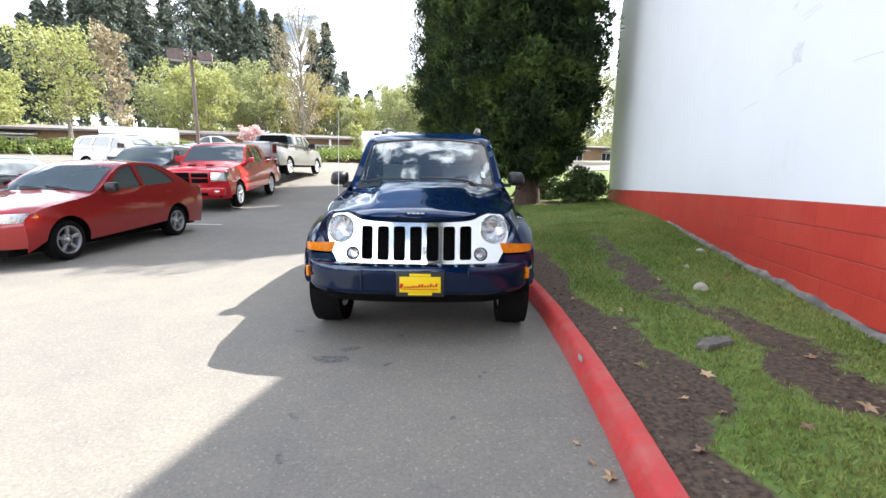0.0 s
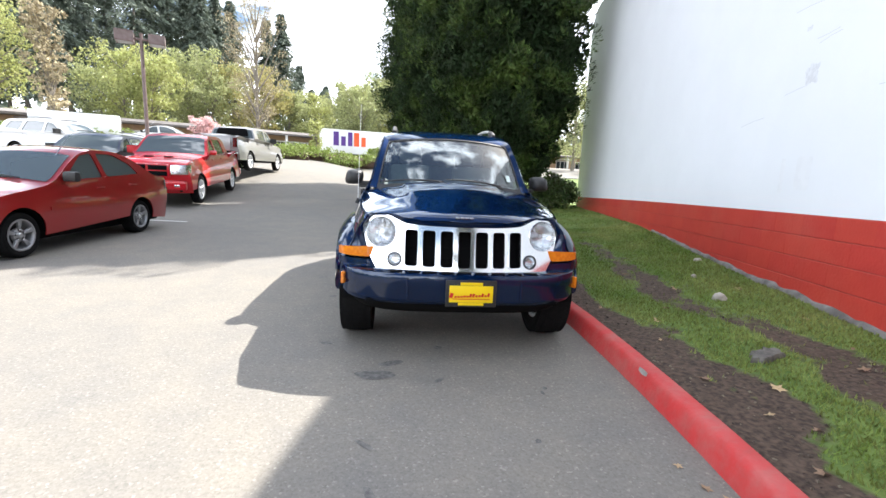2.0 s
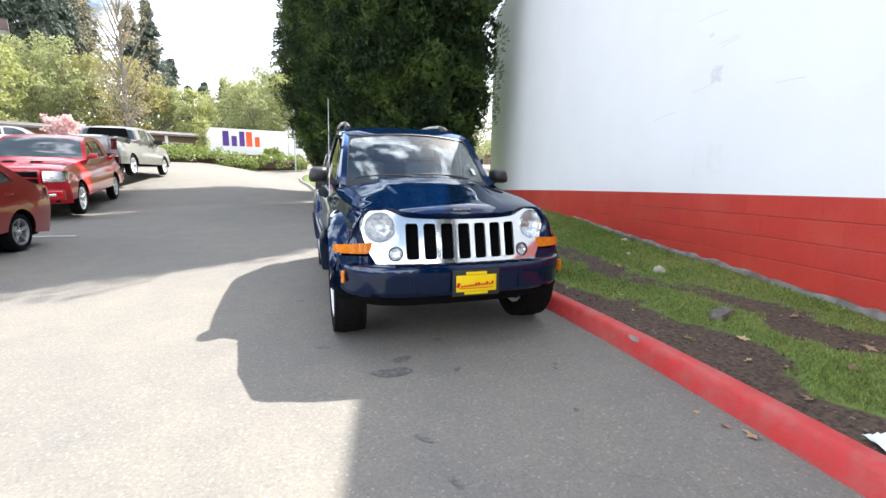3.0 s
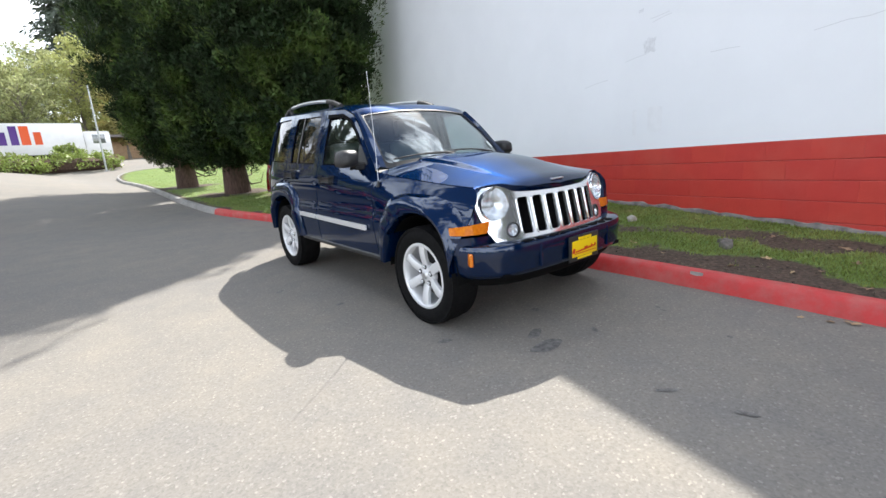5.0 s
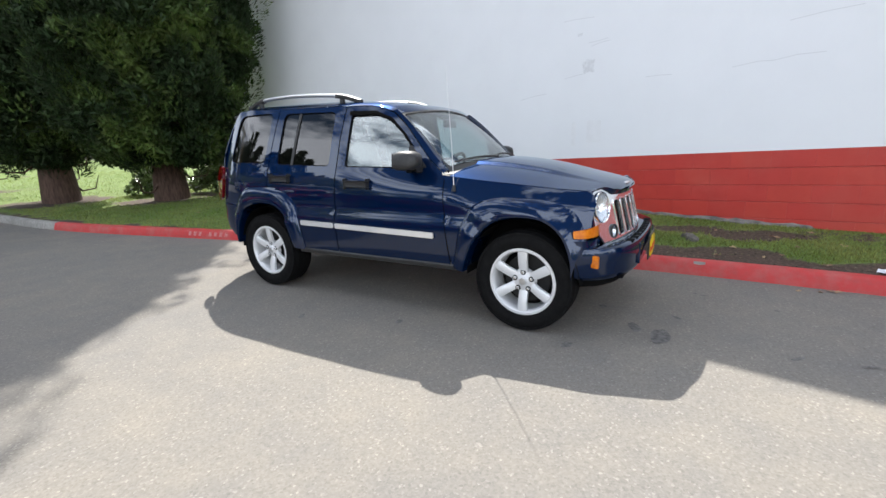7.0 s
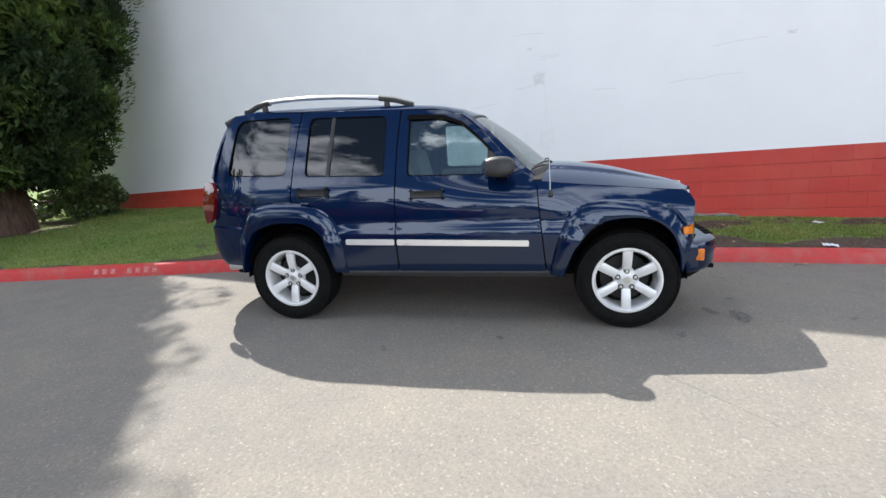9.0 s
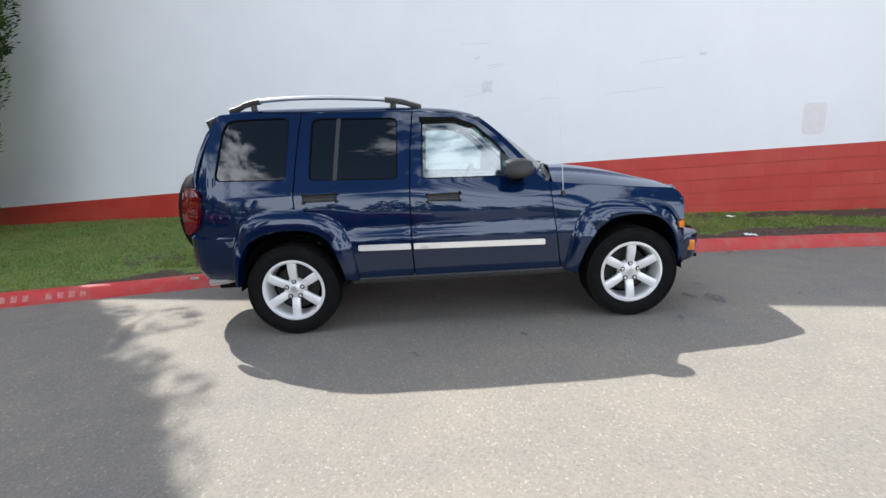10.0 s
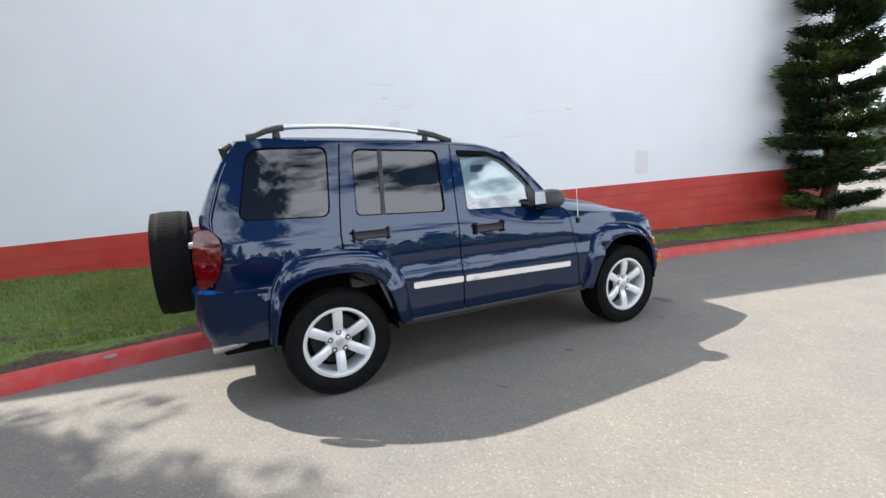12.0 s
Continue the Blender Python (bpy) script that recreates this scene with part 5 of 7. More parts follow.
        # dark shut lines behind the door gaps
        for line in ([(1.64, 1.64), (1.675, 1.40), (1.695, 1.02), (1.70, 0.75), (1.69, 0.45)], [(2.47, 1.66), (2.52, 1.52), (2.557, 1.25), (2.575, 1.08)], [(0.66, 1.09), (0.63, 1.0), (0.60, 0.76), (0.57, 0.45)]):
            panel("shut_line", [(y - 0.022, z) for y, z in line] + [(y + 0.022, z) for y, z in line[::-1]], on(s, -0.012), M["under"], d, flip=fl, thick=0.004, step=0.08)
        # rain visor over the front window
        panel("rain_visor", [(1.60, 1.590), (1.60, 1.627), (1.33, 1.613), (1.175, 1.552), (1.03, 1.42), (0.95, 1.325), (0.97, 1.325), (1.05, 1.412), (1.187, 1.530), (1.337, 1.585)], on(s, 0.012), M["under"], d, flip=fl, thick=0.003, step=0.05, label="smoked rain visor")
        # bright strips
        for y0, y1, par in ((0.69, 1.69, d), (1.712, 2.11, d2)):
            panel("side_strip", rounded([(y0, 0.632 + 0.018 * (y0 - 0.69)), (y0, 0.676 + 0.018 * (y0 - 0.69)), (y1, 0.676 + 0.018 * (y1 - 0.69)), (y1, 0.632 + 0.018 * (y1 - 0.69))], 0.012), on(s, 0.014), M["strip"], par, flip=fl, thick=0.012, step=0.06, label="bright chrome side strip")
        # door handles
        for y, z, par in ((1.445, 1.03, d), (2.375, 1.07, d2)):
            x = jside(y, z)
            box("door_handle", s * (x - 0.01), s * (x + 0.03), y - 0.12, y + 0.12, z - 0.026, z + 0.026, M["trim"], par, 0.018, "black door handle")
        # wheel arch flares
        for nm, inner, outer in (("wheel_flare", arch_f, out_f), ("wheel_flare", arch_r, out_r)):
            a, b = curve(inner, 34), curve(outer, 34)
            rows = []
            for (ya, za), (yb, zb) in zip(a, b):
                x0 = jside(yb, zb) - 0.004
                row = []
                for u, o in ((0.0, 0.0), (0.08, 0.02), (0.2, 0.038), (0.45, 0.052), (0.75, 0.060), (0.93, 0.058), (1.0, 0.046)):
                    y, z = yb + (ya - yb) * u, zb + (za - zb) * u
                    xx = x0 + (min(0.885, max(x0, 0.845)) - x0) * min(1, u * 1.6) + o
                    row.append((s * xx, y, z))
                row.append((s * 0.80, ya, za - 0.002))
                row.append((s * 0.62, ya, za))
                rows.append(row)
            loft(nm, rows, blue, car, label="body-coloured wheel arch flare")
        # sill
        rows = []
        for y in np.linspace(0.50, 2.18, 18):
            x = jside(y, 0.45)
            rows.append([(s * (x - 0.16), y, 0.45), (s * (x - 0.005), y, 0.445), (s * (x + 0.012), y, 0.425), (s * (x + 0.008), y, 0.398), (s * (x - 0.02), y, 0.385), (s * (x - 0.16), y, 0.385)])
        loft("sill", rows, M["trim"], car, closed=True, cap=True, label="dark sill trim")
        # wheels
        for y in (0.0, 2.65):
            m = pose(s * 0.762, y, 0.362, 0, 0, 0 if s > 0 else 180)
            road_wheel(car, m, 0.362, 0.235, 0.238)
        # wheel wells
        for y, r in ((0.02, 0.43), (2.64, 0.43)):
            rows = []
            for k in range(15):
                a = math.pi * k / 14
                rows.append([(s * x, y + r * math.cos(a) * 0.97, 0.37 + r * math.sin(a)) for x in (0.86, 0.45)])
            loft("wheel_well", rows, M["under"], car)
        # mirror
        mi = new("wing_mirror")
        mi.parent = car
        mi.empty_display_size = 0.05
        rows = []
        for u, sc in ((0.0, 0.75), (0.04, 0.95), (0.10, 1.0), (0.15, 0.92), (0.19, 0.68), (0.205, 0.35)):
            y = 0.985 - u
            ring = rounded([(0.83, 1.145), (0.825, 1.285), (0.985, 1.285), (1.01, 1.14)], 0.05, 3)
            cx, cz = 0.915, 1.215
            rows.append([(s * (cx + (p[0] - cx) * sc), y, cz + (p[1] - cz) * sc) for p in ring])
        loft("mirror_shell", rows, M["trim"], mi, closed=True, cap=True, label="black mirror shell")
        mesh_ob("mirror_glass", [(s * x, 0.9865, z) for x, z in ((0.85, 1.16), (0.845, 1.27), (0.97, 1.27), (0.985, 1.155))], [(0, 1, 2, 3)], M["chrome"], mi)
        box("mirror_arm", s * 0.78, s * 0.86, 0.84, 0.93, 1.13, 1.165, M["trim"], mi, 0.012)
        # the triangle by the mirror
        panel("mirror_sail", [(0.80, 1.15), (0.93, 1.29), (0.99, 1.345), (0.99, 1.15)], on(s, -0.004), M["trim"], d, flip=fl, thick=0.005, step=0.06)
        # tail lamp: a tall red lens that wraps the corner
        outl = rounded([(3.285, 1.12), (3.29, 1.0), (3.335, 0.87), (3.40, 0.835), (3.43, 0.84), (3.44, 1.0), (3.42, 1.17), (3.34, 1.185)], 0.03)
        tl = panel("tail_lamp", outl, on(s, 0.012), M["red_lens"], car, flip=fl, thick=0.03, step=0.03, label="tall red tail lamp")
        # two bulb bowls, their bright glints put in as opaque pale pink
        panel("reversing_lens", rounded([(3.345, 0.985), (3.40, 0.985), (3.405, 1.035), (3.345, 1.03)], 0.012), on(s, 0.016), M["white_lens"], tl, flip=fl, thick=0.006, step=0.03)
        panel("reflector_bowl", rounded([(3.325, 1.06), (3.40, 1.06), (3.395, 1.135), (3.345, 1.14), (3.32, 1.11)], 0.02), on(s, 0.016), M["white_lens"], tl, flip=fl, thick=0.006, step=0.03)
        # roof rail
        rr = new("roof_rail")
        rr.parent = car
        rr.empty_display_size = 0.05
        zr = [(1.60, 1.712), (1.68, 1.745), (1.80, 1.772), (2.1, 1.803), (2.4, 1.820), (2.7, 1.820), (2.88, 1.808), (2.97, 1.785), (3.04, 1.752)]
        pts = [(s * (0.565 - 0.012 * (y - 2.3) ** 2), y, interp(zr, y)) for y in np.linspace(1.80, 2.88, 16)]
        bm = bmesh.new()
        tube_bm(bm, pts, 0.0175, 10)
        part("rail_bar", bm, M["satin"], rr, "silver rail bar")
        for ys in ((1.58, 1.64, 1.72, 1.80, 1.86), (3.07, 3.02, 2.95, 2.88, 2.83)):
            rows = []
            for y in ys:
                zc = interp(zr, y)
                x = 0.565 - 0.012 * (y - 2.3) ** 2
                rows.append([(s * (x + a * 0.024), y, zc + b) for a, b in ((-1, -0.012), (-0.8, 0.012), (0, 0.021), (0.8, 0.012), (1, -0.012), (0.8, -0.022), (-0.8, -0.022))])
            loft("rail_end", rows, M["trim"], rr, closed=True, cap=True, label="black rail end")
            bm = bmesh.new()
            tube_bm(bm, [(s * 0.56, ys[3], interp(zr, ys[3])), (s * 0.56, ys[3], interp(zr, ys[3]) - 0.06)], [0.02, 0.026], 8)
            part("rail_foot", bm, M["trim"], rr)

    # windscreen and its pillars
    def screen(u, v):
        """u across -1..1, v up 0..1."""
        yb, zb = 0.50 + 0.165 * u * u, 1.165 - 0.05 * u * u
        yt, zt = 1.085 + 0.06 * u * u, 1.622 - 0.045 * u * u
        hw = 0.695 + (0.612 - 0.695) * v
        return (hw * u, yb + (yt - yb) * v, zb + (zt - zb) * v + 0.028 * math.sin(math.pi * v))
    # roof, with a soft crown, meeting the door tops
    door_top = [(1.06, 1.60), (1.16, 1.60), (1.32, 1.650), (1.65, 1.675), (2.4, 1.702), (2.95, 1.726), (3.15, 1.712)]
    crown_z = [(1.06, 1.618), (1.20, 1.668), (1.40, 1.708), (1.70, 1.738), (2.2, 1.762), (2.7, 1.770), (2.95, 1.764), (3.15, 1.742)]
    rows = []
    front_row = [Vector(screen(-1 + 2 * k / 28, 1.0)) + Vector((0, -0.006, 0.007)) for k in range(29)]
    rows.append([tuple(p) for p in front_row])
    for y in [1.185, 1.22, 1.3, 1.4, 1.6, 1.8, 2.0, 2.2, 2.4, 2.6, 2.8, 2.95, 3.06, 3.145]:
        ze, zc = interp(door_top, y), interp(crown_z, y)
        xe = jside(y, ze) + 0.002
        row = []
        for k in range(29):
            t = -1 + 2 * k / 28
            a = math.copysign(abs(t) ** 0.8, t)
            z = ze + (zc - ze) * max(0.0, 1 - abs(a) ** 3.4) ** 0.62
            row.append((xe * a, y, z))
        rows.append(row)
    loft("roof", rows, blue, car)
    pane = panel("windscreen", rounded([(-1, 0), (1, 0), (1, 1), (-1, 1)], 0.05), screen, M["clear"], car, thick=0.004, step=0.1, label="clear raked windscreen")
    pane.visible_shadow = False
    panel("screen_seal", rounded([(-1.01, -0.01), (1.01, -0.01), (1.01, 1.01), (-1.01, 1.01)], 0.05), lambda u, v: Vector(screen(u, v)) + Vector((0, -0.004, 0.006)), M["trim"], pane,
          holes=[rounded([(-0.965, 0.05), (0.965, 0.05), (0.965, 0.972), (-0.965, 0.972)], 0.07)], thick=0.003, step=0.09, label="black screen surround")
    mesh_ob("sticker", [Vector(screen(u, v)) + Vector((0, -0.008, 0.008)) for u, v in ((0.80, 0.16), (0.86, 0.16), (0.86, 0.27), (0.80, 0.27))], [(0, 1, 2, 3)], M["sticker"], pane)
    top_edge = [(0.655, 1.112), (0.78, 1.21), (0.90, 1.34), (1.02, 1.475), (1.16, 1.597), (1.18, 1.61)]
    for s in (-1, 1):
        rows = []
        e = curve(top_edge, 12)
        for k, (y, z) in enumerate(e):
            v = k / 11
            p = Vector(screen(s * 0.985, v)) + Vector((0, -0.006, 0.008))
            q = Vector((s * (jside(y, z) + 0.003), y, z))
            mid = (p + q) / 2 + Vector((s * 0.012, -0.012, 0.016))
            rows.append([p + Vector((0, 0.01, -0.02)), p, p.lerp(mid, 0.6), mid, q.lerp(mid, 0.5), q, q + Vector((-s * 0.03, 0, -0.01))])
        loft("pillar", rows, blue, car)
    # bonnet
    HC = [(-0.56, 0.953), (-0.53, 0.984), (-0.47, 1.014), (-0.40, 1.033), (-0.24, 1.066), (-0.03, 1.112), (0.19, 1.152), (0.40, 1.178), (0.60, 1.185)]
    def bonnet(x, y):
        xs = jside(y, interp(SEAM_H, y)) - 0.006
        a = min(1.0, abs(x) / xs)
        zs, zc = interp(SEAM_H, y), interp(HC, y - 0.10 * (x / 0.7) ** 2)
        z = zs + (zc - zs) * (1 - a ** 2.6)
        ridge = 0.020 * smoothstep(0.435, 0.395, abs(x) - 0.07 * (y - 0.3)) * smoothstep(-0.5, 0.1, y)
        return (x, y, z + ridge)
    left = [(-(jside(y, interp(SEAM_H, y)) - 0.006), y) for y in (0.60, 0.42, 0.2, 0.0, -0.2, -0.34)]
    front = [(-0.672, -0.385), (-0.635, -0.415), (-0.56, -0.435), (-0.475, -0.455), (-0.42, -0.50), (-0.30, -0.535), (0.0, -0.555)]
    half = left + front
    outline = half + [(-x, y) for x, y in half[-2::-1]]
    panel("bonnet", outline + [(0.45, 0.545), (0.2, 0.50), (0.0, 0.49), (-0.2, 0.50), (-0.45, 0.545)], bonnet, blue, car, thick=0.008, step=0.028)
    # the bonnet's rolled lip down to the grille
    lip_top = half + [(-x, y) for x, y in half[-2::-1]]
    tops = [p for p in lip_top if p[1] < -0.36]
    crest = [(0.0, 0.928), (0.34, 0.935), (0.42, 0.945), (0.47, 0.968), (0.53, 0.989), (0.59, 0.992), (0.65, 0.967), (0.685, 0.925)]
    rows = []
    for x in np.linspace(-0.685, 0.685, 61):
        y = interp(sorted(tops), x)
        a = Vector(bonnet(x, y))
        zf = interp(crest, abs(x)) - 0.004
        b = Vector((x, -0.605 + 0.155 * (abs(x) / 0.70) ** 2 + 0.24 * (zf - 0.67) - 0.004, zf))
        out = Vector((0, -0.012, 0.010))
        rows.append([a, a.lerp(b, 0.3) + out, a.lerp(b, 0.65) + out * 0.8, b, b + Vector((0, 0.03, -0.004))])
    loft("bonnet_lip", rows, blue, car)
    # badge bar on the bonnet's nose
    bm = bmesh.new()
    for k, x in enumerate((-0.052, -0.018, 0.014, 0.046)):
        y = -0.525
        z = bonnet(x, y)[2]
        box_bm(bm, x - 0.013, x + 0.013, y - 0.016, y + 0.016, z - 0.004, z + 0.006, 0.003, None)
    part("badge", bm, M["satin"], car, "small bright badge")
    # cowl and wipers
    panel("cowl", [(-0.66, 0.60), (-0.4, 0.52), (0, 0.47), (0.4, 0.52), (0.66, 0.60), (0.66, 0.72), (0.4, 0.62), (0, 0.56), (-0.4, 0.62), (-0.66, 0.72)], lambda x, y: (x, y, 1.150 - 0.055 * (x / 0.66) ** 2), M["trim"], car, thick=0.02, step=0.08)
    for x0, x1, u in ((-0.10, -0.62, 1), (0.42, -0.08, 1)):
        w = new("wiper")
        w.parent = car
        w.empty_display_size = 0.05
        f = lambda x, v: Vector(screen(max(-0.98, min(0.98, x / 0.67)), v)) + Vector((0, -0.016, 0.02))
        tube("wiper_arm", [f(x0 + 0.06, -0.02), f(x0 - 0.02, 0.05), f((x0 + x1) / 2, 0.075)], [0.012, 0.009, 0.006], M["trim"], w, 6)
        tube("wiper_blade", [f(x0 + 0.03 + (x1 - x0) * k / 6, 0.045 + 0.035 * math.sin(k / 6 * 2.2)) for k in range(7)], 0.007, M["trim"], w, 6)
    # front fascia: chrome face with seven slots and lamp openings
    def face(x, z, off=0.0):
        return (x, -0.605 + 0.155 * (abs(x) / 0.70) ** 2 + 0.24 * (z - 0.67) - off, z)
    half = [(0.0, 0.928), (0.34, 0.935), (0.42, 0.945), (0.47, 0.968), (0.53, 0.989), (0.59, 0.992), (0.65, 0.965), (0.685, 0.915), (0.695, 0.86), (0.68, 0.79), (0.645, 0.69), (0.60, 0.615), (0.42, 0.60), (0.0, 0.597)]
    outl = half + [(-x, z) for x, z in half[-2:0:-1]]
    slots = []
    for k in range(7):
        c = (k - 3) * 0.121
        slots.append(rounded([(c - 0.043, 0.652), (c + 0.043, 0.652), (c + 0.043, 0.896), (c - 0.043, 0.896)], 0.022))
    circ = lambda cx, cz, r, n=28: [(cx + r * math.cos(2 * math.pi * k / n), cz + r * math.sin(2 * math.pi * k / n)) for k in range(n)]
    lamps = [circ(sx * 0.572, 0.866, 0.101) for sx in (-1, 1)]
    fogs = [circ(sx * 0.475, 0.690, 0.046, 18) for sx in (-1, 1)]
    gr = panel("grille", outl, face, M["grille"], car, holes=slots + lamps + fogs, thick=0.014, step=0.035, flip=False, label="bright chrome grille with seven slots")
    panel("grille_back", rounded([(-0.43, 0.62), (0.43, 0.62), (0.43, 0.91), (-0.43, 0.91)], 0.02), lambda x, z: face(x, z, -0.09), M["hole"], gr, thick=0.01, step=0.1)
    for sl in slots:
        cx = sum(p[0] for p in sl) / len(sl)
        cz = sum(p[1] for p in sl) / len(sl)
        ring = [(cx + (p[0] - cx) * 1.13, cz + (p[1] - cz) * 1.045) for p in sl]
        panel("slot_frame", ring, lambda x, z: face(x, z, 0.007), M["grille"], gr, holes=[sl], thick=0.014, step=0.05)
    for k in range(3):
        z = 0.705 + 0.07 * k
        panel("grille_bar", [(-0.41, z - 0.004), (0.41, z - 0.004), (0.41, z + 0.004), (-0.41, z + 0.004)], lambda x, zz: face(x, zz, -0.075), M["under"], gr, thick=0.006, step=0.08)
    for sx in (-1, 1):
        c = Vector(face(sx * 0.572, 0.866))
        n = Vector((sx * 0.25, -1, 0.14)).normalized()
        m = Matrix.Translation(c) @ n.to_track_quat("X", "Z").to_matrix().to_4x4()
        hl = lathe("headlamp", [(0.106, -0.012), (0.108, 0.010), (0.104, 0.016), (0.099, 0.010), (0.097, -0.012)], M["chrome"], car, m, 40, "round clear headlamp in chrome ring")
        lathe("reflector", [(0.098, 0.0), (0.085, -0.03), (0.055, -0.052), (0.02, -0.062), (0.0, -0.063)], M["reflector"], hl, m, 40)
        lathe("bulb_shield", [(0.0, -0.018), (0.016, -0.020), (0.019, -0.03), (0.018, -0.06)], M["satin"], hl, m, 20)
        ln = lathe("lamp_glass", [(0.099, 0.004), (0.085, 0.018), (0.05, 0.028), (0.0, 0.032)], M["lens"], hl, m, 40)
        ln.visible_shadow = False
        c = Vector(face(sx * 0.475, 0.690))
        m = Matrix.Translation(c) @ n.to_track_quat("X", "Z").to_matrix().to_4x4()
        fl = lathe("fog_lamp", [(0.050, -0.01), (0.051, 0.008), (0.044, 0.010), (0.042, -0.005)], M["trim"], car, m, 24, "small round fog lamp")
        lathe("reflector", [(0.042, -0.004), (0.028, -0.026), (0.0, -0.034)], M["reflector"], fl, m, 20)
        lathe("lamp_glass", [(0.043, 0.0), (0.02, 0.009), (0.0, 0.011)], M["lens"], fl, m, 24)
        # fender nose beside the fascia, turn lamp and the panel under it
        def nose(u, z):
            """u 0 at the fascia, 1 on the flare's flank."""
            a = u * math.pi / 2
            return (sx * (0.645 + 0.236 * math.copysign(abs(math.sin(a)) ** 0.9, a)), -0.470 + 0.13 * (1 - math.cos(a)) + 0.10 * (z - 0.67) + 0.0, z)
        panel("turn_lamp", rounded([(0.02, 0.690), (0.92, 0.700), (0.92, 0.748), (-0.10, 0.766)], 0.02), nose, M["amber"], car, flip=sx < 0, thick=0.02, step=0.05, label="amber turn lamp")
        panel("lower_nose", [(-0.55, 0.57), (0.95, 0.57), (0.95, 0.683), (0.0, 0.672), (-0.55, 0.72)], lambda u, z: Vector(nose(u, z)) + Vector((0, 0.008, 0)), blue, car, flip=sx < 0, thick=0.02, step=0.06)
        edge_x = [(0.60, 0.60), (0.69, 0.645), (0.79, 0.68), (0.86, 0.695), (0.915, 0.685), (0.965, 0.65), (0.985, 0.60)]
        edge_y = [(0.60, -0.40), (0.70, -0.42), (0.80, -0.44), (0.90, -0.455), (0.955, -0.43), (0.985, -0.38)]
        rows = []
        for z in np.linspace(0.76, 0.984, 14):
            a = Vector(face(sx * (interp(edge_x, z) - 0.004), z, -0.004))
            yb = interp(edge_y, z)
            b = Vector((sx * (jside(yb + 0.01, z) + 0.002), yb + 0.012, z))
            mid = (a + b) / 2 + Vector((sx * 0.012, -0.022, 0))
            rows.append([a + Vector((0, 0.04, 0)), a, a.lerp(mid, 0.5) + Vector((0, -0.006, 0)), mid, b.lerp(mid, 0.5) + Vector((sx * 0.003, -0.005, 0)), b, b + Vector((0, 0.05, 0))])
        loft("nose_panel", rows, blue, car)
    # bumpers as swept sections
    def swept(name, plan, prof, material, label=""):
        pl = curve(plan, 22)
        pl = [(-x, y) for x, y in pl[::-1]][:-1] + pl
        rows = []
        for i, (x, y) in enumerate(pl):
            a, b = pl[max(0, i - 1)], pl[min(len(pl) - 1, i + 1)]
            d = Vector((b[0] - a[0], b[1] - a[1], 0)).normalized()
            n = Vector((d.y, -d.x, 0))
            if n.y * (1 if y > 1 else -1) < 0:
                n = -n
            if abs(x) > 0.7 and n.x * x < 0:
                n = -n
            rows.append([(x + n.x * o, y + n.y * o, z) for o, z in prof])
        return loft(name, rows, material, car, closed=True, cap=True, label=label)
    plan_f = [(0.0, -0.705), (0.25, -0.70), (0.45, -0.685), (0.62, -0.645), (0.755, -0.56), (0.835, -0.455), (0.862, -0.36)]
    bump = swept("bumper", plan_f, [(-0.13, 0.625), (-0.03, 0.632), (-0.008, 0.622), (0.0, 0.60), (0.002, 0.545), (-0.006, 0.525), (-0.006, 0.455), (-0.018, 0.425), (-0.07, 0.395), (-0.14, 0.39)], blue, "body-coloured front bumper")
    plan_v = [(x * 0.93, y + 0.05) for x, y in plan_f]
    swept("valance", plan_v, [(-0.10, 0.42), (0.0, 0.415), (-0.02, 0.37), (-0.06, 0.335), (-0.12, 0.33)], M["under"], "black lower valance")
    for k in range(9):
        x = (k - 4) * 0.115
        y = interp(sorted(plan_f), abs(x))
        box("bumper_slot", x - 0.042, x + 0.042, y + 0.02, y + 0.07, 0.626, 0.634, M["hole"], bump, 0.002)
    for sx in (-1, 1):
        bm = bmesh.new()
        box_bm(bm, -0.012, 0.012, -0.036, 0.036, -0.042, 0.042, 0.008, Matrix.Translation((sx * 0.820, -0.472, 0.545)) @ Matrix.Rotation(-sx * radians(-24), 4, "Z"))
        part("side_marker", bm, M["amber"], bump, "amber side marker")
        box("tow_slot", sx * 0.55 - 0.11, sx * 0.55 + 0.11, -0.63, -0.575, 0.405, 0.435, M["hole"], bump, 0.006)
        box("bumper_rib", sx * 0.385 - 0.009, sx * 0.385 + 0.009, -0.699, -0.66, 0.45, 0.60, blue, bump, 0.005)
    pl = box("number_plate", -0.130, 0.210, -0.728, -0.716, 0.416, 0.597, M["trim"], car, 0.004, "yellow dealer plate in a black frame")
    box("plate_face", -0.106, 0.186, -0.733, -0.729, 0.448, 0.562, M["plate_yellow"], pl, 0.001)
    box("plate_tab", -0.035, 0.115, -0.733, -0.729, 0.564, 0.584, M["plate_yellow"], pl, 0.001)
    box("plate_tab", -0.045, 0.125, -0.733, -0.729, 0.428, 0.446, M["plate_yellow"], pl, 0.001)
    bm = bmesh.new()
    rng = random.Random(2)
    x = -0.092
    k = 0
    while x < 0.168:
        w = 0.014 if k else 0.022
        h = 0.034 if k == 0 else rng.choice((0.012, 0.014, 0.024))
        z = 0.478 + 0.05 * (x + 0.1)
        mm = Matrix.Translation((x, -0.735, z + h / 2)) @ Matrix.Rotation(radians(18), 4, "Y")
        box_bm(bm, -w / 2, w / 2, -0.0015, 0.0015, -h / 2, h / 2, 0.0, mm)
        x += w + 0.006
        k += 1
    box_bm(bm, -0.085, 0.165, -0.7362, -0.7335, 0.4695, 0.4735, 0.0)
    part("lettering", bm, M["plate_red"], pl, "slanting red script bars")
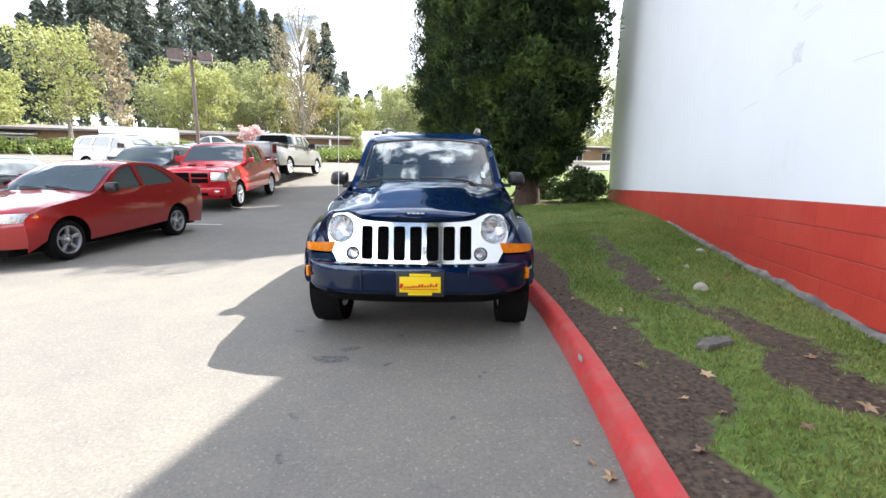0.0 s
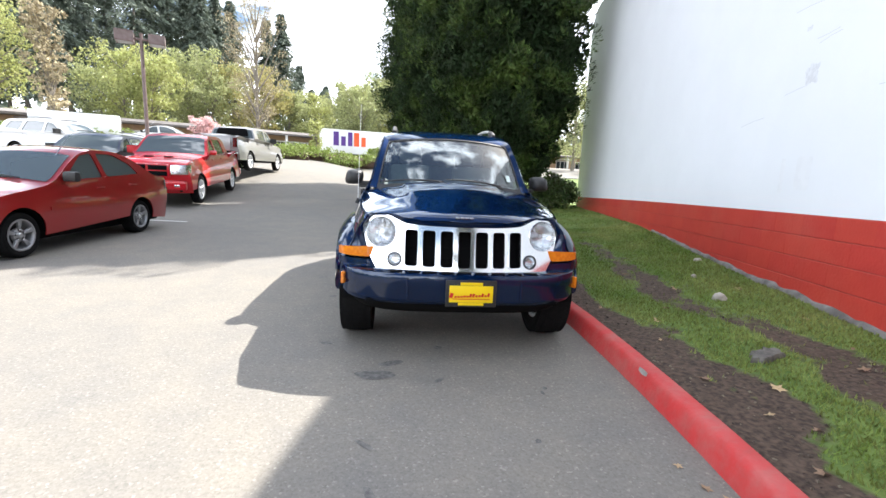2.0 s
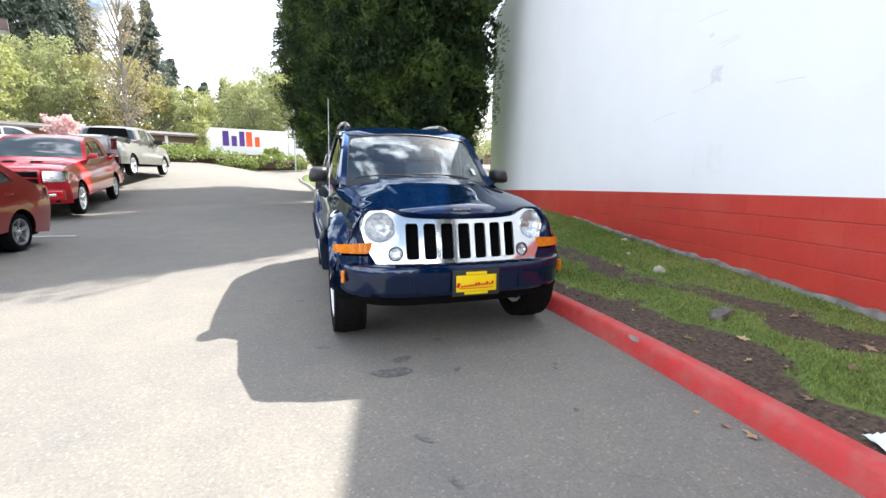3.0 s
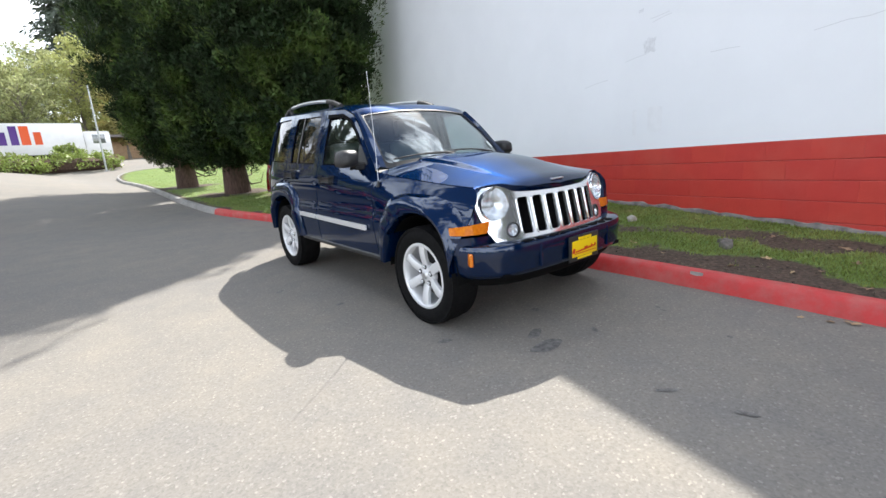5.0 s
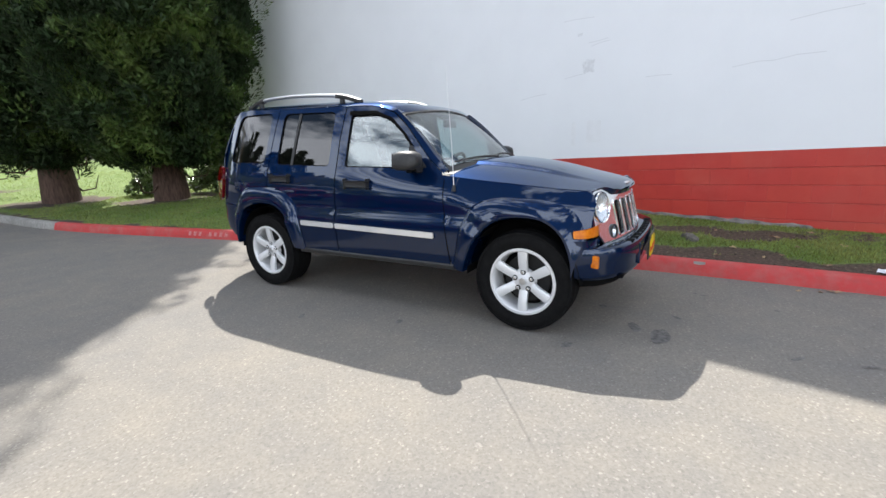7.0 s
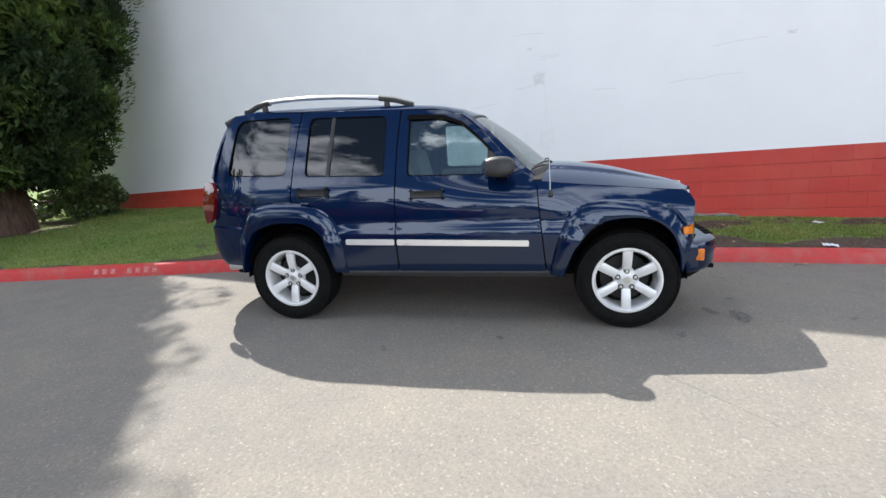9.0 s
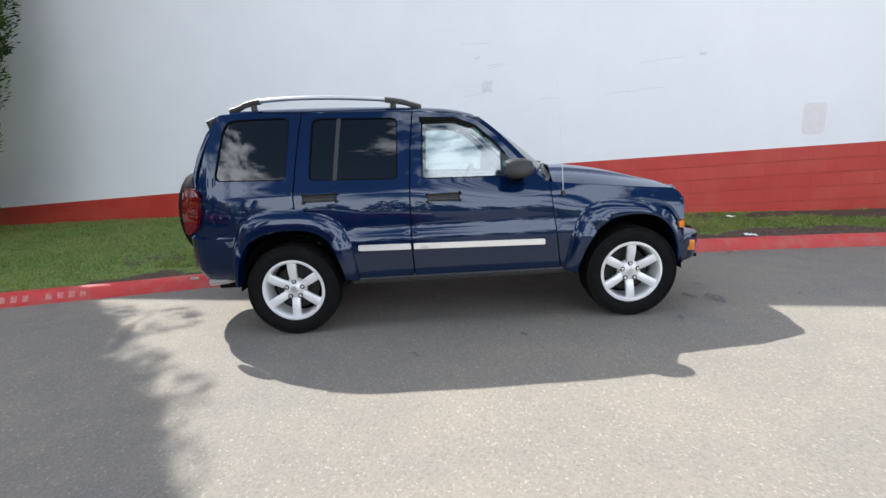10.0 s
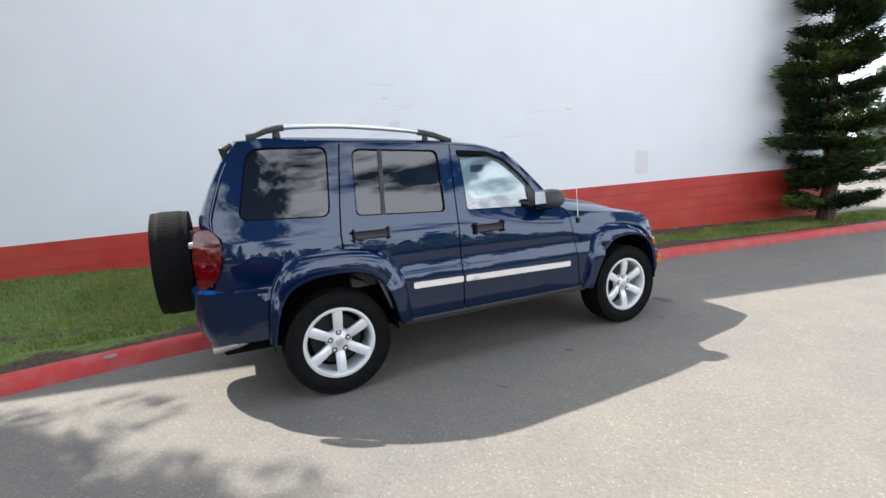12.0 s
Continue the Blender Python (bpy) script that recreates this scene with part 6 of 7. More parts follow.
    plan_b = [(0.0, 3.515), (0.3, 3.512), (0.55, 3.495), (0.70, 3.455), (0.79, 3.37), (0.845, 3.22), (0.868, 3.06)]
    swept("rear_bumper", plan_b, [(-0.16, 0.808), (-0.02, 0.815), (0.002, 0.795), (0.004, 0.64), (-0.01, 0.54), (-0.05, 0.46), (-0.16, 0.42)], blue, "body-coloured rear bumper")
    # tailgate
    def gate(x, z):
        y = interp([(0.78, 3.46), (0.95, 3.455), (1.15, 3.42), (1.22, 3.425), (1.42, 3.355), (1.58, 3.275), (1.75, 3.15)], z)
        return (x, y - 0.075 * (abs(x) / 0.72) ** 3, z)
    gh = [(0.0, 1.742), (0.40, 1.737), (0.60, 1.722), (0.68, 1.56), (0.735, 1.36), (0.765, 1.18), (0.70, 1.15), (0.665, 1.0), (0.67, 0.83), (0.0, 0.82)]
    rearwin = rounded([(-0.56, 1.26), (0.56, 1.26), (0.50, 1.64), (-0.50, 1.64)], 0.06)
    tg = panel("tailgate", gh + [(-x, z) for x, z in gh[-2:0:-1]], gate, blue, car, holes=[rearwin], flip=True, step=0.06)
    panel("window", [(x * 1.02, 1.45 + (z - 1.45) * 1.03) for x, z in rearwin], lambda x, z: Vector(gate(x, z)) + Vector((0, -0.01, 0)), M["privacy"], tg, flip=True, thick=0.003, step=0.12, label="dark rear window")
    box("roof_spoiler", -0.17, 0.17, 3.13, 3.215, 1.715, 1.745, M["trim"], car, 0.01, "black high brake lamp housing")
    tube("rear_wiper_pivot", [(-0.58, 3.17, 1.70), (-0.62, 3.215, 1.665), (-0.61, 3.205, 1.60)], [0.02, 0.028, 0.016], M["trim"], car, 8)
    # spare wheel on the tailgate
    m = pose(0.02, 3.61, 0.92, 0, 0, 90)
    road_wheel(car, m, 0.378, 0.24, 0.238, name="spare_wheel")
    box("spare_carrier", -0.1, 0.14, 3.44, 3.54, 0.86, 1.14, M["trim"], car, 0.02)
    box("hinge", -0.68, -0.60, 3.42, 3.47, 1.075, 1.11, M["galv"], car, 0.008, "bare metal tailgate hinge")
    # aerial
    ant = new("aerial")
    ant.parent = car
    ant.empty_display_size = 0.05
    tube("aerial_mast", [(-0.842, 0.535, 1.0), (-0.835, 0.545, 1.3), (-0.825, 0.58, 1.85)], [0.003, 0.0022, 0.0016], M["alloy"], ant, 6)
    tube("aerial_base", [(-0.85, 0.533, 0.985), (-0.842, 0.535, 1.03)], [0.018, 0.008], M["trim"], ant, 10)
    # underbody and cabin
    box("underbody", -0.60, 0.60, -0.42, 3.36, 0.33, 0.50, M["under"], car, 0.03)
    box("engine_bay", -0.56, 0.56, -0.40, 0.60, 0.48, 0.93, M["under"], car, 0.05)
    box("cabin_floor", -0.80, 0.80, 0.58, 2.20, 0.44, 0.52, M["under"], car, 0.01)
    box("load_floor", -0.62, 0.62, 2.2, 3.36, 0.50, 0.86, M["under"], car, 0.01)
    for y in (0.06, 2.62):
        bm = bmesh.new()
        tube_bm(bm, [(-0.7, y, 0.35), (0.7, y, 0.35)], 0.05, 8)
        part("axle", bm, M["under"], car)
    tube("exhaust_tip", [(-0.56, 3.15, 0.40), (-0.60, 3.42, 0.395)], 0.032, M["galv"], car, 10)
    # cabin trim: dashboard, wheel, seats, pale headliner
    rows = []
    for x in np.linspace(-0.74, 0.74, 9):
        rows.append([(x, 0.60, 0.55), (x, 0.60, 1.07), (x, 0.74, 1.105), (x, 0.98, 1.095), (x, 1.06, 1.05), (x, 1.03, 0.90), (x, 0.95, 0.55)])
    loft("dashboard", rows, M["dash"], car, closed=True, cap=True, label="grey dashboard")
    c = Vector((0.37, 1.20, 1.06))
    nn = Vector((0, 0.9, 0.42)).normalized()
    sd, up = Vector((1, 0, 0)), nn.cross(Vector((1, 0, 0)))
    ring = [c + 0.185 * (math.cos(a) * sd + math.sin(a) * up) for a in (2 * math.pi * k / 28 for k in range(29))]
    sw = tube("steering_wheel", ring, 0.017, M["trim"], car, 8)
    for a in (0.0, 2.1, 4.2):
        tube("wheel_spoke", [c, c + 0.18 * (math.cos(a) * sd + math.sin(a) * up)], 0.018, M["trim"], sw, 6)
    tube("steering_column", [c, c - nn * 0.25], 0.04, M["dash"], sw, 8)
    for x in (-0.37, 0.37):
        seat = new("front_seat")
        seat.parent = car
        seat.empty_display_size = 0.05
        box("cushion", x - 0.25, x + 0.25, 1.22, 1.72, 0.66, 0.82, M["cloth"], seat, 0.06)
        box("backrest", x - 0.24, x + 0.24, -0.075, 0.075, -0.02, 0.62, M["cloth"], seat, 0.06, m=Matrix.Translation((0, 1.70, 0.76)) @ Matrix.Rotation(radians(-14), 4, "X"))
        box("headrest", x - 0.13, x + 0.13, -0.05, 0.05, 0.0, 0.19, M["cloth"], seat, 0.045, m=Matrix.Translation((0, 1.885, 1.40)) @ Matrix.Rotation(radians(-8), 4, "X"))
    rear = new("rear_seat")
    rear.parent = car
    rear.empty_display_size = 0.05
    box("cushion", -0.66, 0.66, 2.02, 2.50, 0.66, 0.84, M["cloth"], rear, 0.06)
    box("backrest", -0.66, 0.66, -0.08, 0.08, 0.0, 0.56, M["cloth"], rear, 0.06, m=Matrix.Translation((0, 2.56, 0.82)) @ Matrix.Rotation(radians(-16), 4, "X"))
    for x in (-0.38, 0.38):
        box("headrest", x - 0.13, x + 0.13, -0.05, 0.05, 0, 0.17, M["cloth"], rear, 0.045, m=Matrix.Translation((0, 2.73, 1.38)) @ Matrix.Rotation(radians(-8), 4, "X"))
    rows = [[(x * (jside(y, interp(door_top, y)) - 0.05), y, interp(crown_z, y) - 0.045 - 0.03 * x * x) for x in np.linspace(-1, 1, 9)] for y in (1.13, 1.3, 1.7, 2.2, 2.7, 3.0)]
    loft("headliner", rows, M["headliner"], car)
    for s in (-1, 1):
        for y0, y1 in ((0.70, 1.66), (1.74, 2.50)):
            panel("door_card", rounded([(y0, 0.50), (y1 - (0.25 if y1 > 2 else 0), 0.50), (y1, 1.14), (y0 + 0.04, 1.12)], 0.05), lambda y, z: (s * (jside(y, z) - 0.06), y, z), M["cloth"], car, flip=s > 0, thick=0.02, step=0.15)
    # rear-view mirror
    box("inside_mirror", -0.11, 0.11, 1.01, 1.04, 1.47, 1.54, M["trim"], car, 0.015, "inside rear-view mirror")
    return car


jeep = build_jeep()


# ---- the other parked vehicles ----
# opaque panes: the grey base stands in for the lit cabin behind them
M["car_glass"] = mat("car_window_glass", (0.075, 0.090, 0.088), rough=0.02, ior=2.1, spec=0.5)
M["red_maroon"] = mat("maroon_red_car_paint", (0.29, 0.009, 0.011), rough=0.35, metal=0.35, coat=1.0, second=(0.35, 0.014, 0.014), scale=900, detail=1)
M["red_bright"] = mat("bright_red_car_paint", (0.46, 0.006, 0.016), rough=0.35, spec=0.2, coat=1.0, second=(0.46, 0.008, 0.014), scale=900, detail=1)
M["silver"] = mat("silver_car_paint", (0.27, 0.262, 0.25), rough=0.38, metal=0.5, coat=0.8, second=(0.31, 0.30, 0.288), scale=900, detail=1)
M["white_car"] = mat("white_car_paint", (0.80, 0.80, 0.79), rough=0.35, coat=1.0, second=(0.76, 0.76, 0.76), scale=3)
M["navy_car"] = mat("dark_navy_car_paint", (0.012, 0.016, 0.035), rough=0.3, coat=1.0, second=(0.016, 0.02, 0.042), scale=900, detail=1)
M["wheel_grey"] = mat("dull_grey_wheel", (0.30, 0.30, 0.31), rough=0.4, metal=0.5)
M["grey_car"] = mat("grey_car_paint", (0.14, 0.145, 0.155), rough=0.35, metal=0.4, coat=0.9, second=(0.17, 0.175, 0.185), scale=900, detail=1)


def vehicle(name, place, label, body, sil, hw, wb, wheel_r, belt, glass_spans, windows, tumble=0.36, drop=0.05, seams=(), handles=(), lamps=(), tails=(), grille=None, mirror=None,
            bumper=None, extras=None, bottom=0.24, spokes=5, taper=0.10, plate=None, alloy=None):
    """A parked road vehicle. sil: the profile along its middle from nose to tail as (y, z), nose at low y; front axle at y = 0.
    glass_spans: (y0, y1) stretches of sil that are windscreen or rear window; windows: side window outlines in (y, z)."""
    car = thing(name, place, label, "car", "cars parked across the car park")
    y_min, y_max = min(p[0] for p in sil), max(p[0] for p in sil)

    def half(y, z):
        w = hw - 0.05 * ((z - 0.55) / 0.4) ** 2 if z < belt else hw - 0.02 - tumble * (z - belt)
        if y < 0.2:
            w -= taper * ((0.2 - y) / (0.2 - y_min)) ** 2.2
        if y > wb + 0.1:
            w -= taper * 0.8 * ((y - wb - 0.1) / (y_max - wb - 0.1)) ** 2.2
        return w

    n = 64
    mid = curve(sil, n)
    edge = []
    for i, (y, z) in enumerate(mid):
        d = drop * smoothstep(0, 0.12, i / n) * smoothstep(1.0, 0.88, i / n)
        edge.append((y + (0.26 if i < n / 2 else -0.20) * smoothstep(13, 0, min(i, n - 1 - i)), z - d))

    def section(i, sx, lift=0.0):
        ym, zm = mid[i]
        ye, ze = edge[i]
        a = abs(sx)
        k = a ** 2.6
        xe = half(ye, ze)
        return Vector((xe * sx, ym + (ye - ym) * k, zm + (ze - zm) * k + lift))

    cols = [-1 + 2 * k / 16 for k in range(17)]
    rows = [[section(i, c) for c in cols] for i in range(n)]
    loft("body_top", rows, body, car)
    for y0, y1 in glass_spans:
        ids = [i for i in range(n) if y0 <= mid[i][0] <= y1]
        pane = loft("windscreen", [[section(i, c * 0.93) + Vector((0, 0, 0.008)) for c in cols] for i in ids], M["car_glass"], car, label="dark reflective windscreen")
    # sides with arches and windows
    def arch(yc):
        r = wheel_r + 0.055
        return [(yc + r * math.cos(a), wheel_r + r * math.sin(a)) for a in (math.pi * k / 14 - 0.12 + 0.24 * k / 14 * 0 for k in range(15)) if wheel_r + r * math.sin(a) > bottom]
    low = [(e[0] + 0.0, max(bottom, e[1])) for e in edge]
    base = [(low[-3][0] - 0.01, bottom)] + arch(wb) + arch(0.0) + [(low[2][0] + 0.01, bottom)]
    outline = low[2:-2] + base
    for s in (-1, 1):
        surf = lambda y, z, o=0.0: (s * (half(y, z) + o), y, z)
        panel("body_side", outline, surf, body, car, holes=[rounded(w, 0.05) for w in windows], flip=s > 0, thick=0.01, step=0.11)
        for w in windows:
            panel("window", rounded([(p[0], p[1]) for p in w], 0.05), lambda y, z: surf(y, z, -0.014), M["car_glass"], car, flip=s > 0, thick=0.004, step=0.2)
        for a, b in seams:
            d = Vector((b[0] - a[0], b[1] - a[1])).normalized() * 0.004
            panel("door_seam", [(a[0] - d.y, a[1] + d.x), (b[0] - d.y, b[1] + d.x), (b[0] + d.y, b[1] - d.x), (a[0] + d.y, a[1] - d.x)], lambda y, z: surf(y, z, 0.0025), M["under"], car, flip=s > 0, thick=0.004, step=0.1)
        for y, z in handles:
            box("door_handle", s * (half(y, z) - 0.01), s * (half(y, z) + 0.03), y - 0.09, y + 0.09, z - 0.016, z + 0.016, body, car, 0.01)
        for nm, mt, y0, y1, z0, z1, x0 in lamps:
            rowsl = []
            for k in range(7):
                u = k / 6
                x = x0 + (half(y1, z0) - x0 + 0.004) * math.sin(u * math.pi / 2)
                y = y0 + (y1 - y0) * (1 - math.cos(u * math.pi / 2))
                rowsl.append([(s * x, y - 0.012, z0), (s * (x + 0.0), y - 0.02, (z0 + z1) / 2), (s * x, y + 0.02, z1)])
            loft(nm, rowsl, mt, car)
        for nm, mt, y0, y1, z0, z1, x0 in tails:
            rowsl = []
            for k in range(7):
                u = k / 6
                x = x0 + (half(y1, z0) - x0 + 0.006) * math.sin(u * math.pi / 2)
                y = y0 - (y0 - y1) * (1 - math.cos(u * math.pi / 2))
                rowsl.append([(s * x, y + 0.014, z0), (s * x, y + 0.014, z1)])
            loft(nm, rowsl, mt, car)
        if mirror:
            my, mz = mirror
            bm = bmesh.new()
            w = half(my, mz)
            box_bm(bm, s * (w + 0.03), s * (w + 0.21), my - 0.10, my + 0.02, mz - 0.04, mz + 0.10, 0.035)
            box_bm(bm, s * (w - 0.02), s * (w + 0.08), my - 0.05, my + 0.0, mz - 0.04, mz + 0.0, 0.01)
            part("wing_mirror", bm, M["trim"] if body is not M["red_bright"] else body, car)
        for y in (0.0, wb):
            road_wheel(car, pose(s * (hw - 0.13), y, wheel_r, 0, 0, 0 if s > 0 else 180), wheel_r, 0.21, wheel_r * 0.68, spokes=spokes, style="slim", tread=False, alloy=alloy)
            rowsl = []
            for k in range(11):
                a = math.pi * k / 10
                rowsl.append([(s * x, y + (wheel_r + 0.06) * math.cos(a), wheel_r + (wheel_r + 0.06) * math.sin(a)) for x in (hw - 0.03, hw - 0.42)])
            loft("wheel_well", rowsl, M["under"], car)
    box("underbody", -hw + 0.25, hw - 0.25, y_min + 0.15, y_max - 0.15, bottom - 0.05, bottom + 0.25, M["under"], car, 0.03)
    if extras:
        extras(car, half)
    return car


def sedan(x, y, turn, body, label):
    sil = [(-0.80, 0.26), (-0.83, 0.45), (-0.82, 0.58), (-0.74, 0.70), (-0.5, 0.785), (-0.1, 0.86), (0.30, 0.92), (0.48, 0.955), (0.66, 1.055), (1.14, 1.34), (1.36, 1.41), (1.75, 1.44), (2.10, 1.415), (2.36, 1.335), (2.86, 1.07), (3.0, 1.035), (3.28, 1.01), (3.40, 0.95), (3.44, 0.75), (3.44, 0.5), (3.38, 0.28)]
    w1 = [(0.74, 0.955), (1.22, 1.30), (1.48, 1.345), (1.53, 0.985)]
    w2 = [(1.62, 0.99), (1.57, 1.345), (1.95, 1.335), (2.28, 1.20), (2.44, 1.03)]
    seams = [((0.60, 0.36), (0.60, 0.92)), ((1.58, 0.36), (1.575, 1.0)), ((2.45, 1.02), (2.38, 0.78)), ((2.38, 0.78), (2.16, 0.60)), ((2.16, 0.6), (2.10, 0.36))]
    def extras(car, half):
        box("grille", -0.28, 0.28, -0.845, -0.79, 0.565, 0.635, M["hole"], car, 0.01)
        box("lower_grille", -0.42, 0.42, -0.85, -0.78, 0.30, 0.40, M["hole"], car, 0.01)
        for s in (-1, 1):
            panel("side_moulding", rounded([(0.42, 0.565), (2.10, 0.585), (2.10, 0.635), (0.42, 0.615)], 0.01), lambda yy, z: (s * (half(yy, z) + 0.012), yy, z), body, car, flip=s > 0, thick=0.012, step=0.1)
            panel("pillar_trim", [(1.545, 0.99), (1.61, 0.99), (1.565, 1.35), (1.49, 1.35)], lambda yy, z: (s * (half(yy, z) + 0.004), yy, z), M["satin"] if body is M["red_maroon"] else M["trim"], car, flip=s > 0, thick=0.004, step=0.1)
        for k, x0 in enumerate((-0.02, 0.42)):
            tube("wiper", [(x0, 0.50, 0.985), (x0 - 0.42, 0.57, 1.02)], 0.01, M["trim"], car, 6)
        tube("aerial", [(0.52, 1.02, 1.30), (0.50, 1.35, 1.62)], 0.006, M["satin"], car, 5)
        box("dashboard", -0.6, 0.6, 0.62, 0.95, 0.85, 0.93, M["dash"], car, 0.03)
    z = land(x, y + 1.2)
    return vehicle("sedan", pose(x, y, z, 0, 0, turn), label, body, sil, 0.835, 2.41, 0.29, 0.93, ((0.50, 1.20), (2.30, 2.86)), (w1, w2), seams=seams, handles=((1.42, 0.84), (2.22, 0.86)),
                   lamps=(("headlamp", M["reflector"], -0.80, -0.46, 0.60, 0.72, 0.42), ("turn_lamp", M["amber"], -0.60, -0.40, 0.61, 0.70, 0.66)),
                   tails=(("tail_lamp", M["red_lens"], 3.43, 3.22, 0.72, 0.92, 0.48),), mirror=(0.78, 0.98), extras=extras, bottom=0.20, spokes=5, alloy=M["wheel_grey"])


def pickup(x, y, turn, body, label, chrome=False, black_cap=False):
    sil = [(-0.92, 0.36), (-0.98, 0.52), (-0.99, 0.80), (-0.95, 1.08), (-0.80, 1.18), (-0.3, 1.25), (0.30, 1.285), (0.56, 1.31), (0.70, 1.38), (1.20, 1.78), (1.42, 1.875), (1.9, 1.905), (2.5, 1.88), (2.80, 1.81), (2.90, 1.72), (2.98, 1.42), (3.04, 1.375), (4.0, 1.375), (4.80, 1.37), (4.86, 1.30), (4.87, 0.9), (4.86, 0.62), (4.80, 0.45)]
    w1 = [(0.86, 1.30), (1.28, 1.70), (1.55, 1.76), (1.60, 1.325)]
    w2 = [(1.70, 1.33), (1.67, 1.765), (2.42, 1.755), (2.56, 1.66), (2.58, 1.34)]
    seams = [((0.62, 0.50), (0.62, 1.27)), ((1.65, 0.50), (1.65, 1.33)), ((2.66, 0.5), (2.66, 1.37)), ((2.90, 0.5), (2.90, 1.36))]
    def extras(car, half):
        gm = body if not chrome else M["chrome"]
        gr = box("grille", -0.52, 0.52, -1.03, -0.93, 0.78, 1.12, gm, car, 0.04)
        for sx in (-1, 1):
            for z0 in (0.815, 0.965):
                box("grille_opening", sx * 0.03, sx * 0.47, -1.042, -1.02, z0, z0 + 0.12, M["hole"], gr, 0.012)
        box("bumper", -0.90, 0.90, -1.07, -0.92, 0.46, 0.70, body if not chrome else M["chrome"], car, 0.05, "front bumper")
        box("lower_grille", -0.45, 0.45, -1.085, -1.0, 0.47, 0.55, M["hole"], car, 0.01)
        box("number_plate", -0.18, 0.12, -1.09, -1.075, 0.57, 0.71, M["white_trim"], car, 0.004, "blank white number plate")
        for sx in (-1, 1):
            box("fog_lamp", sx * 0.62, sx * 0.76, -1.08, -1.05, 0.54, 0.61, M["reflector"], car, 0.02)
        box("rear_bumper", -0.95, 0.95, 4.82, 5.0, 0.50, 0.72, M["chrome"] if chrome else body, car, 0.04, "rear step bumper")
        box("tailgate_panel", -0.70, 0.70, 4.845, 4.885, 0.80, 1.32, body, car, 0.03)
        box("tailgate_handle", -0.12, 0.12, 4.88, 4.905, 1.12, 1.20, M["trim"], car, 0.01)
        # the bed: a thin dark sheet along its closed top
        box("bed_dark_sheet", -0.80, 0.80, 3.10, 4.74, 1.372, 1.383, M["under"], car, 0.004)
        if black_cap:
            panel("rear_window", rounded([(-0.68, 1.46), (0.68, 1.46), (0.60, 1.78), (-0.60, 1.78)], 0.06), lambda xx, z: (xx, 3.03 - 0.26 * (z - 1.40), z), M["under"], car, flip=True, thick=0.01, step=0.2)
        box("hood_scoop", -0.34, -0.14, -0.28, -0.10, 1.245, 1.285, M["hole"], car, 0.02)
        box("hood_scoop", 0.14, 0.34, -0.28, -0.10, 1.245, 1.285, M["hole"], car, 0.02)
    z = 0.5 * (land(x, y) + land(x, y + 3.5))
    tilt = math.degrees(math.atan2(land(x, y + 3.57) - land(x, y), 3.57)) if abs(turn) < 90 else 0.0
    return vehicle("pickup_truck", pose(x, y, land(x, y), tilt, 0, turn), label, body, sil, 0.99, 3.57, 0.40, 1.29, ((0.62, 1.30), (2.86, 2.99)), (w1, w2), seams=seams,
                   handles=((1.50, 1.16), (2.50, 1.17)), lamps=(("headlamp", M["reflector"], -0.99, -0.66, 0.86, 1.10, 0.54),), tails=(("tail_lamp", M["red_lens"], 4.88, 4.74, 0.92, 1.28, 0.78),),
                   mirror=(0.98, 1.36), extras=extras, bottom=0.44, tumble=0.32, taper=0.07, spokes=5)


def wagon(name, x, y, turn, body, label):
    sil = [(-0.84, 0.34), (-0.90, 0.5), (-0.90, 0.80), (-0.84, 0.98), (-0.6, 1.07), (0.1, 1.13), (0.45, 1.17), (0.60, 1.25), (1.12, 1.62), (1.35, 1.72), (2.0, 1.77), (2.9, 1.77), (3.45, 1.72), (3.62, 1.60), (3.82, 1.20), (3.90, 1.05), (3.92, 0.7), (3.86, 0.4)]
    w1 = [(0.82, 1.18), (1.22, 1.55), (1.55, 1.62), (1.60, 1.20)]
    w2 = [(1.70, 1.21), (1.66, 1.63), (2.50, 1.64), (2.66, 1.23)]
    w3 = [(2.78, 1.25), (2.64, 1.64), (3.25, 1.62), (3.48, 1.32)]
    seams = [((0.60, 0.45), (0.60, 1.15)), ((1.65, 0.45), (1.65, 1.2)), ((2.70, 1.22), (2.45, 0.72))]
    def extras(car, half):
        box("grille", -0.48, 0.48, -0.93, -0.86, 0.72, 0.93, M["hole"], car, 0.03)
        box("bumper", -0.86, 0.86, -0.97, -0.84, 0.42, 0.60, body, car, 0.05)
        for s in (-1, 1):
            tube("roof_rail", [(s * 0.60, 1.5, 1.80), (s * 0.60, 2.2, 1.825), (s * 0.60, 3.3, 1.80)], 0.018, M["trim"], car, 6)
    return vehicle(name, pose(x, y, land(x, y), 0, 0, turn), label, body, sil, 0.95, 3.0, 0.37, 1.16, ((0.52, 1.24), (3.50, 3.84)), (w1, w2, w3), seams=seams,
                   handles=((1.48, 1.03), (2.45, 1.05)), lamps=(("headlamp", M["reflector"], -0.88, -0.60, 0.76, 0.92, 0.50),), tails=(("tail_lamp", M["red_lens"], 3.93, 3.74, 0.92, 1.2, 0.62),),
                   mirror=(0.92, 1.22), extras=extras, bottom=0.36, tumble=0.36, taper=0.08)


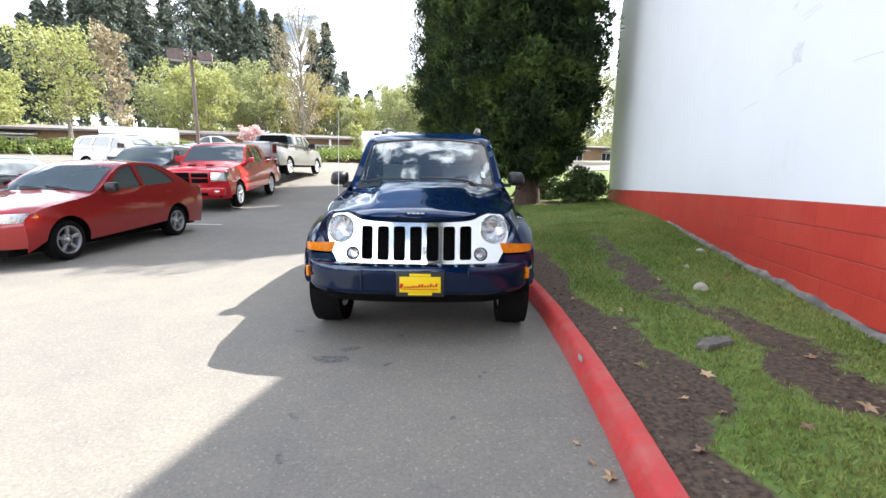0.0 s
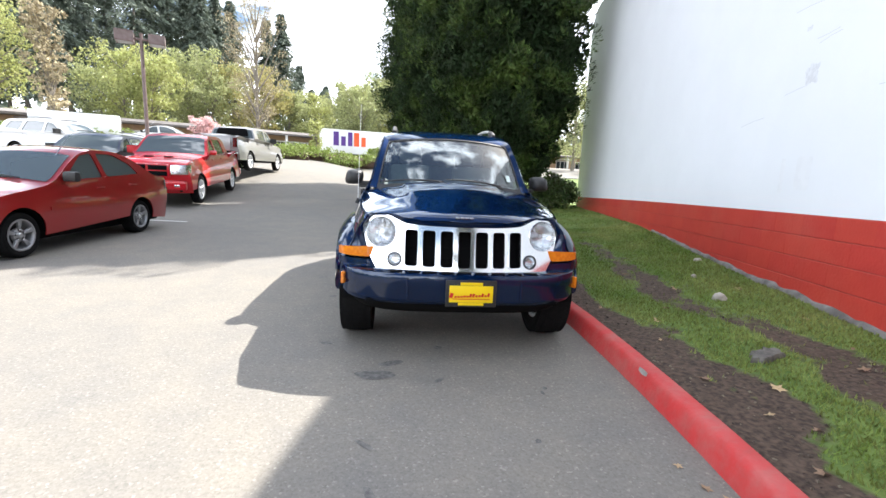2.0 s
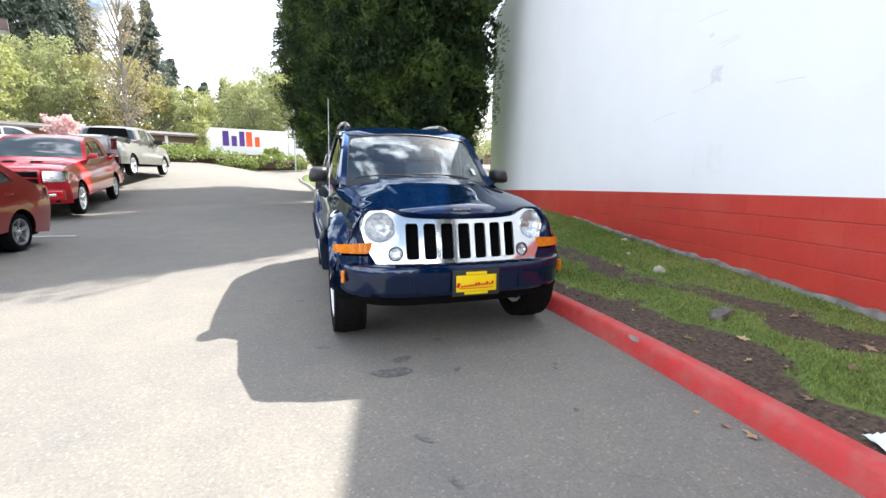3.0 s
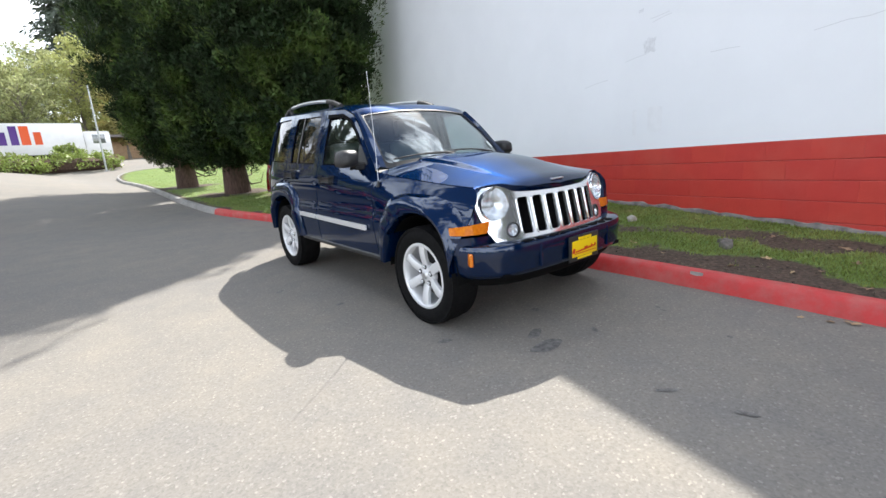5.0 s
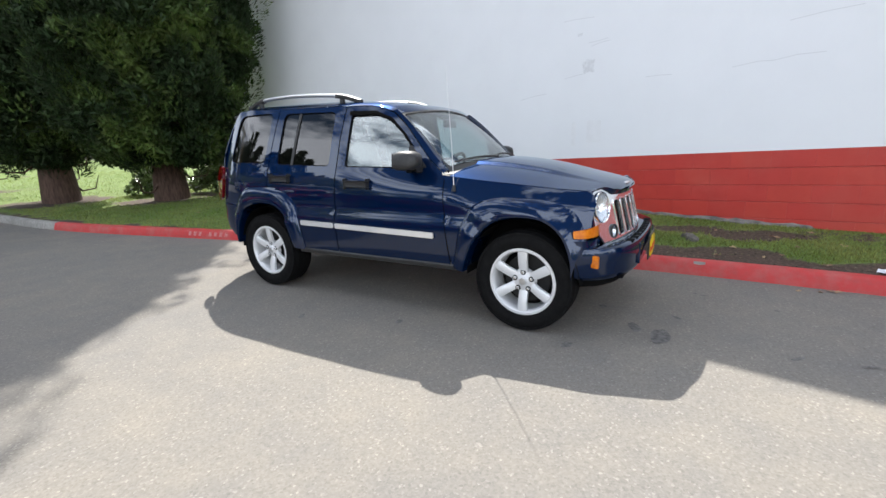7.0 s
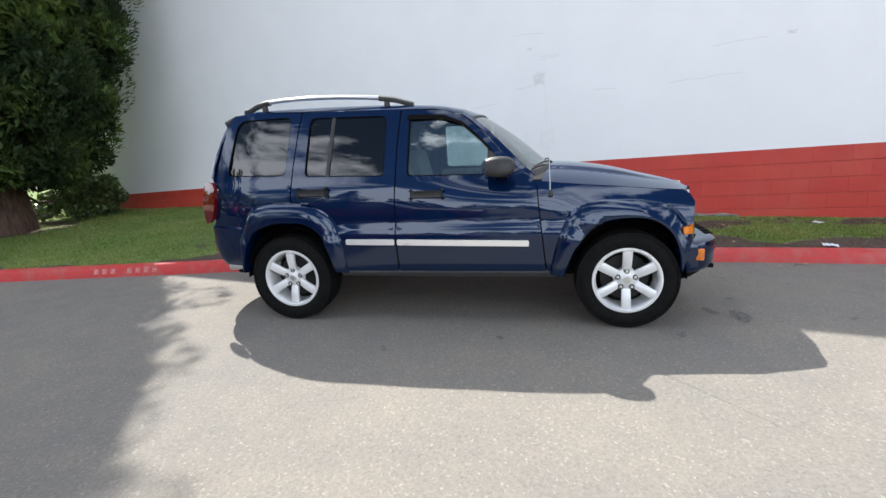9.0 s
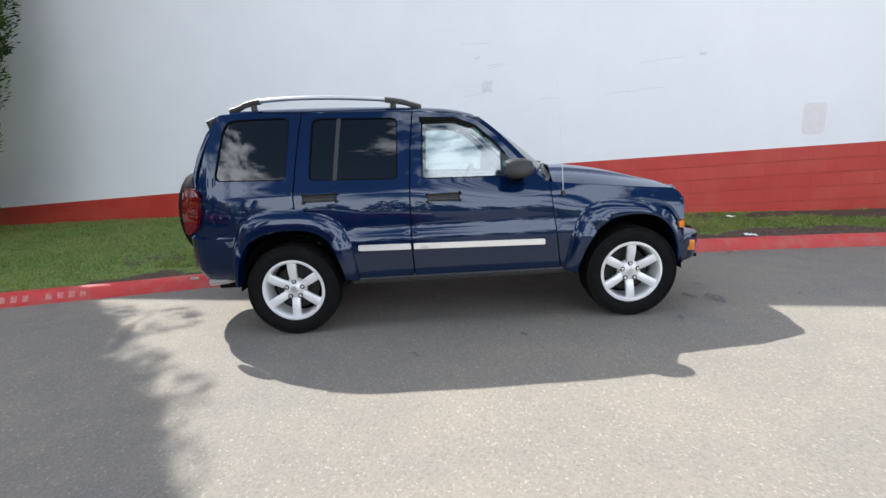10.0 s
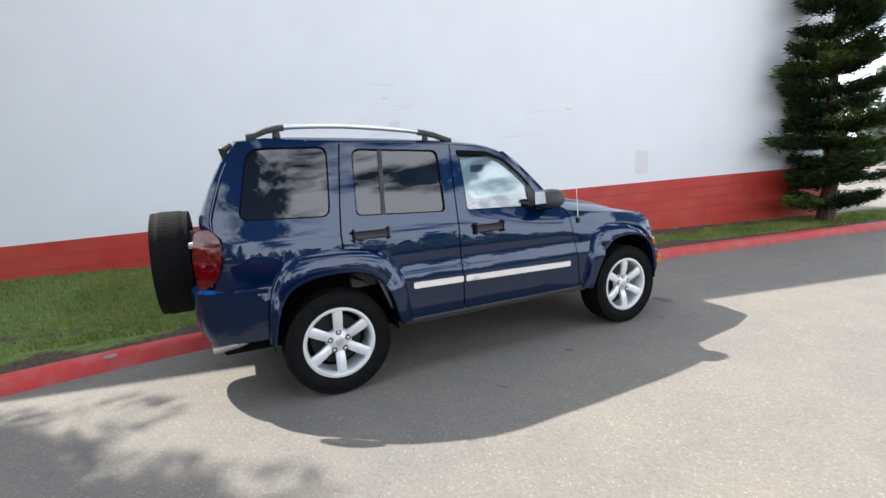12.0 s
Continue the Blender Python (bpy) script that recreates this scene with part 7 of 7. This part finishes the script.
sedan(-5.96, 2.39, -1.7, M["red_maroon"], "maroon red four-door sedan with silver wheels on sunlit asphalt")
pickup(-7.10, 9.55, 7.5, M["red_bright"], "bright red crew-cab pickup truck with a black slotted grille")
pickup(-7.8, 19.8, 178.0, M["silver"], "silver crew-cab pickup truck with a dark rear window", chrome=True, black_cap=True)
wagon("suv", -10.1, 10.6, 8.0, M["navy_car"], "dark navy utility vehicle parked beside the red pickup")
wagon("suv", -14.0, 17.8, 80.0, M["white_car"], "white utility vehicle parked by the far hedge")
sedan(-8.7, 5.6, 62.0, M["grey_car"], "grey sedan parked at an angle")
sedan(-16.5, 24.5, -70.0, M["white_car"], "white sedan parked by the shops")
sedan(-30.5, 21.5, 70.0, M["navy_car"], "dark sedan parked behind the hedge")


def box_truck(x, y, turn):
    """A white delivery truck whose side carries a two-coloured mark as plain shapes."""
    z = land(x, y)
    t = thing("delivery_truck", pose(x, y, z, 0, 0, turn), "white box delivery truck with purple and orange marking", "truck")
    box("cargo_box", -1.15, 1.15, 0.0, 6.6, 0.75, 2.9, M["white_car"], t, 0.04)
    purple = mat("purple_marking", (0.09, 0.03, 0.22), rough=0.4)
    orange = mat("orange_marking", (0.75, 0.10, 0.02), rough=0.4)
    box("cab", -1.05, 1.05, -1.75, -0.02, 0.55, 2.35, M["white_car"], t, 0.18)
    box("cab_window", 1.03, 1.06, -1.35, -0.55, 1.45, 2.1, M["car_glass"], t, 0.01)
    box("cab_window", -1.06, -1.03, -1.35, -0.55, 1.45, 2.1, M["car_glass"], t, 0.01)
    box("cab_windscreen", -0.9, 0.9, -1.77, -1.72, 1.4, 2.1, M["car_glass"], t, 0.01)
    for s in (-1, 1):
        for k in range(5):
            w = 0.52
            y0 = 4.9 - k * 0.62
            box("marking", s * 1.155, s * 1.165, y0, y0 + w * (0.95 if k in (0, 3) else 0.8), 1.45, 2.7 if k in (0, 3, 2) else 2.3, purple if k < 3 else orange, t, 0.003)
        for y in (-1.0, 4.9):
            road_wheel(t, pose(s * 0.95, y, 0.42, 0, 0, 0 if s > 0 else 180), 0.42, 0.24, 0.26, tread=False, style="slim")
    box("chassis", -0.5, 0.5, -1.5, 6.4, 0.45, 0.75, M["under"], t, 0.02)
    return t


box_truck(-2.3, 41.8, 105.0)


def white_trailer(x, y, turn):
    t = thing("box_trailer", pose(x, y, land(x, y), 0, 0, turn), "plain white box trailer in the car park", "trailer")
    box("trailer_body", -1.1, 1.1, 0, 4.3, 0.6, 1.75, M["white_car"], t, 0.05)
    for s in (-1, 1):
        road_wheel(t, pose(s * 0.95, 2.6, 0.33, 0, 0, 0 if s > 0 else 180), 0.33, 0.2, 0.2, tread=False, style="slim")
    box("chassis", -0.5, 0.5, -0.9, 4.5, 0.5, 0.6, M["under"], t, 0.01)


white_trailer(-22.5, 25.5, -62.0)


# ---- small things on the ground ----
def parking_line(x0, y0, x1, y1, w=0.1):
    a, b = Vector((x0, y0, 0)), Vector((x1, y1, 0))
    d = (b - a).normalized()
    nrm = Vector((-d.y, d.x, 0)) * w / 2
    n = 14
    verts, faces = [], []
    for k in range(n + 1):
        p = a.lerp(b, k / n)
        for q in (p - nrm, p + nrm):
            verts.append((q.x, q.y, land(q.x, q.y) + 0.012))
    for k in range(n):
        faces.append((2 * k, 2 * k + 2, 2 * k + 3, 2 * k + 1))
    return tagged(mesh_ob("parking_line", verts, faces, M["line"]), "worn white painted parking line on asphalt", "road marking", kind="structure")


parking_line(-8.6, 6.55, -5.0, 6.25)


def stain(x, y, rx, ry, turn, seed):
    """A thin dark oil spot with an uneven outline."""
    verts, faces = [(x, y, land(x, y) + 0.004)], []
    n = 22
    for k in range(n):
        a = 2 * math.pi * k / n
        r = 1 + 0.28 * noise.noise(Vector((math.cos(a) * 1.5, math.sin(a) * 1.5, seed)))
        px, py = rx * r * math.cos(a), ry * r * math.sin(a)
        c, s = math.cos(turn), math.sin(turn)
        verts.append((x + px * c - py * s, y + px * s + py * c, land(x, y) + 0.004))
        faces.append((0, k + 1, (k + 1) % n + 1))
    return tagged(mesh_ob("oil_stain", verts, faces, M["stain"]), "dark dried oil spot on the asphalt", "stain", "oil spots", "structure")


for k, (x, y, rx, ry) in enumerate(((-0.55, -0.875, 0.13, 0.062), (-0.46, -0.70, 0.085, 0.04), (-0.12, -0.42, 0.03, 0.03), (0.50, -1.05, 0.02, 0.015), (0.47, -1.11, 0.025, 0.012), (-0.50, -1.95, 0.05, 0.02),
                                    (-0.55, -1.62, 0.06, 0.016), (-0.95, -0.35, 0.05, 0.03), (-1.1, 0.9, 0.04, 0.025), (-1.35, 1.7, 0.05, 0.02), (-0.15, -0.95, 0.05, 0.02), (0.3, -1.6, 0.02, 0.015))):
    stain(x, y, rx, ry, 0.4 * k, 50 + k)


def rock(name, x, y, rx, ry, rz, seed, material, label, category):
    bm = bmesh.new()
    bmesh.ops.create_icosphere(bm, subdivisions=3, radius=1.0)
    for v in bm.verts:
        k = 1 + 0.28 * noise.noise(v.co * 1.6 + Vector((seed, 0, 0))) + 0.12 * noise.noise(v.co * 4 + Vector((0, seed, 0)))
        v.co = Vector((v.co.x * rx * k, v.co.y * ry * k, max(-0.5, v.co.z) * rz * k))
    ob = part(name, bm, material)
    ob.matrix_basis = pose(x, y, lawn_z(x, y) + rz * 0.25, 0, 0, seed * 40)
    return tagged(ob, label, category)


rock("stone", 2.62, 0.33, 0.075, 0.055, 0.05, 1, M["stone"], "pale rounded stone half sunk in the soil", "stone")
rock("stone", 3.45, 1.9, 0.05, 0.04, 0.03, 4, M["stone"], "small pale stone near the wall", "stone")
rock("stone", 2.9, 1.15, 0.04, 0.03, 0.025, 6, M["stone"], "small pale stone in the grass", "stone")


def stump(x, y):
    """A weathered grey stump: a flat splintered top on a low root."""
    bm = bmesh.new()
    n = 20
    rings = []
    for z, k in ((-0.06, 1.15), (0.0, 1.05), (0.022, 0.98), (0.030, 0.88)):
        ring = []
        for i in range(n):
            a = 2 * math.pi * i / n
            r = 0.72 * (0.13 + 0.09 * noise.noise(Vector((math.cos(a) * 4, math.sin(a) * 4, 5))) + 0.04 * math.cos(2 * a)) * k
            ring.append(bm.verts.new((r * 1.25 * math.cos(a), r * 0.8 * math.sin(a), z + 0.012 * noise.noise(Vector((a * 3, z * 40, 1))))))
        rings.append(ring)
    for a, b in zip(rings, rings[1:]):
        for i in range(n):
            bm.faces.new((a[i], a[(i + 1) % n], b[(i + 1) % n], b[i]))
    bm.faces.new(rings[-1])
    ob = part("tree_stump", bm, M["stump"])
    ob.matrix_basis = pose(x, y, lawn_z(x, y) + 0.012, 4, -3, 20)
    return tagged(ob, "weathered grey cut stump low in the grass", "stump")


stump(2.02, -0.95)


def litter():
    rng = random.Random(8)
    me = None
    spots = [(1.35, -2.05), (1.5, -1.6), (1.42, -1.2), (1.62, -1.75), (1.75, -1.35), (2.3, -1.75), (1.9, -1.9), (2.45, -1.2), (1.5, -0.6), (1.7, -0.2), (2.9, -0.3), (1.95, 0.1), (2.4, 0.7), (1.6, 0.9),
             (2.1, -2.3), (1.55, -2.5), (2.6, -2.1), (0.93, -1.95), (0.98, -2.05), (0.90, -1.80), (1.4, 0.2), (2.2, 1.4), (2.7, -0.9), (3.0, 0.6), (1.9, -2.7), (1.65, -3.1), (1.2, 4.9), (0.8, 6.4), (1.4, 7.6), (2.2, 8.6)]
    for k, (x, y) in enumerate(spots):
        if me is None:
            pts = []
            for i in range(12):
                a = 2 * math.pi * i / 12
                r = 0.042 if i % 2 == 0 else 0.018
                pts.append((r * math.cos(a) * 1.35, r * math.sin(a), 0.008 * math.sin(2 * a) + 0.008))
            me = bpy.data.meshes.new("fallen_leaf")
            me.from_pydata([(0, 0, 0.004), *pts], [], [(0, i + 1, (i + 1) % 12 + 1) for i in range(12)])
            me.materials.append(M["dry_leaf"])
        ob = new("fallen_leaf", me)
        on_road = x < kerb_x(y)
        ob.matrix_basis = pose(x, y, 0.004 if on_road else lawn_z(x, y) + 0.006, rng.uniform(-14, 14), rng.uniform(-14, 14), rng.uniform(0, 360)) @ Matrix.Diagonal((*[rng.uniform(0.5, 1.05)] * 3, 1))
        tagged(ob, "dry curled brown fallen leaf", "leaf", "fallen leaves by the kerb")


litter()


def scrap(x, y, w, h, turn, label):
    bm = bmesh.new()
    n = 7
    g = [[bm.verts.new((w * (i / (n - 1) - 0.5), h * (j / (n - 1) - 0.5), 0.02 + 0.018 * noise.noise(Vector((i * 0.9, j * 0.9, x * 7))))) for i in range(n)] for j in range(n)]
    for j in range(n - 1):
        for i in range(n - 1):
            bm.faces.new((g[j][i], g[j][i + 1], g[j + 1][i + 1], g[j + 1][i]))
    ob = part("paper_scrap", bm, M["paper"])
    ob.matrix_basis = pose(x, y, lawn_z(x, y), 0, 0, turn)
    return tagged(ob, label, "litter")


scrap(2.30, -2.85, 0.12, 0.09, 30, "white paper scrap lying on the grass")
scrap(1.24, -2.42, 0.13, 0.10, 70, "crumpled pale plastic wrapper beside the kerb")


def kerb_chip(y, length, z=0.128):
    """A chipped bare spot on the kerb's nose."""
    x = kerb_x(y) + 0.034
    bm = bmesh.new()
    n = 10
    rows = []
    for k in range(n):
        yy = y + length * (k / (n - 1) - 0.5)
        w = 0.008 * math.sin(math.pi * (k + 0.5) / n) + 0.003 * noise.noise(Vector((k, 2, y)))
        xx = kerb_x(yy) + 0.034
        rows.append([bm.verts.new((xx - w * 0.35 - 0.004, yy, 0.112 - w)), bm.verts.new((xx + w * 0.7, yy, 0.1285 + 0.004))])
    for a, b in zip(rows, rows[1:]):
        bm.faces.new((a[0], a[1], b[1], b[0]))
    return part("paint_chip", bm, M["concrete"], kerb, "pale bare chip in the red paint")


kerb_chip(-1.06, 0.10)
kerb_chip(4.25, 0.09)


M["faded"] = mat("faded_white_lettering", (0.52, 0.25, 0.24), rough=0.7, second=(0.46, 0.12, 0.11), scale=30)


def kerb_bars():
    """Faded lettering on the kerb face, worn past reading: plain bars."""
    for k in range(8):
        y = 5.32 + k * 0.105
        a, b = y, y + 0.055
        z0, z1 = 0.045, 0.105
        v = [(kerb_x(q) + 0.012 + 0.36 * (z - 0.03) - 0.004, q, z + land(kerb_x(q), q)) for q, z in ((a, z0), (b, z0), (b, z1), (a, z1))]
        if k != 4:
            mesh_ob("letter_bar", v, [(0, 1, 2, 3)], M["faded"], kerb)


kerb_bars()


# ---- wall marks and blocks ----
def wall_patch(name, y, z, w, h, material, label, rough_edge=0.12, off=0.003, seed=1):
    """A thin paint patch or scuff on the white wall."""
    n = 26
    bm = bmesh.new()
    c = bm.verts.new(wall_frame(y, z, off))
    ring = []
    for k in range(n):
        a = 2 * math.pi * k / n
        cx, cz = math.cos(a), math.sin(a)
        m = max(abs(cx), abs(cz))
        r = (1 / m) * (1 - rough_edge * 0.5 + rough_edge * noise.noise(Vector((cx * 2, cz * 2, seed))))
        ring.append(bm.verts.new(wall_frame(y + 0.5 * w * cx * r, z + 0.5 * h * cz * r, off)))
    for k in range(n):
        bm.faces.new((c, ring[k], ring[(k + 1) % n]))
    return tagged(part(name, bm, material), label, "wall mark", "", "structure")


M["patch_white"] = mat("fresh_white_paint", (0.80, 0.81, 0.83), rough=0.45, second=(0.76, 0.77, 0.79), scale=8)
M["patch_grey"] = mat("bare_plaster", (0.66, 0.67, 0.69), rough=0.8, second=(0.75, 0.765, 0.79), scale=22, low=0.4, high=0.6)
M["patch_pink"] = mat("faded_pinkish_paint", (0.755, 0.735, 0.75), rough=0.6, second=(0.73, 0.70, 0.715), scale=16)
M["crack"] = mat("wall_crack", (0.64, 0.65, 0.67), rough=0.9)
wall_patch("wall_patch", 0.58, 2.36, 0.22, 0.22, M["patch_grey"], "flaked grey spot on the white wall", 0.5, seed=3)
wall_patch("wall_patch", 0.47, 1.43, 0.22, 0.33, M["patch_white"], "fresh white repaint patch on the wall", 0.05, seed=4)
wall_patch("wall_patch", 0.78, 1.40, 0.07, 0.36, M["patch_white"], "narrow fresh white paint stripe", 0.05, seed=5)
wall_patch("wall_patch", -4.08, 1.56, 0.30, 0.46, M["patch_pink"], "faded pinkish repaint patch on the wall", 0.05, seed=6)
wall_patch("wall_patch", 0.72, 2.80, 0.10, 0.05, M["patch_grey"], "small scraped spot on the wall", 0.5, seed=8)
wall_patch("wall_patch", -2.55, 2.58, 0.12, 0.06, M["patch_grey"], "small scraped spot on the wall", 0.5, seed=9)


def crack(pts, w=0.006):
    bm = bmesh.new()
    rows = [[bm.verts.new(wall_frame(y, z - w / 2, 0.0025)), bm.verts.new(wall_frame(y, z + w / 2, 0.0025))] for y, z in pts]
    for a, b in zip(rows, rows[1:]):
        bm.faces.new((a[0], a[1], b[1], b[0]))
    return tagged(part("wall_crack", bm, M["crack"]), "thin hairline crack in the white paint", "wall mark", "", "structure")


crack([(-1.2, 2.10), (-1.45, 2.13), (-1.6, 2.12), (-1.8, 2.15), (-2.05, 2.145)])
crack([(1.7, 1.98), (1.45, 2.02), (1.25, 2.035)])
crack([(0.95, 2.22), (0.75, 2.25), (0.62, 2.26)])
crack([(-1.7, 2.52), (-2.0, 2.55), (-2.3, 2.56)])
crack([(0.97, 3.02), (0.78, 3.02), (0.52, 3.0)])
crack([(-4.0, 3.17), (-4.35, 3.18), (-4.74, 3.2)])
crack([(0.59, 2.67), (0.45, 2.675), (0.31, 2.69)])
crack([(-0.22, 2.11), (-0.40, 2.11), (-0.54, 2.10)])
crack([(0.55, 2.62), (0.4, 2.65), (0.28, 2.66)])


def build_blocks():
    """Courses of painted block on the wall's red base, butted with fine joints."""
    h, w = 0.2032, 0.4064
    for course in range(6):
        shift = w / 2 if course % 2 else 0.0
        y0 = WALL_START - shift
        while y0 < WALL_END:
            a, b = max(WALL_START, y0) + 0.0003, min(WALL_END, y0 + w) - 0.0003
            y0 += w
            if b - a < 0.05:
                continue
            mid = (a + b) / 2
            top = paint_z(mid) - course * h - 0.004
            if top < interp(BASE, mid) + 0.01:
                continue
            dz = 0.5 * (paint_z(b) - paint_z(a))
            bot = top - h + 0.008
            o = 0.006 + 0.0003 * math.sin(mid * 7 + course * 3)
            e = 0.004
            v = []
            for q, inset in ((0.0, 0.0), (o - e * 0.6, 0.0), (o, e)):
                side = inset * 0.12
                v += [wall_frame(a + side, bot + inset - dz, q), wall_frame(b - side, bot + inset + dz, q), wall_frame(b - side, top - inset + dz, q), wall_frame(a + side, top - inset - dz, q)]
            faces = [(8, 9, 10, 11)] + [(r * 4 + i, r * 4 + (i + 1) % 4, (r + 1) * 4 + (i + 1) % 4, (r + 1) * 4 + i) for r in (0, 1) for i in range(4)]
            mesh_ob("block", v, faces, M["wall_red"], WALL_BASE)


build_blocks()


def gravel(n, box_xy, size, seed, keep, label):
    """Small loose stones and crumbs lying on the bare soil, as one mesh."""
    rng = random.Random(seed)
    verts, faces = [], []
    while len(verts) < n * 6:
        x, y = rng.uniform(*box_xy[0]), rng.uniform(*box_xy[1])
        if not keep(x, y):
            continue
        z = lawn_z(x, y)
        r = size * rng.uniform(0.4, 1.5)
        a = rng.uniform(0, 6.283)
        k = len(verts)
        for p in ((1, 0, 0.1), (0, 1, 0.0), (-1, 0, 0.1), (0, -1, 0.05), (0.1, 0, 0.7), (0, 0.1, -0.5)):
            q = (p[0] * r * rng.uniform(0.7, 1.2), p[1] * r * rng.uniform(0.5, 1.0), p[2] * r * rng.uniform(0.6, 1.1))
            verts.append((x + q[0] * math.cos(a) - q[1] * math.sin(a), y + q[0] * math.sin(a) + q[1] * math.cos(a), z + 0.004 + q[2]))
        for i in range(4):
            faces.append((k + i, k + (i + 1) % 4, k + 4))
            faces.append((k + (i + 1) % 4, k + i, k + 5))
    return tagged(mesh_ob("gravel", verts, faces, M["crumb"]), label, "gravel", kind="stuff")


M["crumb"] = mat("soil_crumbs", (0.12, 0.095, 0.07), rough=0.95, island_tint=0.7)
gravel(900, ((1.1, 3.4), (-4.0, 3.0)), 0.011, 61, lambda x, y: in_lawn(x, y) and x < wall_x(y) - 0.1 and dirt(x, y) > 0.55, "small stones and crumbs on the bare soil")
